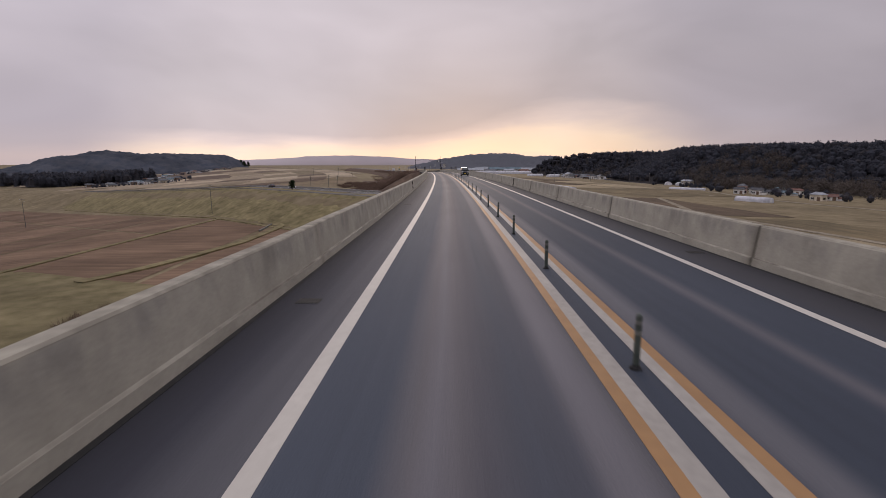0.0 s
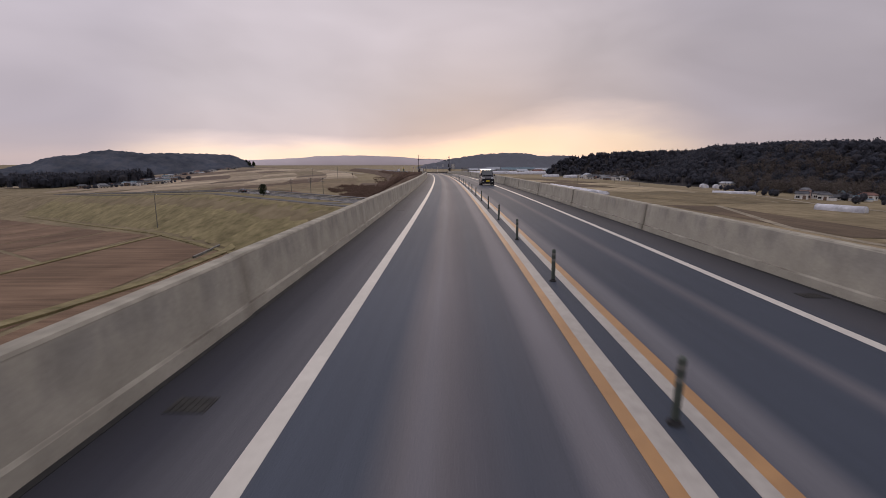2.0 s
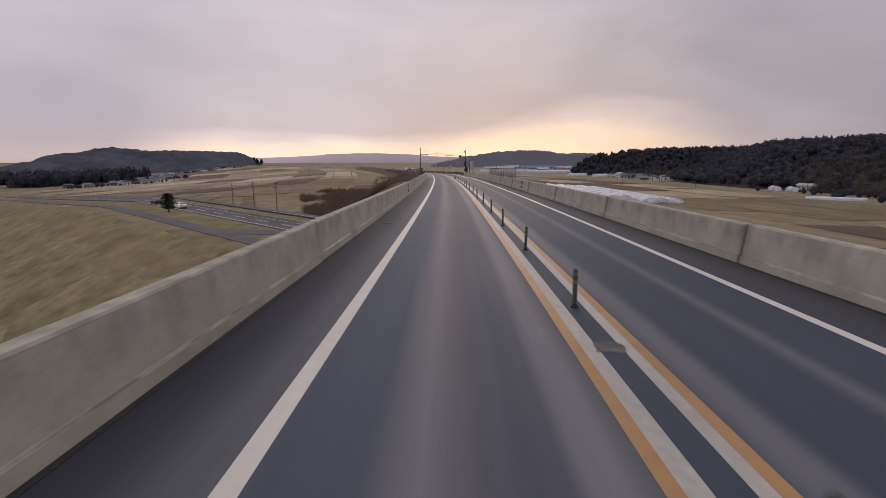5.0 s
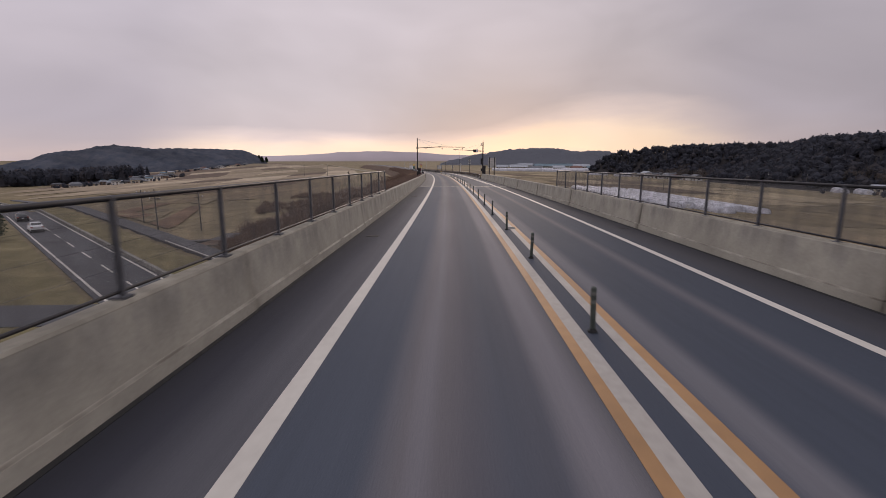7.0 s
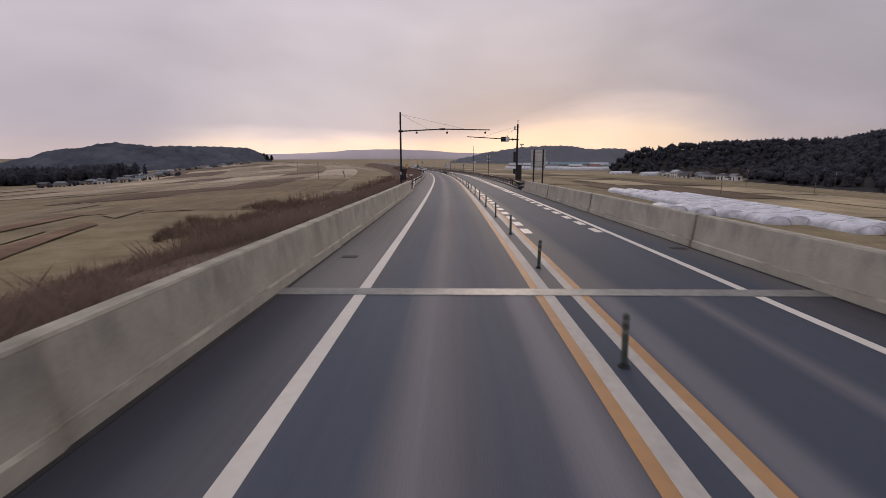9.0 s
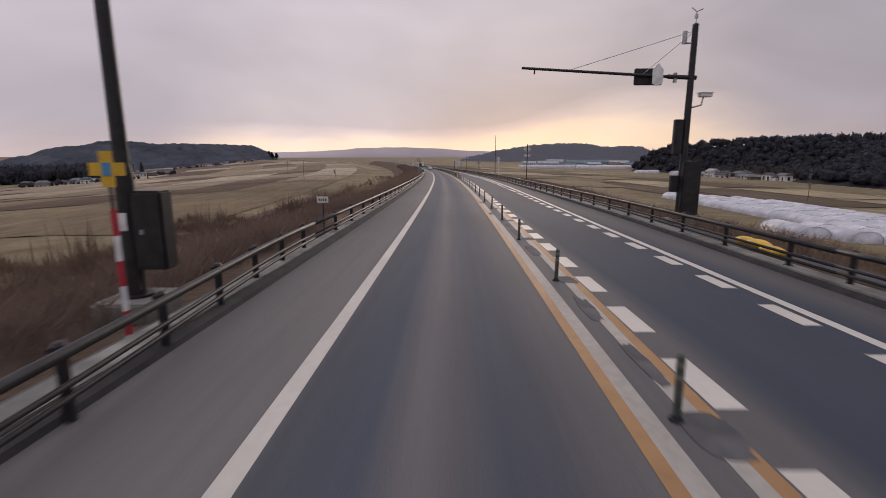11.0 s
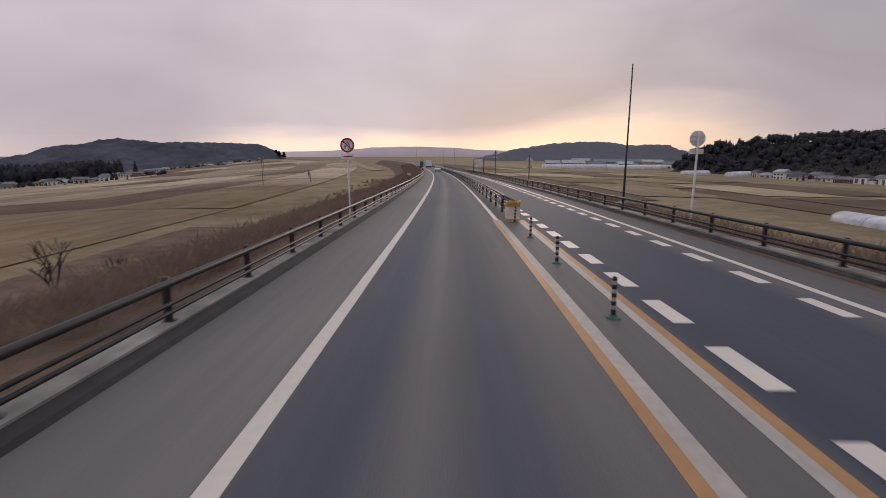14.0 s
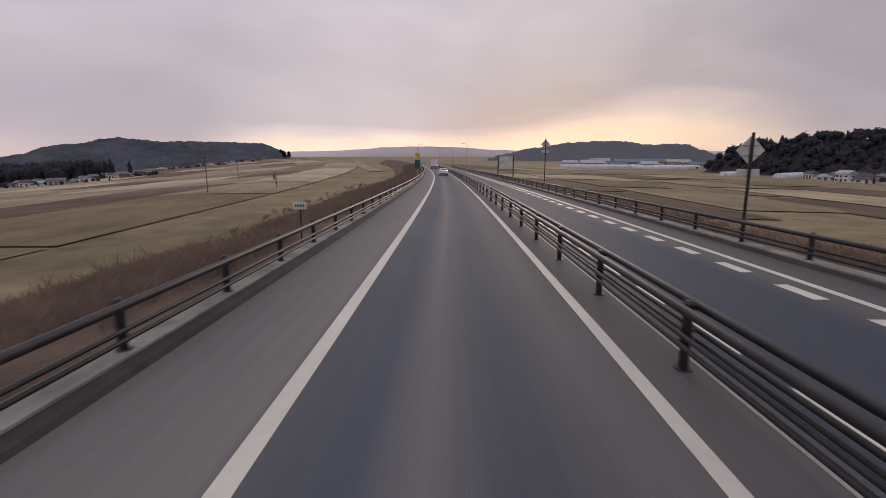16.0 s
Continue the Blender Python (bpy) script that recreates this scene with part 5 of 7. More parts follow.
def minivan(m):
    """Local -y is the front."""
    v = empty("minivan", m, "dark minivan with silver grille and blank yellow plate", "van")
    secs = [body_section(-1.66, 0.66, 0.24, 0.72, 0.60), body_section(-1.60, 0.72, 0.20, 0.95, 0.64), body_section(-1.20, 0.735, 0.18, 1.06, 0.66), body_section(-0.98, 0.735, 0.18, 1.12, 0.66),
            body_section(-0.45, 0.735, 0.18, 1.74, 0.60), body_section(0.2, 0.735, 0.18, 1.80, 0.60), body_section(1.3, 0.735, 0.18, 1.79, 0.59), body_section(1.62, 0.72, 0.22, 1.68, 0.56), body_section(1.70, 0.70, 0.28, 1.05, 0.62)]
    body = part("body", loft(bmesh.new(), secs), MAT["van_body"], v, smooth=False)
    part("windscreen", quad_slab(bmesh.new(), [(-0.60, -0.955, 1.15), (0.60, -0.955, 1.15), (0.52, -0.50, 1.68), (-0.52, -0.50, 1.68)], (0, -0.03, 0.012)), MAT["window_glass"], body)
    for sx in (-1, 1):
        for y0, y1, a0 in ((-0.75, 0.1, 0.30), (0.16, 0.85, 0.0), (0.9, 1.5, 0.0)):
            pts = [(sx * 0.728, y0, 1.10), (sx * 0.728, y1, 1.10), (sx * 0.625, y1, 1.62), (sx * 0.625, y0 + a0, 1.62)]
            part("side_window", quad_slab(bmesh.new(), pts, (sx * 0.018, 0, 0.004)), MAT["window_glass"], body)
        bm = bmesh.new()
        box(bm, min(sx * 0.36, sx * 0.68), max(sx * 0.36, sx * 0.68), -1.70, -1.56, 0.76, 0.93, 0.03)
        part("headlight", bm, MAT["lamp_lens"], body, "clear headlight")
        bm = bmesh.new()
        disc(bm, sx * 0.52, -1.675, 0.46, 0.06)
        part("fog_lamp", bm, MAT["lamp_lens"], body)
        bm = bmesh.new()
        box(bm, min(sx * 0.74, sx * 0.9), max(sx * 0.74, sx * 0.9), -0.92, -0.78, 1.08, 1.24, 0.03)
        part("mirror", bm, MAT["van_body"], body)
        for y in (-1.1, 1.12):
            wheel(v, sx * 0.66, y, 0.28)
    bm = bmesh.new()
    box(bm, -0.36, 0.36, -1.70, -1.60, 0.80, 0.90, 0.02)
    part("grille", bm, MAT["silver_trim"], body, "silver grille bar")
    bm = bmesh.new()
    box(bm, -0.34, 0.34, -1.69, -1.62, 0.72, 0.79, 0.01)
    part("grille_opening", bm, MAT["black_rubber"], body)
    bm = bmesh.new()
    box(bm, -0.6, 0.6, -1.695, -1.6, 0.26, 0.36, 0.02)
    part("air_intake", bm, MAT["black_rubber"], body)
    bm = bmesh.new()
    box(bm, -0.17, 0.17, -1.715, -1.69, 0.44, 0.61, 0.005)
    pl = part("number_plate", bm, MAT["plate_yellow"], body, "yellow number plate")
    bm = bmesh.new()
    for i in range(4):
        box(bm, -0.11 + 0.06 * i, -0.07 + 0.06 * i, -0.0195 - 1.70, -1.715, 0.48, 0.54)
    part("writing_bars", bm, MAT["black_rubber"], pl)
    for sx in (-0.3, 0.25):
        bm = bmesh.new()
        rod(bm, (sx - 0.25, -0.985, 1.17), (sx + 0.2, -0.96, 1.20), 0.01, n=6)
        part("wiper", bm, MAT["black_rubber"], body)
    return v


minivan(road_pose(103.0, 4.62, 0, 0.0) @ pose(0, 0, 0))


def sedan(m, paint="car_white", label="white saloon car seen from behind in the lane"):
    """Local -y is the rear, seen from behind."""
    v = empty("car", m, label, "car")
    secs = [body_section(-2.2, 0.78, 0.32, 0.86, 0.72), body_section(-2.05, 0.85, 0.24, 1.0, 0.76), body_section(-1.5, 0.87, 0.2, 1.06, 0.76), body_section(-0.95, 0.87, 0.2, 1.40, 0.62),
            body_section(-0.2, 0.87, 0.2, 1.46, 0.62), body_section(0.5, 0.87, 0.2, 1.36, 0.62), body_section(1.1, 0.87, 0.2, 0.98, 0.74), body_section(2.0, 0.84, 0.24, 0.82, 0.74), body_section(2.25, 0.74, 0.32, 0.66, 0.66)]
    body = part("body", loft(bmesh.new(), secs), MAT[paint], v)
    part("rear_window", quad_slab(bmesh.new(), [(-0.62, -1.45, 1.09), (0.62, -1.45, 1.09), (0.55, -0.98, 1.36), (-0.55, -0.98, 1.36)], (0, -0.02, 0.02)), MAT["window_glass"], body)
    for sx in (-1, 1):
        part("side_window", quad_slab(bmesh.new(), [(sx * 0.80, -0.9, 1.02), (sx * 0.80, 0.9, 1.02), (sx * 0.645, 0.4, 1.32), (sx * 0.645, -0.7, 1.34)], (sx * 0.02, 0, 0)), MAT["window_glass"], body)
        bm = bmesh.new()
        box(bm, min(sx * 0.5, sx * 0.8), max(sx * 0.5, sx * 0.8), -2.22, -2.05, 0.72, 0.88, 0.02)
        part("tail_light", bm, MAT["tail_red"], body, "red tail light")
        for y in (-1.35, 1.4):
            wheel(v, sx * 0.77, y, 0.31)
    bm = bmesh.new()
    box(bm, -0.8, 0.8, -2.24, -2.1, 0.3, 0.45, 0.03)
    part("bumper", bm, MAT["black_rubber"], body)
    bm = bmesh.new()
    box(bm, -0.17, 0.17, -2.23, -2.2, 0.6, 0.72, 0.005)
    part("number_plate", bm, MAT["white_metal"], body, "blank white number plate")
    return v


sedan(road_pose(462.0, 0.25))
truck = empty("box_truck", road_pose(540.0, 0.2), "white box truck driving far ahead", "truck")
bm = bmesh.new()
box(bm, -1.15, 1.15, -4.0, 2.2, 0.9, 3.2, 0.04)
part("cargo_box", bm, MAT["car_white"], truck)
bm = bmesh.new()
box(bm, -1.1, 1.1, 2.3, 4.0, 0.5, 2.6, 0.15)
part("cab", bm, MAT["car_white"], truck)
bm = bmesh.new()
box(bm, -0.9, 0.9, -4.0, 3.6, 0.5, 0.9, 0.03)
part("chassis", bm, MAT["black_rubber"], truck)
for sx in (-0.9, 0.9):
    for y in (-2.6, 3.0):
        wheel(truck, sx, y, 0.42)


# ---- fields ----
def field_material(name, tint):
    m, nodes, links, b = material(name, 0.95, 0.0, 0.1)
    info = nodes.new("ShaderNodeObjectInfo")
    r = ramp(nodes, [(0.0, (0.125, 0.092, 0.068)), (0.2, (0.155, 0.116, 0.085)), (0.22, (0.185, 0.150, 0.095)), (0.50, (0.225, 0.182, 0.118)), (0.52, (0.265, 0.212, 0.142)), (0.76, (0.30, 0.242, 0.165)), (0.78, (0.35, 0.285, 0.195)), (1.0, (0.42, 0.35, 0.245))])
    r.color_ramp.interpolation = "LINEAR"
    links.new(info.outputs["Random"], r.inputs[0])
    kind = mixed(nodes, links, "MULTIPLY", 1.0, r.outputs[0], tint)
    tc = nodes.new("ShaderNodeTexCoord").outputs["Object"]
    rows = ramp(nodes, [(0.35, (0.88, 0.88, 0.88)), (0.65, (1.08, 1.075, 1.06))])
    links.new(noise_of(nodes, links, tc, 1.0, 4.0, (0.9, 0.03, 1.0)), rows.inputs[0])
    mottle = ramp(nodes, [(0.32, (0.74, 0.74, 0.76)), (0.68, (1.16, 1.15, 1.13))])
    links.new(noise_of(nodes, links, tc, 0.22, 6.0, (1.0, 0.45, 1.0), 0.65), mottle.inputs[0])
    big = ramp(nodes, [(0.3, (0.80, 0.81, 0.86)), (0.7, (1.18, 1.16, 1.17))])
    links.new(noise_of(nodes, links, tc, 0.035, 5.0), big.inputs[0])
    col = mixed(nodes, links, "MULTIPLY", 1.0, kind, rows.outputs[0])
    col = mixed(nodes, links, "MULTIPLY", 1.0, col, mottle.outputs[0])
    col = mixed(nodes, links, "MULTIPLY", 1.0, col, big.outputs[0])
    links.new(col, b.inputs["Base Color"])
    bumped(nodes, links, b, noise_of(nodes, links, tc, 2.0, 4.0), 0.5, 0.12)
    return m


MAT["field_soil"] = field_material("field_soil", (1.0, 1.0, 1.0))
MAT["dim_soil"] = field_material("dim_soil", (0.86, 0.81, 0.75))
MAT["meadow_soil"] = field_material("meadow_soil", (0.78, 0.77, 0.69))      # grassier fields beyond the oncoming lane
MAT["plough_soil"] = surface("plough_soil", (0.125, 0.081, 0.054), (0.205, 0.135, 0.088), 1.0, 0.95, spec=0.1, big=0.06, fine=2.5, bump=0.6, dist=0.1, vary=0.18, stretch=(0.05, 0.6, 1.0))
MAT["lane_asphalt"] = surface("lane_asphalt", (0.052, 0.052, 0.058), (0.078, 0.077, 0.083), 0.4, 0.8, fine=20.0, bump=0.2)
MAT["pale_path"] = surface("pale_path", (0.20, 0.17, 0.12), (0.30, 0.26, 0.195), 0.4, 0.95, spec=0.1, fine=5.0, bump=0.3)


def parcel(origin, e1, e2, a0, a1, b0, b1, mat, lift=0.15, name="field", label="bare winter paddy field"):
    """A field of parallelogram plan laid on the ground."""
    c = origin + e1 * ((a0 + a1) / 2) + e2 * ((b0 + b1) / 2)
    na, nb = max(2, int(abs(a1 - a0) / 9)), max(2, int(abs(b1 - b0) / 9))
    lift += 0.0012 * max(0.0, c.length - 300)
    ang = math.atan2(e2.y, e2.x) - math.pi / 2
    inv = Matrix.Rotation(-ang, 2)
    bm = bmesh.new()
    vs = []
    for j in range(nb + 1):
        row = []
        for i in range(na + 1):
            p = origin + e1 * (a0 + (a1 - a0) * i / na) + e2 * (b0 + (b1 - b0) * j / nb)
            q = inv @ (p - c)
            edge = i in (0, na) or j in (0, nb)
            row.append(bm.verts.new((q.x, q.y, ground_z(p.x, p.y) + (lift * 0.5 if edge else lift))))
        vs.append(row)
    for j in range(nb):
        for i in range(na):
            bm.faces.new((vs[j][i], vs[j][i + 1], vs[j + 1][i + 1], vs[j + 1][i]))
    bmesh.ops.recalc_face_normals(bm, faces=bm.faces)
    if bm.faces[0].normal.z < 0:
        bmesh.ops.reverse_faces(bm, faces=bm.faces)
    ob = part(name, bm, mat, smooth=True)
    ob.matrix_basis = Matrix.Translation((c.x, c.y, 0)) @ Matrix.Rotation(ang, 4, "Z")
    return tagged(ob, label, "field", kind="structure")


FR = random.Random(11)
# low paddies before the levee
PO, PE1, PE2 = Vector((-94, 188)), Vector((-0.80, 0.60)), Vector((0.06, -0.998))
a_cuts = (-76, -40, 0, 34, 62, 98, 140, 190, 250, 320)
for a0, a1 in zip(a_cuts, a_cuts[1:]):
    b = 3.0
    cuts = [3, 44, 100, 170] if a0 >= 0 else [3, 96, 130]
    for b0, b1 in zip(cuts, cuts[1:]):
        if a0 < 0 and b0 > 80 and a0 < -60:
            continue
        parcel(PO, PE1, PE2, a0 + 1.0, a1 - 1.0, b0 + 0.8, b1 - 0.8, MAT["plough_soil"], label="ploughed brown paddy field with grassy banks")
# upper fields on both sides, laid along the road
for side, lats, s0, s1 in ((-1, (42, 70, 104, 150, 200, 265, 345, 430, 540), 232, 1500), (1, (86, 112, 150, 190), 240, 900), (1, (34, 62, 98), 440, 1100), (1, (34, 66, 92, 118), -40, 235)):
    for l0, l1 in zip(lats, lats[1:]):
        s = s0 + FR.uniform(0, 30)
        while s < s1:
            step = FR.uniform(48, 95) * (1 + max(0, s - 500) / 500)
            p = road_point(s, side * l0)
            d = (Vector((p.x, p.y)) - CREST).dot(LEVEE_NOR)
            q = road_point(s + 30, side * (l0 + l1) / 2)
            clear = side > 0 or (Vector((q.x, q.y)) - CREST).dot(LEVEE_NOR) > 72
            if clear and ridge_z(q.x, q.y, RIGHT_RIDGE, 125) < 0.5 and ridge_z(q.x, q.y, LEFT_HILL, 200) < 0.5:
                a = KAP * (s + step / 2)
                o = road_point(s, 0)
                parcel(Vector((o.x, o.y)), Vector((math.cos(a), math.sin(a))), Vector((-math.sin(a), math.cos(a))), side * l0 + 1.0, side * l1 - 1.0, 1.0, step - 1.5, MAT["meadow_soil" if side > 0 else "dim_soil" if s < 470 and l0 < 260 and FR.random() < 0.8 else "field_soil"], label="dry stubble field in winter" if side < 0 else "grassy olive-brown field in winter")
            s += step


MAT["verge_grass"] = surface("verge_grass", (0.125, 0.106, 0.052), (0.215, 0.178, 0.098), 0.3, 0.95, spec=0.1, big=0.2, fine=3.0, bump=0.6, dist=0.2)
# small parcels in the corner between the lower roads
for a0, d0, w_, a1, d1, mt in ((61, 33.0, 10.5, 112, 57, "plough_soil"), (73, 33.0, 9.0, 111, 49, "straw_soil"), (84, 32.5, 22, 104, 42.5, "plough_soil"), (110, 35, 17, 150, 60, "plough_soil"), (128, 36, 24, 176, 76, "straw_soil"), (124, 62, 14, 160, 82, "straw_soil"), (154, 40, 30, 200, 72, "field_soil")):
    e_ = LEVEE_DIR * (a1 - a0) + LEVEE_NOR * (d1 - d0)
    if mt == "straw_soil" and mt not in MAT:
        MAT[mt] = surface("straw_soil", (0.17, 0.135, 0.082), (0.25, 0.20, 0.125), 1.0, 0.95, spec=0.1, big=0.08, fine=2.5, bump=0.5, dist=0.1, vary=0.15, stretch=(0.6, 0.05, 1.0))
    parcel(CREST + LEVEE_DIR * a0 + LEVEE_NOR * d0, LEVEE_DIR, e_.normalized(), 0, w_, 0, e_.length, MAT[mt], 0.42, label="ploughed strip field below the levee road" if mt == "plough_soil" else "straw-coloured strip field below the levee road")
# grassy levee slope, verge between the lower roads, and the brown waste strip below the embankment
MAT["levee_grass"] = surface("levee_grass", (0.142, 0.122, 0.060), (0.262, 0.216, 0.116), 0.42, 0.95, spec=0.1, big=0.2, fine=2.5, bump=0.6, dist=0.2)
for k in range(7):
    parcel(CREST, LEVEE_DIR, LEVEE_NOR, -28 + 48 * k, 20.2 + 48 * k, -23.2, -0.4, MAT["levee_grass"], 0.5, "levee_slope", "mown olive grass on the levee slope")
    parcel(CREST, LEVEE_DIR, LEVEE_NOR, -28 + 48 * k, 20.2 + 48 * k, 6.3, 13.8, MAT["verge_grass"], 0.05, "road_verge", "rough olive grass between the lower roads")
for k in range(7):
    parcel(CREST, LEVEE_DIR, LEVEE_NOR, -28 + 48 * k, 20.2 + 48 * k, 20.9, 25.6, MAT["verge_grass"], 0.2, "road_verge", "olive grass verge beside the lower road")
for k in range(6):
    o = road_point(206 + 30 * k, 0)
    a = KAP * (221 + 30 * k)
    parcel(Vector((o.x, o.y)), Vector((math.cos(a), math.sin(a))), Vector((-math.sin(a), math.cos(a))), -37, -12, 0, 30.3, MAT["bank"], 0.1, "waste_strip", "brown waste ground below the embankment")


# ---- lower roads ----
def strip(name, pts, width, mat, label, z=0.1, kind="structure", cat="road", thick=0.08, off=0.0):
    bm = bmesh.new()
    prev = None
    dense = []
    for p, q in zip(pts, pts[1:]):
        p, q = Vector(p), Vector(q)
        n = max(1, int((q - p).length / 6))
        dense += [p.lerp(q, i / n) for i in range(n)]
    dense.append(Vector(pts[-1]))
    for i, p in enumerate(dense):
        d = (dense[min(i + 1, len(dense) - 1)] - dense[max(i - 1, 0)]).normalized()
        nrm = Vector((d.y, -d.x))
        c = p + nrm * off
        a, b = c - nrm * width / 2, c + nrm * width / 2
        zz = ground_z(p.x, p.y) + z
        row = [bm.verts.new((a.x, a.y, zz)), bm.verts.new((b.x, b.y, zz)), bm.verts.new((b.x, b.y, zz - thick)), bm.verts.new((a.x, a.y, zz - thick))]
        if prev:
            for k in range(4):
                bm.faces.new((prev[k], prev[(k + 1) % 4], row[(k + 1) % 4], row[k]))
        prev = row
    bmesh.ops.recalc_face_normals(bm, faces=bm.faces)
    return tagged(part(name, bm, MAT[mat]), label, cat, kind=kind)


def levee_line(off, a, b):
    return [tuple(CREST + LEVEE_NOR * off + LEVEE_DIR * t) for t in (a, b)]


NR = 17.6                                            # middle of the lower main road, from the crest
strip("lower_road", levee_line(NR, -60, 420), 6.6, "lane_asphalt", "two-lane asphalt road on the levee below the bridge", 0.10, thick=0.5)
strip("lower_edge_line", levee_line(NR - 2.75, -60, 420), 0.22, "white_paint", "white edge line of the lower road", 0.112, cat="road marking", thick=0.01)
strip("lower_edge_line", levee_line(NR + 2.6, -60, 420), 0.22, "white_paint", "white edge line of the lower road", 0.112, cat="road marking", thick=0.01)
for k in range(36):
    strip("lower_dash", levee_line(NR, -55 + 10 * k, -50 + 10 * k), 0.18, "white_paint", "white centre dash of the lower road", 0.112, cat="road marking", thick=0.01)
strip("lower_kerb", levee_line(NR + 3.1, -60, 420), 0.35, "kerb_concrete", "pale concrete kerb wall along the lower road", 0.55, cat="kerb", thick=0.8)
strip("service_road", levee_line(5.4, -60, 320), 3.2, "lane_asphalt", "narrow service road on the levee crest", 0.08, thick=0.5)
strip("frontage_road", levee_line(28.2, -40, 260), 2.7, "lane_asphalt", "narrow frontage road beside the lower road", 0.30, thick=0.6)
strip("frontage_line", levee_line(26.95, -40, 41), 0.16, "white_paint", "white edge line of the frontage road", 0.312, cat="road marking", thick=0.01)
strip("service_junction", [tuple(CREST + LEVEE_NOR * 5.5 + LEVEE_DIR * 18), tuple(CREST + LEVEE_NOR * 14.2 + LEVEE_DIR * 10)], 5.0, "lane_asphalt", "asphalt apron joining the service road to the lower road", 0.085, thick=0.4)
strip("side_road", [tuple(CREST + LEVEE_NOR * 28 + LEVEE_DIR * 39.5), (-47.2, 226), (-47.4, 230), (-49.5, 238)], 2.6, "lane_asphalt", "narrow side road joining the lower road", 0.28, thick=0.5)
strip("side_kerb", [tuple(CREST + LEVEE_NOR * d_ + LEVEE_DIR * a_) for d_, a_ in ((29.6, 14), (29.6, 26), (29.8, 34.5), (30.3, 36.2), (31.4, 37.2), (33.5, 39.6))], 0.22, "kerb_concrete", "pale kerb of the side road", 0.2, cat="kerb", thick=0.4)
strip("farm_road", [(-118, 630), (-176, 766), (-270, 1010), (-396, 1293), (-560, 1700)], 9.0, "pale_path", "pale farm road running to the horizon", 0.25, thick=0.5)
strip("farm_track", levee_line(-25.6, -30, 280), 1.7, "levee_grass", "grassy farm track at the foot of the levee", 0.28, thick=0.6)
strip("farm_track", [(-90, 186), (-89, 60)], 1.5, "levee_grass", "grassy farm track between the paddies", 0.28, thick=0.6)
strip("farm_track", [(-58, 166), (-57, 128), (-60, 109), (-63, 95), (-67, 83)], 2.4, "levee_grass", "straw-coloured bank between the paddies", 0.4, thick=0.7)
strip("farm_road", [(187, 670), (190, 518), (192, 448), (182, 377), (176, 335), (163, 275), (166, 236), (190, 140)], 2.8, "pale_path", "pale farm road along the foot of the ridge", 0.2, thick=0.4)
strip("farm_road", [(104, 250), (84, 174), (84, 150), (100, 40)], 2.4, "pale_path", "pale farm road between the fields", 0.2, thick=0.4)
strip("farm_road", [(147, 490), (141, 372), (151, 347), (149, 282)], 2.4, "pale_path", "pale farm track between the fields", 0.2, thick=0.4)


for a_, off, paint, lb in ((66, -1.5, "car_white", "white saloon car driving on the lower road"), (84, -1.5, "van_body", "dark saloon car driving on the lower road")):
    q = CREST + LEVEE_NOR * (NR + off) + LEVEE_DIR * a_
    sedan(Matrix.Translation((q.x, q.y, ground_z(q.x, q.y) + 0.105)) @ Matrix.Rotation(math.atan2(LEVEE_DIR.y, LEVEE_DIR.x) - math.pi / 2, 4, "Z"), paint, lb)


# ---- buildings ----
def paint_set(name, dark, light):
    MAT[name] = surface(name, dark, light, 0.8, 0.8, fine=10.0, bump=0.15, vary=0.12)


paint_set("plaster_white", (0.55, 0.54, 0.52), (0.72, 0.71, 0.68))
paint_set("plaster_cream", (0.45, 0.40, 0.31), (0.60, 0.54, 0.43))
paint_set("plaster_pink", (0.42, 0.30, 0.26), (0.55, 0.40, 0.35))
paint_set("timber_brown", (0.10, 0.065, 0.045), (0.18, 0.12, 0.085))
paint_set("roof_grey", (0.10, 0.105, 0.115), (0.18, 0.185, 0.195))
paint_set("roof_silver", (0.26, 0.275, 0.30), (0.38, 0.40, 0.43))
paint_set("roof_dark", (0.05, 0.052, 0.06), (0.09, 0.092, 0.1))
paint_set("roof_red", (0.13, 0.07, 0.055), (0.19, 0.10, 0.08))
paint_set("roof_blue", (0.10, 0.15, 0.18), (0.16, 0.22, 0.25))


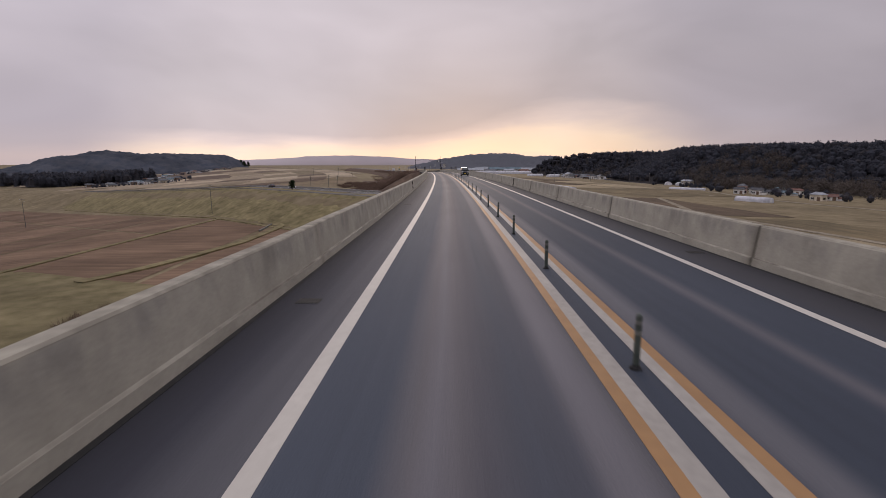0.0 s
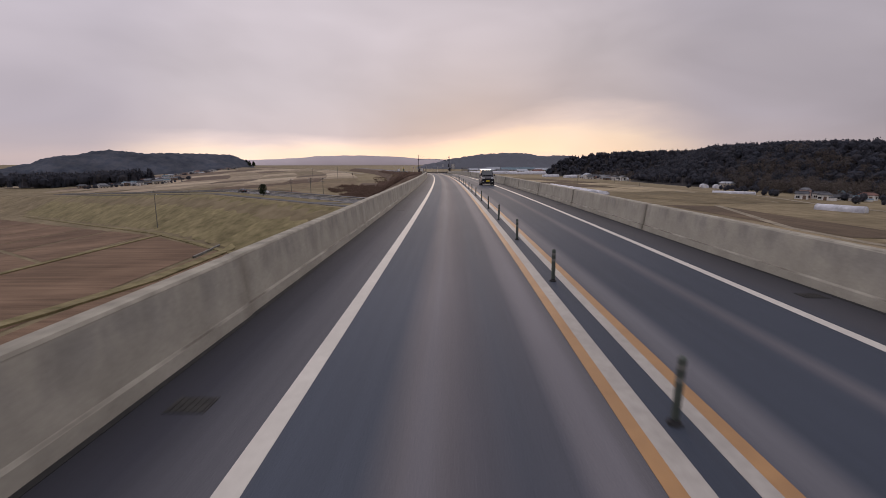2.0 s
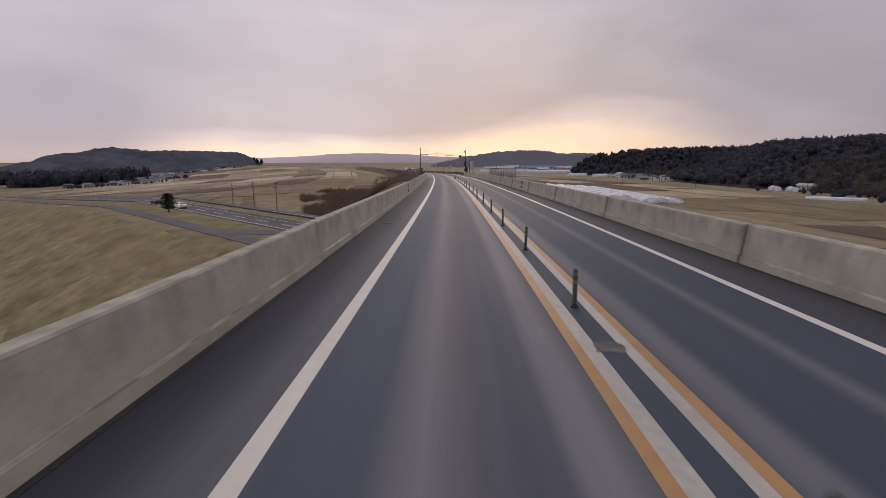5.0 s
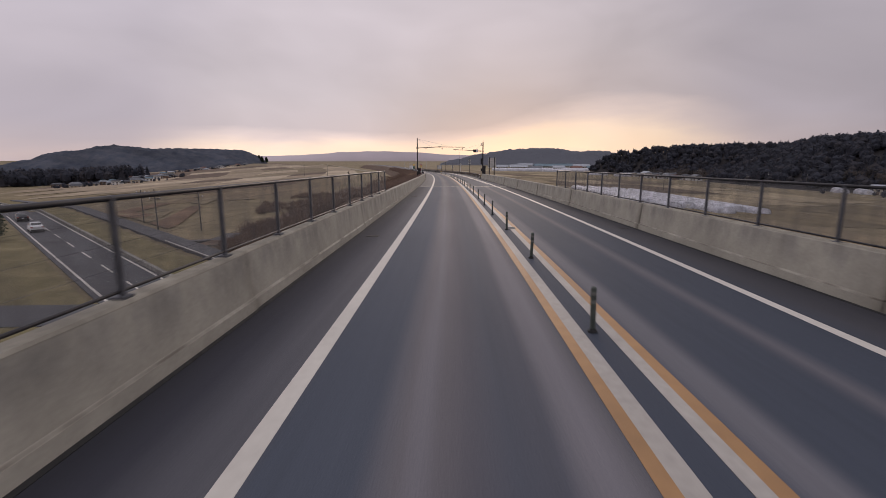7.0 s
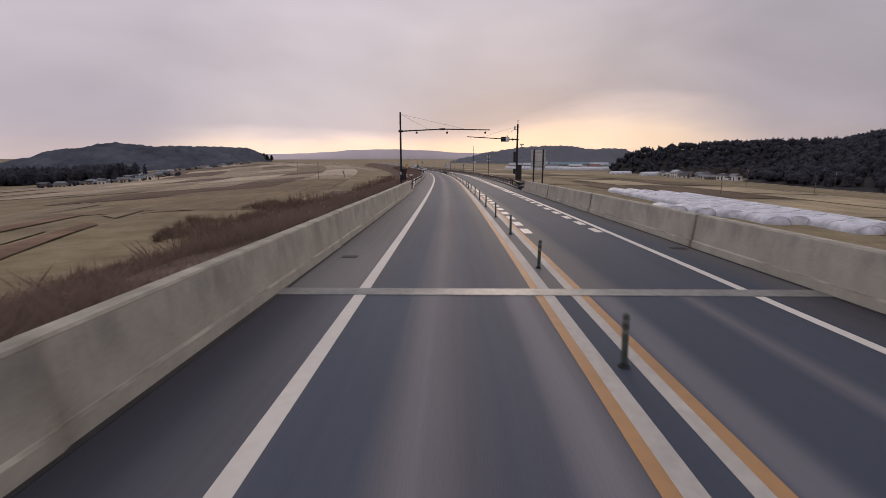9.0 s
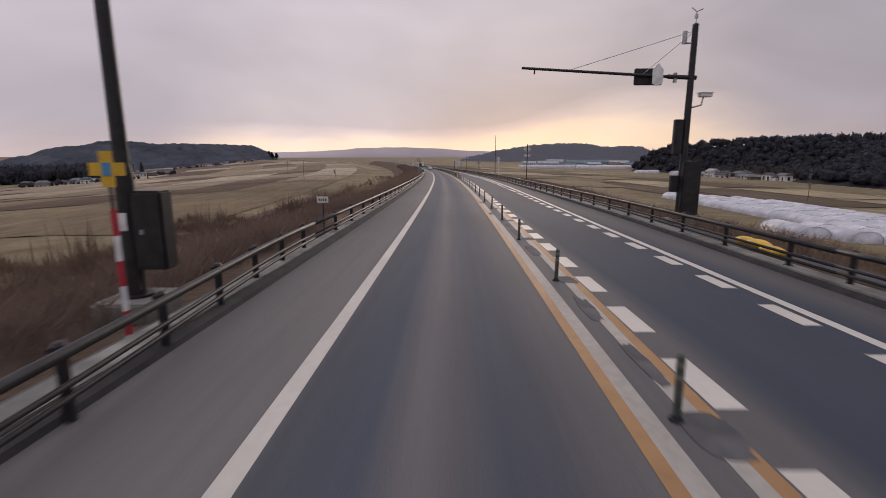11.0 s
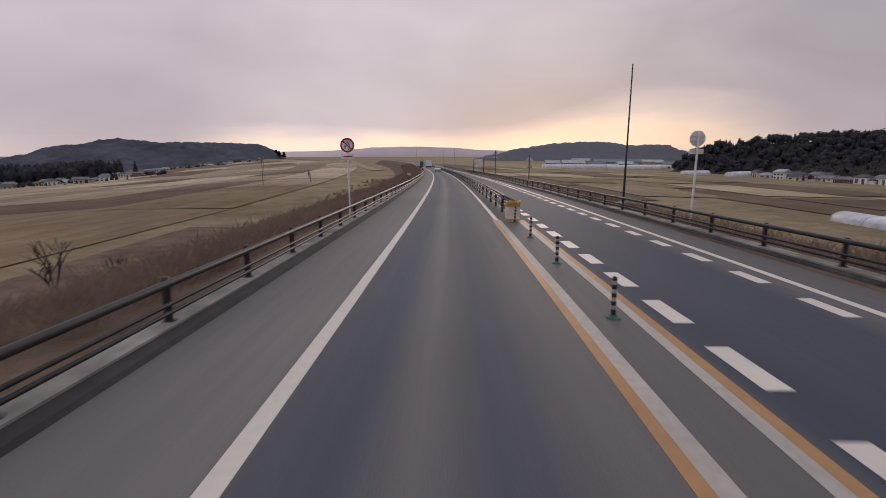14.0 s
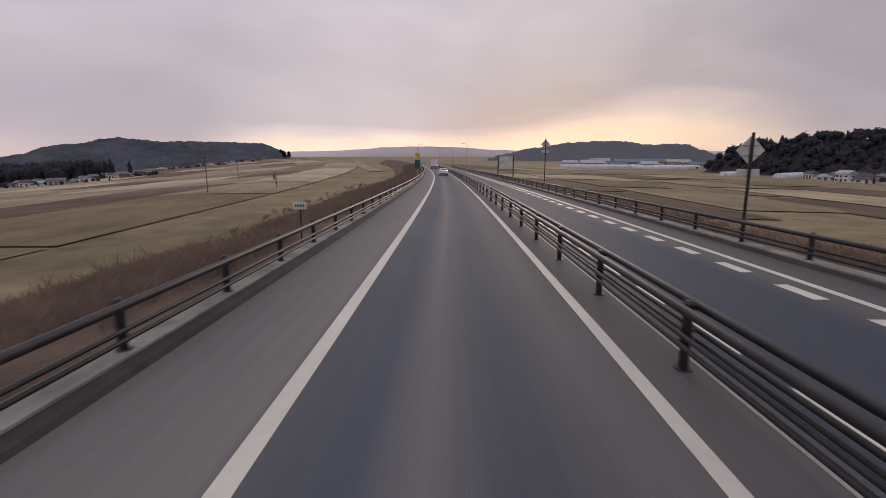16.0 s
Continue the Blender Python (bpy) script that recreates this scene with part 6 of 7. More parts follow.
def house(x, y, w, d, h, wall, roof, turn, label, hip=0.35, wing=False):
    """Farmhouse: walls, overhanging hipped or gabled roof, windows and door; front towards local -y."""
    z = ground_z(x, y) - 0.1
    ob = empty("house", Matrix.Translation((x, y, z)) @ Matrix.Rotation(radians(turn), 4, "Z"), label, "house", "farm village")
    bm = bmesh.new()
    box(bm, -w / 2, w / 2, -d / 2, d / 2, -1.5, h)
    if wing:
        box(bm, w / 2 - 0.2, w / 2 + w * 0.45, -d * 0.3, d * 0.35, -1.5, h * 0.55)
    walls = part("wall", bm, MAT[wall], ob)

    def roof_mesh(bm, cx, cy, ww, dd, z0, rise, hp):
        o = 0.06 * ww
        base = [(-ww / 2 - o, -dd / 2 - o), (ww / 2 + o, -dd / 2 - o), (ww / 2 + o, dd / 2 + o), (-ww / 2 - o, dd / 2 + o)]
        lo = [bm.verts.new((cx + px, cy + py, z0)) for px, py in base]
        hi = [bm.verts.new((cx + px, cy + py, z0 + 0.2)) for px, py in base]
        r0 = bm.verts.new((cx - ww / 2 - o + hp * dd, cy, z0 + rise))
        r1 = bm.verts.new((cx + ww / 2 + o - hp * dd, cy, z0 + rise))
        bm.faces.new(lo)
        for i in range(4):
            bm.faces.new((lo[i], lo[(i + 1) % 4], hi[(i + 1) % 4], hi[i]))
        bm.faces.new((hi[0], hi[1], r1, r0))
        bm.faces.new((hi[2], hi[3], r0, r1))
        bm.faces.new((hi[1], hi[2], r1))
        bm.faces.new((hi[3], hi[0], r0))
    bm = bmesh.new()
    roof_mesh(bm, 0, 0, w, d, h, d * 0.30, hip)
    if wing:
        roof_mesh(bm, w / 2 + w * 0.22, 0, w * 0.42, d * 0.6, h * 0.55, d * 0.18, 0.1)
    bmesh.ops.recalc_face_normals(bm, faces=bm.faces)
    rf = part("roof", bm, MAT[roof], ob)
    bm = bmesh.new()
    rod(bm, (-w / 2 + hip * d - 0.3, 0, h + d * 0.30), (w / 2 - hip * d + 0.3, 0, h + d * 0.30), 0.22, n=8)
    part("ridge", bm, MAT[roof], rf)
    floors = [1.4] if h < 4.2 else [1.4, h - 1.6]
    for zf in floors:
        n = max(2, int(w / 3))
        for i in range(n):
            xx = -w / 2 + (i + 0.5) * w / n
            if zf == 1.4 and i == n // 2:
                bm = bmesh.new()
                box(bm, xx - 0.8, xx + 0.8, -d / 2 - 0.06, -d / 2 + 0.1, 0.1, 2.2)
                part("door", bm, MAT["timber_brown"], ob)
                continue
            bm = bmesh.new()
            box(bm, xx - 0.95, xx + 0.95, -d / 2 - 0.05, -d / 2 + 0.1, zf - 0.65, zf + 0.65)
            wi = part("window", bm, MAT["white_metal"], ob)
            bm = bmesh.new()
            box(bm, xx - 0.85, xx - 0.04, -d / 2 - 0.08, -d / 2 - 0.051, zf - 0.56, zf + 0.56)
            box(bm, xx + 0.04, xx + 0.85, -d / 2 - 0.08, -d / 2 - 0.051, zf - 0.56, zf + 0.56)
            part("pane", bm, MAT["window_glass"], wi)
        for sx in (-1, 1):
            bm = bmesh.new()
            box(bm, min(sx * (w / 2 - 0.1), sx * (w / 2 + 0.06)), max(sx * (w / 2 - 0.1), sx * (w / 2 + 0.06)), -0.9, 0.9, zf - 0.6, zf + 0.6)
            part("window", bm, MAT["window_glass"], ob)
    return ob


WALLS = ("plaster_white", "plaster_cream", "plaster_white", "timber_brown")
ROOFS = ("roof_grey", "roof_silver", "roof_grey", "roof_dark", "roof_dark", "roof_grey", "roof_blue", "roof_dark", "roof_red")
LAB = {"plaster_white": "white-walled", "plaster_cream": "cream-walled", "plaster_pink": "pinkish", "timber_brown": "brown timber", "roof_grey": "grey tiled roof", "roof_silver": "pale metal roof", "roof_dark": "dark tiled roof", "roof_red": "red-brown tiled roof", "roof_blue": "blue-grey metal roof"}


def village(spots, turn, base=1.0):
    for i, (x, y) in enumerate(spots):
        w, d, h = FR.uniform(9, 15) * base, FR.uniform(7, 9) * base, FR.choice((3.2, 5.6, 5.8, 3.4)) * base
        wl_, rf_ = FR.choice(WALLS), FR.choice(ROOFS)
        house(x, y, w, d, h, wl_, rf_, turn + FR.uniform(-25, 25), "%s %s farmhouse with a %s beside fields" % (LAB[wl_], "low" if h < 4.2 * base else "two-storey", LAB[rf_]), FR.choice((0.3, 0.02, 0.35)), FR.random() < 0.5)


# beyond the left fields, at the foot of the hill
village([(-452, 700), (-470, 712), (-436, 690), (-486, 690), (-556, 738), (-530, 760), (-510, 850), (-488, 838), (-470, 826), (-540, 880), (-560, 930), (-600, 1010), (-628, 1080), (-640, 1150), (-652, 1230), (-618, 1180), (-655, 1300), (-640, 1360), (-660, 1400), (-625, 1330), (-500, 704), (-420, 702), (-476, 734), (-548, 862), (-576, 968), (-612, 1050)] + [(-470 + FR.uniform(-60, 40), 712 + FR.uniform(-24, 34)) for _ in range(10)] + [(-500 + FR.uniform(-40, 40), 850 + FR.uniform(-20, 24)) for _ in range(9)] + [(-645 + FR.uniform(-30, 30), 1250 + FR.uniform(-140, 150)) for _ in range(16)], 35, 0.8)
# under the wooded ridge
village([(245, 425), (238, 384), (235, 357), (214, 319), (195, 317), (202, 330), (226, 372), (222, 340), (208, 322), (240, 400), (186, 322), (218, 356), (228, 330)], -60, 0.52)
village([(193, 262), (206, 270), (215, 278)], -60, 0.6)
house(215, 455, 9.5, 5, 4.4, "plaster_cream", "roof_silver", -65, "long cream two-storey farm building under the woods", 0.02)
house(189, 324, 4.2, 4.2, 5.2, "plaster_pink", "roof_grey", -55, "narrow pinkish tower-like house among farm sheds", 0.3)
village([(187, 660), (194, 652), (182, 670)], -60, 0.75)
village([(184 + FR.uniform(-20, 24), 726 + FR.uniform(-36, 36)) for _ in range(22)], -60, 0.75)
house(167, 716, 9, 7, 5.4, "plaster_white", "roof_silver", -70, "white two-storey farmhouse with a silver metal roof", 0.02)
village([(140, 1120), (165, 1150), (190, 1180), (120, 1180), (215, 1130), (100, 1210), (180, 1240), (240, 1200), (150, 1260), (90, 1130), (60, 1180), (130, 1150), (205, 1160), (160, 1200), (80, 1160)], -30, 0.95)


# market town far along the plain: sheds and halls with wide roofs
for x, y, w, d, h, wl_, rf_ in ((48, 1062, 30, 14, 6.5, "plaster_white", "roof_silver"), (78, 1040, 22, 12, 5.5, "plaster_white", "roof_grey"), (96, 1075, 34, 15, 8.0, "plaster_white", "roof_blue"), (118, 1048, 20, 12, 6.0, "plaster_cream", "roof_silver"),
                                (134, 1090, 30, 14, 8.5, "plaster_white", "roof_blue"), (150, 1052, 18, 11, 5.5, "plaster_white", "roof_red"), (164, 1086, 28, 14, 7.5, "plaster_cream", "roof_silver"), (20, 1085, 20, 12, 6.0, "plaster_white", "roof_silver"),
                                (64, 1110, 26, 14, 9.0, "plaster_white", "roof_silver"), (176, 1050, 16, 10, 6.0, "plaster_white", "roof_blue")):
    house(x, y, w, d, h, wl_, rf_, FR.uniform(-14, 14), "large %s hall with a %s in the town" % (LAB[wl_], LAB[rf_]), 0.02)


def vinyl_tunnel(x, y, turn, length, width, height, label="long white vinyl greenhouse tunnel on the field"):
    z = ground_z(x, y)
    ob = empty("greenhouse", Matrix.Translation((x, y, z)) @ Matrix.Rotation(radians(turn), 4, "Z"), label, "greenhouse", "vinyl tunnels")
    n, segs = 12, max(2, int(length / 4))
    bm = bmesh.new()
    rows = []
    for j in range(segs + 1):
        yy = -length / 2 + length * j / segs
        rows.append([bm.verts.new((-math.cos(math.pi * i / n) * width / 2, yy, (math.sin(math.pi * i / n) ** 0.7 if 0 < i < n else 0) * height - (0.3 if i in (0, n) else 0) + 0.01 * height * noise.noise(Vector((i * 0.3, j * 0.3, x * 0.3))))) for i in range(n + 1)])
    for a, b in zip(rows, rows[1:]):
        for i in range(n):
            bm.faces.new((a[i], a[i + 1], b[i + 1], b[i]))
    bm.faces.new(rows[0])
    bm.faces.new(rows[-1][::-1])
    bmesh.ops.recalc_face_normals(bm, faces=bm.faces)
    part("cover", bm, MAT["film"], ob, smooth=True)
    for yy in (-length / 2 - 0.02, length / 2 - 0.04) if height > 2 else ():
        bm = bmesh.new()
        box(bm, -0.7, 0.7, yy, yy + 0.06, -0.2, height * 0.75)
        part("door", bm, MAT["white_metal"], ob)
    for j in range(0, segs + 1, 2):
        yy = -length / 2 + length * j / segs
        bm = bmesh.new()
        pts = [(-math.cos(math.pi * i / n) * (width / 2 + 0.03), yy, (math.sin(math.pi * i / n) ** 0.7 if 0 < i < n else 0) * (height + 0.04)) for i in range(n + 1)]
        rings = []
        for i, (px, py, pz) in enumerate(pts):
            u = Vector(pts[min(i + 1, n)]) - Vector(pts[max(i - 1, 0)])
            u = Vector((u.z, 0, -u.x)).normalized() * 0.035
            rings.append([bm.verts.new((px + u.x * math.cos(c), py + 0.035 * math.sin(c), pz + u.z * math.cos(c))) for c in (0, math.pi / 2, math.pi, 3 * math.pi / 2)])
        for a, b in zip(rings, rings[1:]):
            for i in range(4):
                bm.faces.new((a[i], a[(i + 1) % 4], b[(i + 1) % 4], b[i]))
        part("hoop", bm, MAT["galvanised"], ob)
    return ob


for i in range(5):
    vinyl_tunnel(47 + 5.6 * i, 371 - 3 * i + (0, 2, -3, 1, -2)[i], 6.5, 106 + (0, -6, 4, -3, -9)[i], 5.45, (1.95, 2.05, 1.9, 2.0, 1.95)[i], "long low white vinyl tunnel laid over a crop row")
vinyl_tunnel(174, 368, 55, 24, 5, 1.6)
vinyl_tunnel(206, 474, -20, 15, 6, 3.0)
vinyl_tunnel(211, 462, -20, 15, 6, 3.0)
vinyl_tunnel(132, 796, -70, 26, 7, 3.6)
vinyl_tunnel(161, 768, -52, 40, 8, 4.4)
vinyl_tunnel(199, 668, -60, 16, 6, 3.4)
vinyl_tunnel(146, 240, 30, 16, 5, 2.4, "vinyl greenhouse tunnel with a blue end on the field")
for x, y, t, l in ((60, 1010, -80, 90), (120, 1000, -80, 70), (40, 960, -82, 80), (150, 1040, -78, 60)):
    vinyl_tunnel(x, y, t, l, 9, 5.0)


# ---- utility poles ----
MAT["pole_grey"] = surface("pole_grey", (0.10, 0.095, 0.088), (0.15, 0.143, 0.132), 2.0, 0.85, fine=15.0, bump=0.15)


def utility_pole(x, y, h, turn, label="grey concrete utility pole with crossarms"):
    z = ground_z(x, y)
    ob = empty("utility_pole", Matrix.Translation((x, y, z - 0.3)) @ Matrix.Rotation(radians(turn), 4, "Z"), label, "utility pole", "utility poles")
    bm = bmesh.new()
    rod(bm, (0, 0, 0), (0, 0, h), 0.13, 0.08, 10)
    part("shaft", bm, MAT["pole_grey"], ob)
    for k, zz in enumerate((h - 0.5, h - 1.5)):
        bm = bmesh.new()
        box(bm, -0.9 + 0.2 * k, 0.9 - 0.2 * k, -0.06, 0.06, zz - 0.06, zz + 0.06)
        arm_ = part("crossarm", bm, MAT["pole_grey"], ob)
        for xx in (-0.7, 0.7):
            bm = bmesh.new()
            rod(bm, (xx, 0, zz + 0.06), (xx, 0, zz + 0.28), 0.06, n=8)
            part("insulator", bm, MAT["white_metal"], arm_)
    return ob


for x, y, h in ((-99, 197, 13), (-185, 205, 13), (-59.5, 232.5, 7), (-72, 246, 6.5), (-57, 240.5, 8), (-110, 470, 10), (-160, 560, 10),
                (160, 560, 11), (150, 540, 11), (178, 500, 11), (190, 480, 11), (206, 440, 11), (214, 372, 12), (240, 330, 12), (88, 430, 10), (150, 470, 10)):
    utility_pole(x, y, h, FR.uniform(0, 90))


# ---- trees and scrub ----
def twig_material(name, c0, c1):
    MAT[name] = foliage(name, [c0, c1, tuple((a + b) / 2 for a, b in zip(c0, c1))])


twig_material("pine_leaf", (0.018, 0.03, 0.016), (0.04, 0.055, 0.028))
twig_material("weed", (0.135, 0.098, 0.083), (0.225, 0.165, 0.135))
twig_material("weed_pale", (0.20, 0.155, 0.10), (0.31, 0.245, 0.165))
twig_material("pampas", (0.24, 0.17, 0.11), (0.38, 0.28, 0.19))
twig_material("scrub", (0.105, 0.075, 0.062), (0.17, 0.118, 0.09))
MAT["bark"] = surface("bark", (0.05, 0.04, 0.032), (0.1, 0.08, 0.065), 4.0, 0.95, fine=12.0, bump=0.5)


def pine(x, y, h, label):
    rg = random.Random(int(x * 7 + y))
    ob = empty("tree", Matrix.Translation((x, y, ground_z(x, y) - 0.1)), label, "tree")
    bm = bmesh.new()
    rod(bm, (0, 0, 0), (0.1, 0, h * 0.5), h * 0.035, h * 0.026, 8)
    rod(bm, (0.1, 0, h * 0.5), (0, 0.1, h * 0.93), h * 0.026, h * 0.008, 8)
    for k in range(14):
        zz, a = h * rg.uniform(0.3, 0.85), rg.uniform(0, 6.28)
        l = h * 0.36 * (1.1 - zz / h)
        rod(bm, (0.05, 0, zz), (l * math.cos(a), l * math.sin(a), zz + l * 0.25), h * 0.009, h * 0.003, 5)
    part("trunk", bm, MAT["bark"], ob)
    bm = bmesh.new()
    for k in range(1700):
        zz = rg.uniform(0.22 if h < 8 else 0.26, 1.0)
        rad = h * (0.36 * math.sqrt(max(0.05, 1 - ((zz - 0.55) / 0.5) ** 2)) if h < 8 else 0.42 * (1.05 - zz) ** 0.6) * rg.uniform(0.15, 1.0)
        a = rg.uniform(0, 6.28)
        c = Vector((rad * math.cos(a), rad * math.sin(a), h * zz + rg.uniform(-0.15, 0.15)))
        sz = h * rg.uniform(0.04, 0.08)
        d = [Vector((rg.uniform(-1, 1), rg.uniform(-1, 1), rg.uniform(-0.4, 0.8))) * sz for _ in range(3)]
        bm.faces.new([bm.verts.new(c + q) for q in d])
    part("crown", bm, MAT["pine_leaf"], ob)
    return ob


pine(-72, 217, 4.3, "dark rounded pine beside the lower road")
pine(-646, 1490, 22, "tall dark conifer at the end of the far hill")
pine(-632, 1478, 19, "tall dark conifer at the end of the far hill")
pine(-622, 1484, 17, "dark conifer at the end of the far hill")


def bare_tree(x, y, h, label, z=None):
    rg = random.Random(int(x * 3 + y * 5))
    ob = empty("bare_tree", Matrix.Translation((x, y, (ground_z(x, y) if z is None else z) - 0.1)), label, "tree")
    bm = bmesh.new()
    crown = bmesh.new()

    def grow(b, p, d, l, r, depth):
        q = p + d * l
        rod(b, p, q, r, r * 0.65, 5)
        if depth == 0:
            return
        for _ in range(3):
            nd = (d + Vector((rg.uniform(-0.75, 0.75), rg.uniform(-0.75, 0.75), rg.uniform(-0.1, 0.5)))).normalized()
            grow(crown, p + d * l * rg.uniform(0.6, 1.0), nd, l * rg.uniform(0.6, 0.8), r * 0.6, depth - 1)
    grow(bm, Vector((0, 0, 0)), Vector((0, 0, 1)), h * 0.33, h * 0.02, 4)
    part("trunk", bm, MAT["bark"], ob)
    part("crown", crown, MAT["bark"], ob, "bare leafless branches")
    return ob


for x, y, h in ((-100, 486, 6.0), (205, 500, 9), (196, 520, 8), (248, 408, 9), (230, 366, 8)):
    bare_tree(x, y, h, "leafless tree with thin brown branches")


def tuft_stuff(name, spots, mat, label, blades=7, lean=0.45, wide=0.035):
    """Dry weeds as one mesh of thin upright blades; spots of (x, y, z, height)."""
    rg = random.Random(len(spots))
    V_, F_ = [], []
    for x, y, z, h in spots:
        for _ in range(blades):
            a, l = rg.uniform(0, 6.28), rg.uniform(0.1, lean)
            hh = h * rg.uniform(0.55, 1.1)
            bx, by = x + rg.gauss(0, 0.22) * h, y + rg.gauss(0, 0.22) * h
            tx, ty = bx + math.cos(a) * l * hh, by + math.sin(a) * l * hh
            w = hh * wide * rg.uniform(0.6, 1.6)
            ca, sa = math.cos(a + 1.57) * w, math.sin(a + 1.57) * w
            i = len(V_)
            mx, my = (bx + tx) / 2 - math.cos(a) * 0.08 * hh, (by + ty) / 2 - math.sin(a) * 0.08 * hh
            V_ += [(bx, by, z - 0.05), (mx - ca, my - sa, z + hh * 0.55), (mx + ca, my + sa, z + hh * 0.6), (tx, ty, z + hh)]
            F_ += [(i, i + 2, i + 1), (i + 1, i + 2, i + 3)]
    me = bpy.data.meshes.new(name)
    me.from_pydata(V_, [], F_)
    me.materials.append(MAT[mat])
    return tagged(new(name, me), label, "weeds", kind="stuff")


def bank_z(s, x):
    prof = bank_profile(s, None)
    left, right = sorted(prof[:4]), sorted(prof[6:])
    use = left if x < 0 else right
    return float(np.interp(x, [p[0] for p in use], [p[1] for p in use]))


def off_road(x, y):
    """False on the lower roads, their verges and the strip fields."""
    v = Vector((x, y)) - CREST
    d, a = v.dot(LEVEE_NOR), v.dot(LEVEE_DIR)
    return d > 31 and a < 34 + 1.75 * (d - 31)


def bank_spots(n, s0, s1, x0, x1, lo, hi, rg):
    out = []
    for _ in range(n):
        s = s0 + (s1 - s0) * rg.random()
        x = x0 + (x1 - x0) * rg.random()
        if noise.noise(Vector((s * 0.09, x * 0.2, 1.0))) < rg.uniform(-0.5, 0.2):
            continue
        p = road_point(s, x, bank_z(s, x))
        if not off_road(p.x, p.y):
            continue
        out.append((p.x, p.y, max(p.z, ground_z(p.x, p.y)), rg.uniform(lo, hi)))
    return out


WR = random.Random(21)
for s, x, h in ((331.0, -12.4, 3.4), (335.5, -13.5, 2.6)):
    p = road_point(s, x, bank_z(s, x))
    bare_tree(p.x, p.y, h, "small leafless tree on the embankment slope", p.z)
# dense dead weeds on both verges behind the rails
tuft_stuff("weeds", bank_spots(16000, 201, 300, -4.95, -10.5, 0.3, 0.8, WR) + bank_spots(17000, 300, 400, -4.95, -11, 0.2, 0.55, WR) + bank_spots(10000, 400, 640, -5.0, -11, 0.4, 0.9, WR), "weed", "tall reddish-brown dead weeds on the verge", 14, 0.85, 0.008)
tuft_stuff("weeds", bank_spots(7000, 213, 400, -10, -26, 0.6, 1.2, WR), "weed", "reddish-brown dead weeds down the embankment slope", 14, 0.7, 0.011)
tuft_stuff("weeds", bank_spots(9000, 213, 480, -5.2, -14, 0.22, 0.6, WR), "weed_pale", "pale dry grass among the weeds", 14, 0.6, 0.007)
tuft_stuff("weeds", bank_spots(14000, 256, 480, 8.9, 15, 0.25, 0.7, WR), "weed", "brown dead weeds behind the far guard rail", 10, 0.7, 0.012)
tuft_stuff("weeds", bank_spots(9000, 256, 480, 8.8, 16, 0.25, 0.75, WR), "weed_pale", "pale dry grass behind the far guard rail", 9, 0.7, 0.011)


# pampas grass in clumps and pale seed heads above the dead weeds
CLUMPS = [(287.4, -6.9), (289.0, -7.4), (290.6, -6.8), (293.2, -7.6)]
plumes = []
for s_, x_ in CLUMPS:
    for _ in range(17):
        s2, x2 = s_ + WR.gauss(0, 0.7), min(x_ + WR.gauss(0, 0.5), -4.9)
        q = road_point(s2, x2, bank_z(s2, x2))
        plumes.append((q.x, q.y, q.z, WR.uniform(0.6, 1.2)))
tuft_stuff("pampas_grass", plumes, "pampas", "tall straw-coloured pampas grass on the verge", 16, 0.55, 0.014)
tuft_stuff("seed_heads", [(x, y, z + WR.uniform(0.35, 0.75), 0.12) for x, y, z, h in bank_spots(520, 205, 330, -5.4, -13, 0.3, 0.8, WR)], "pampas", "pale fluffy seed heads among dead weeds", 4, 0.9, 0.11)
tuft_stuff("weeds", bank_spots(6000, 284, 318, 10, 16, 0.4, 0.95, WR), "weed", "tall brown reeds in front of the vinyl tunnels", 12, 0.5, 0.008)


def scrub_spots(n, x0, x1, y0, y1, lo, hi):
    out = []
    for _ in range(n):
        x, y = WR.uniform(x0, x1), WR.uniform(y0, y1)
        if noise.noise(Vector((x * 0.05, y * 0.05, 9.0))) > -0.15 and off_road(x, y):
            out.append((x, y, ground_z(x, y), WR.uniform(lo, hi)))
    return out


def bushes(name, spots, mat, label, twigs=100):
    """Leafless bushes as one mesh of many thin twigs that fan out from the root."""
    rg = random.Random(len(spots) + 5)
    V_, F_ = [], []
    for x, y, z, h in spots:
        for _ in range(twigs):
            a, e = rg.uniform(0, 6.28), rg.uniform(0.35, 1.5)
            l = h * rg.uniform(0.45, 1.0)
            d = Vector((math.cos(a) * math.cos(e), math.sin(a) * math.cos(e), math.sin(e)))
            q = Vector((x + rg.gauss(0, 0.18) * h, y + rg.gauss(0, 0.18) * h, z - 0.05))
            m1, t1 = q + d * l * 0.55 + Vector((0, 0, 0.06 * h)), q + d * l
            w = Vector((-math.sin(a), math.cos(a), rg.uniform(-0.6, 0.6))) * (0.007 * h * rg.uniform(0.6, 1.5))
            i = len(V_)
            V_ += [tuple(q), tuple(m1 - w), tuple(m1 + w), tuple(t1)]
            F_ += [(i, i + 2, i + 1), (i + 1, i + 2, i + 3)]
    me = bpy.data.meshes.new(name)
    me.from_pydata(V_, [], F_)
    me.materials.append(mat)
    return tagged(new(name, me), label, "bushes", kind="stuff")


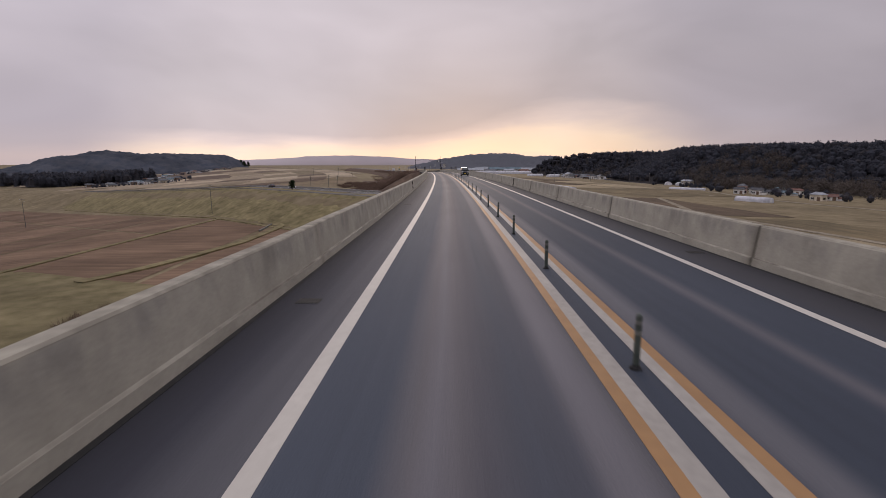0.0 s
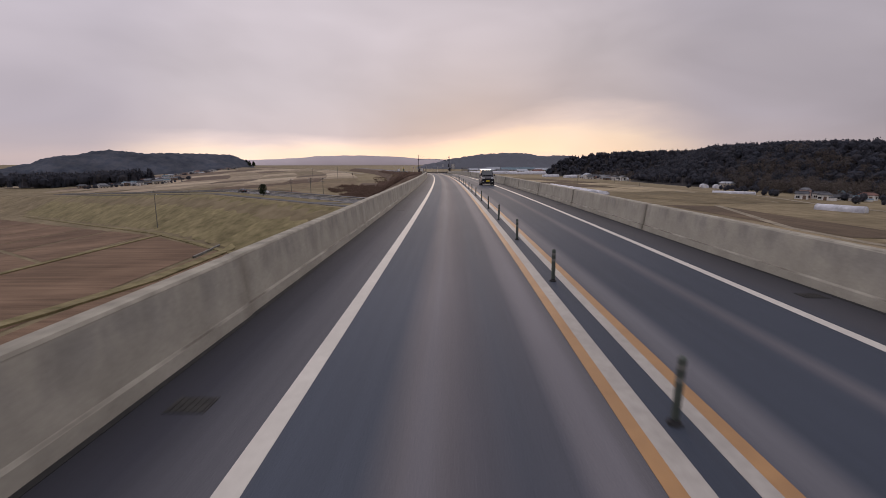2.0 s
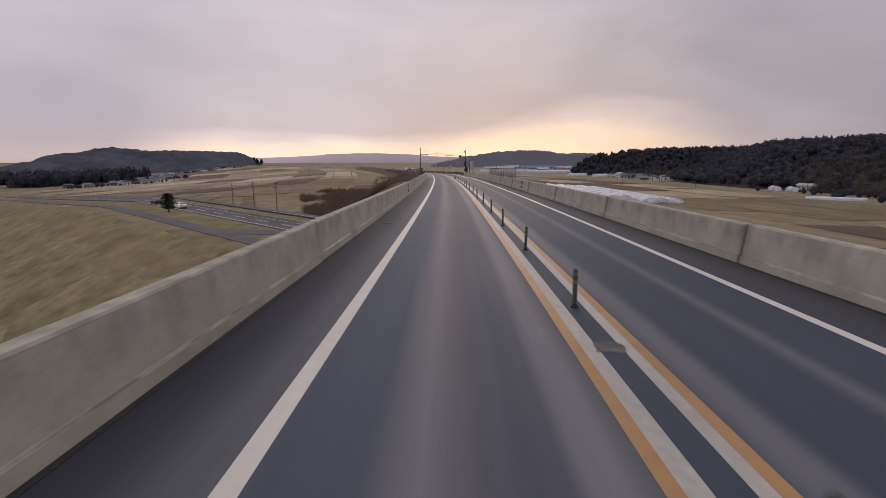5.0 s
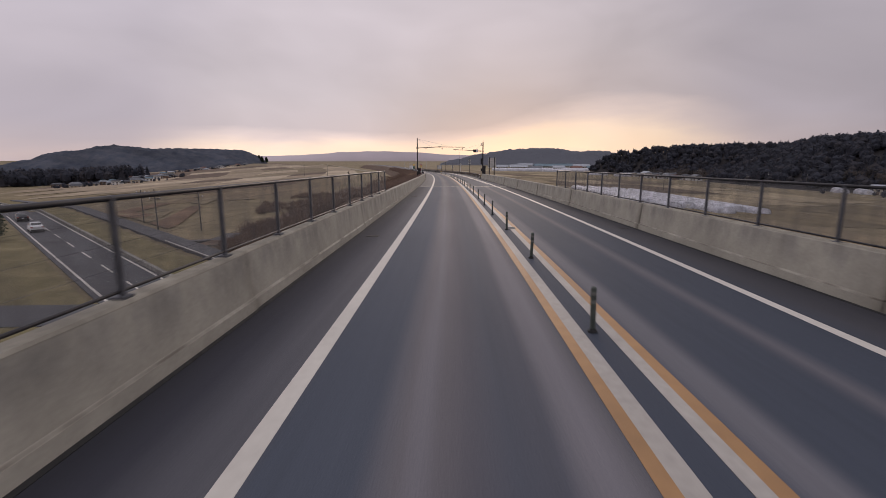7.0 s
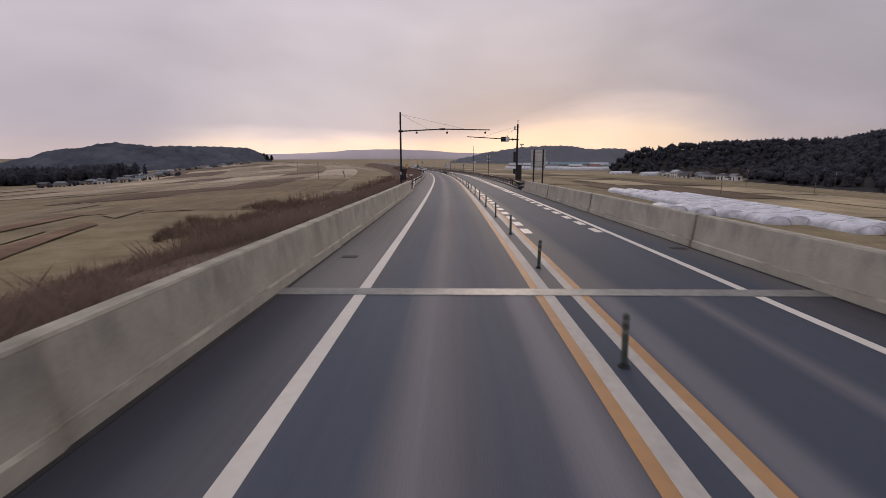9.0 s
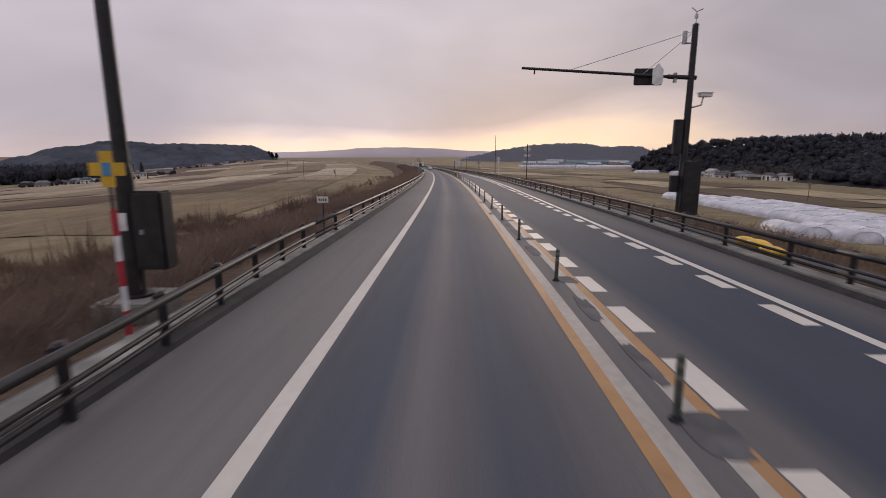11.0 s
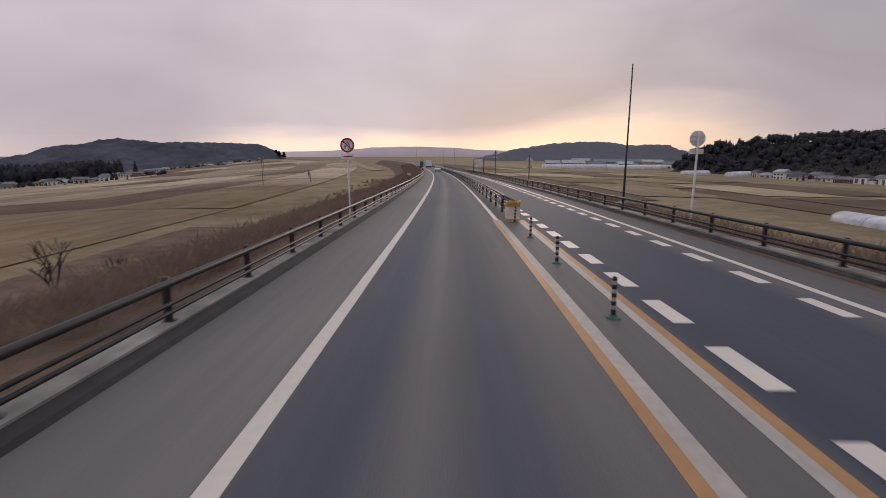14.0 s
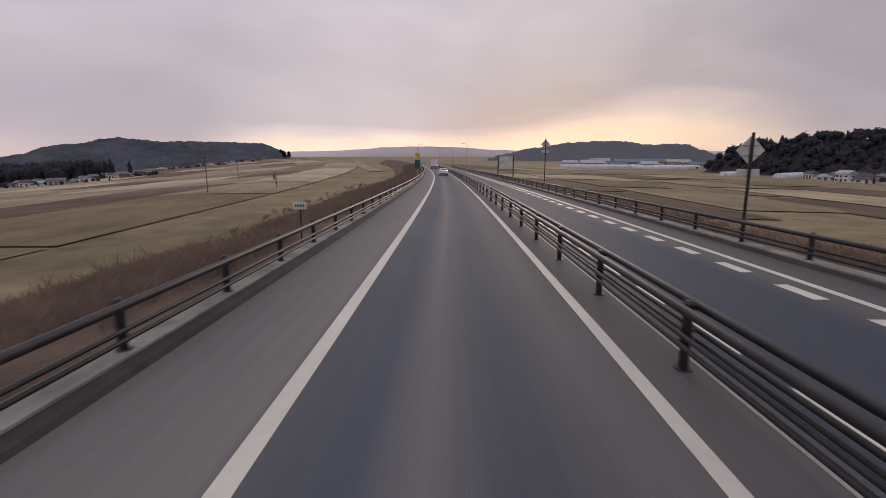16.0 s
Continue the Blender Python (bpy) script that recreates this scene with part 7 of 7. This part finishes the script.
bushes("scrub", scrub_spots(2600, -72, -27, 212, 330, 0.8, 2.4), MAT["scrub"], "dark brown scrub thicket below the embankment")
bushes("scrub", bank_spots(2600, 200, 300, -9, -36, 0.9, 2.2, WR), MAT["scrub"], "brown scrub bushes below the embankment", 90)
bushes("scrub", bank_spots(700, 250, 520, -11, -28, 0.6, 1.3, WR), MAT["scrub"], "brown scrub bushes on the embankment")
bushes("scrub", bank_spots(450, 255, 440, 12, 28, 0.6, 1.3, WR), MAT["scrub"], "brown scrub bushes behind the far rail")
# dark cedar groves near the left village and bare trees under the ridge
GROVE = [(RX + WR.gauss(0, SX), RY + WR.gauss(0, SY)) for RX, RY, SX, SY, N in ((-632, 880, 34, 18, 230), (-590, 850, 20, 12, 80), (-760, 910, 60, 40, 230), (-690, 830, 16, 12, 40)) for _ in range(N)]
wood("grove", [(x, y, ground_z(x, y) - 0.5, WR.uniform(15, 25), WR.choice(CONIFERS + BROADS[:2])) for x, y in GROVE], MAT["conifer"], "dark cedar grove beside the village")
BARE = [(WR.uniform(222, 290), WR.uniform(330, 500)) for _ in range(230)] + [(WR.uniform(175, 235), WR.uniform(700, 800)) for _ in range(40)] + [(WR.uniform(240, 300), WR.uniform(280, 340)) for _ in range(40)]
wood("grove", [(x, y, ground_z(x, y) + ridge_z(x, y, RIGHT_RIDGE, 110) - 0.8, WR.uniform(7, 12), WR.choice(BARES)) for x, y in BARE], MAT["bare_wood"], "bare brown trees along the foot of the ridge")


HEDGE = [(WR.uniform(182, 252), WR.uniform(300, 470)) for _ in range(64)] + [(WR.uniform(170, 235), WR.uniform(690, 800)) for _ in range(70)] + [(WR.uniform(188, 225), WR.uniform(252, 290)) for _ in range(9)] + [(WR.uniform(10, 190), WR.uniform(1030, 1120)) for _ in range(60)]
wood("hedges", [(x, y, ground_z(x, y) + ridge_z(x, y, RIGHT_RIDGE, 110) - 0.4, WR.uniform(2.5, 5.5), WR.choice(BROADS)) for x, y in HEDGE], MAT["conifer"], "dark evergreen shrubs and hedges round the farmhouses")
YARD = [(-470 + WR.uniform(-70, 60), 715 + WR.uniform(-26, 40)) for _ in range(70)] + [(-505 + WR.uniform(-45, 45), 850 + WR.uniform(-20, 26)) for _ in range(50)] + [(-645 + WR.uniform(-34, 34), 1250 + WR.uniform(-140, 150)) for _ in range(60)]
wood("hedges", [(x, y, ground_z(x, y) - 0.4, WR.uniform(3, 7), WR.choice(BROADS + CONIFERS[:1])) for x, y in YARD], MAT["conifer"], "dark garden trees between the farmhouses")


# shorter tunnels in front of the long ones
for i in range(3):
    vinyl_tunnel(37 + 5.6 * i, 342 - 2.4 * i, 6.5, 11 + 2 * i, 5.4, 1.9, "short low white vinyl tunnel beside longer ones")
# concrete ditch corner at the foot of the levee
strip("ditch_wall", [(-61, 150), (-63, 166)], 0.35, "kerb_concrete", "pale concrete ditch wall at the paddy corner", 0.5, cat="ditch", thick=0.9)
# rough green meadow and a brown thicket close to the bridge
parcel(Vector((-43, 79)), Vector((-0.955, 0.297)), Vector((0.05, -0.9987)), 0, 62, 0, 46, MAT["verge_grass"], 0.36, "meadow", "rough olive meadow beside the paddy fields")
bushes("scrub", [(WR.uniform(-52, -43), WR.uniform(58, 68), -18.9, WR.uniform(0.8, 1.9)) for _ in range(70)], MAT["scrub"], "dark brown thicket on the meadow")


# ---- worn patches of the centre strip ----
MAT["patch"] = surface("patch", (0.062, 0.061, 0.066), (0.10, 0.097, 0.10), 3.0, 0.85, fine=50.0, bump=0.3)
PR = random.Random(3)


def patch(s, x, length, width, label):
    bm = bmesh.new()
    n = 26
    ring = []
    for i in range(n):
        a = 2 * math.pi * i / n
        r = 1 + 0.3 * noise.noise(Vector((math.cos(a) * 1.6 + s, math.sin(a) * 1.6, x))) + 0.3 * noise.noise(Vector((math.cos(a) * 5 + s, math.sin(a) * 5, x)))
        c, d = math.cos(a), math.sin(a)
        ring.append((width / 2 * r * math.copysign(abs(c) ** 0.6, c), length / 2 * r * math.copysign(abs(d) ** 0.6, d)))
    top = [bm.verts.new((px, py, 0.009)) for px, py in ring]
    low = [bm.verts.new((px * 1.02, py * 1.02, 0.0006)) for px, py in ring]
    bm.faces.new(top)
    for i in range(n):
        bm.faces.new((low[i], low[(i + 1) % n], top[(i + 1) % n], top[i]))
    bmesh.ops.recalc_face_normals(bm, faces=bm.faces)
    ob = place(part("asphalt_patch", bm, MAT["patch"]), road_pose(s, x))
    return tagged(ob, label, "patch", kind="structure")


for k in range(7):
    s = 5.25 + 5.498 * (43 + k)
    patch(s + PR.uniform(-0.3, 0.3), 2.36 + PR.uniform(-0.12, 0.12), PR.uniform(0.45, 0.75), PR.uniform(0.35, 0.5), "dark asphalt patch over the worn centre lines")
    if k > 1:
        for _ in range(2):
            patch(s + PR.uniform(1.0, 4.2), PR.choice((1.98, 2.25)) + PR.uniform(-0.06, 0.06), PR.uniform(0.5, 1.4), PR.uniform(0.16, 0.36), "dark asphalt patch over the worn centre lines")
for s, x, l, w in ((176.2, 2.2, 0.55, 0.36), (119.0, 2.0, 0.4, 0.4)):
    patch(s, x, l, w, "small dark patch on the asphalt")
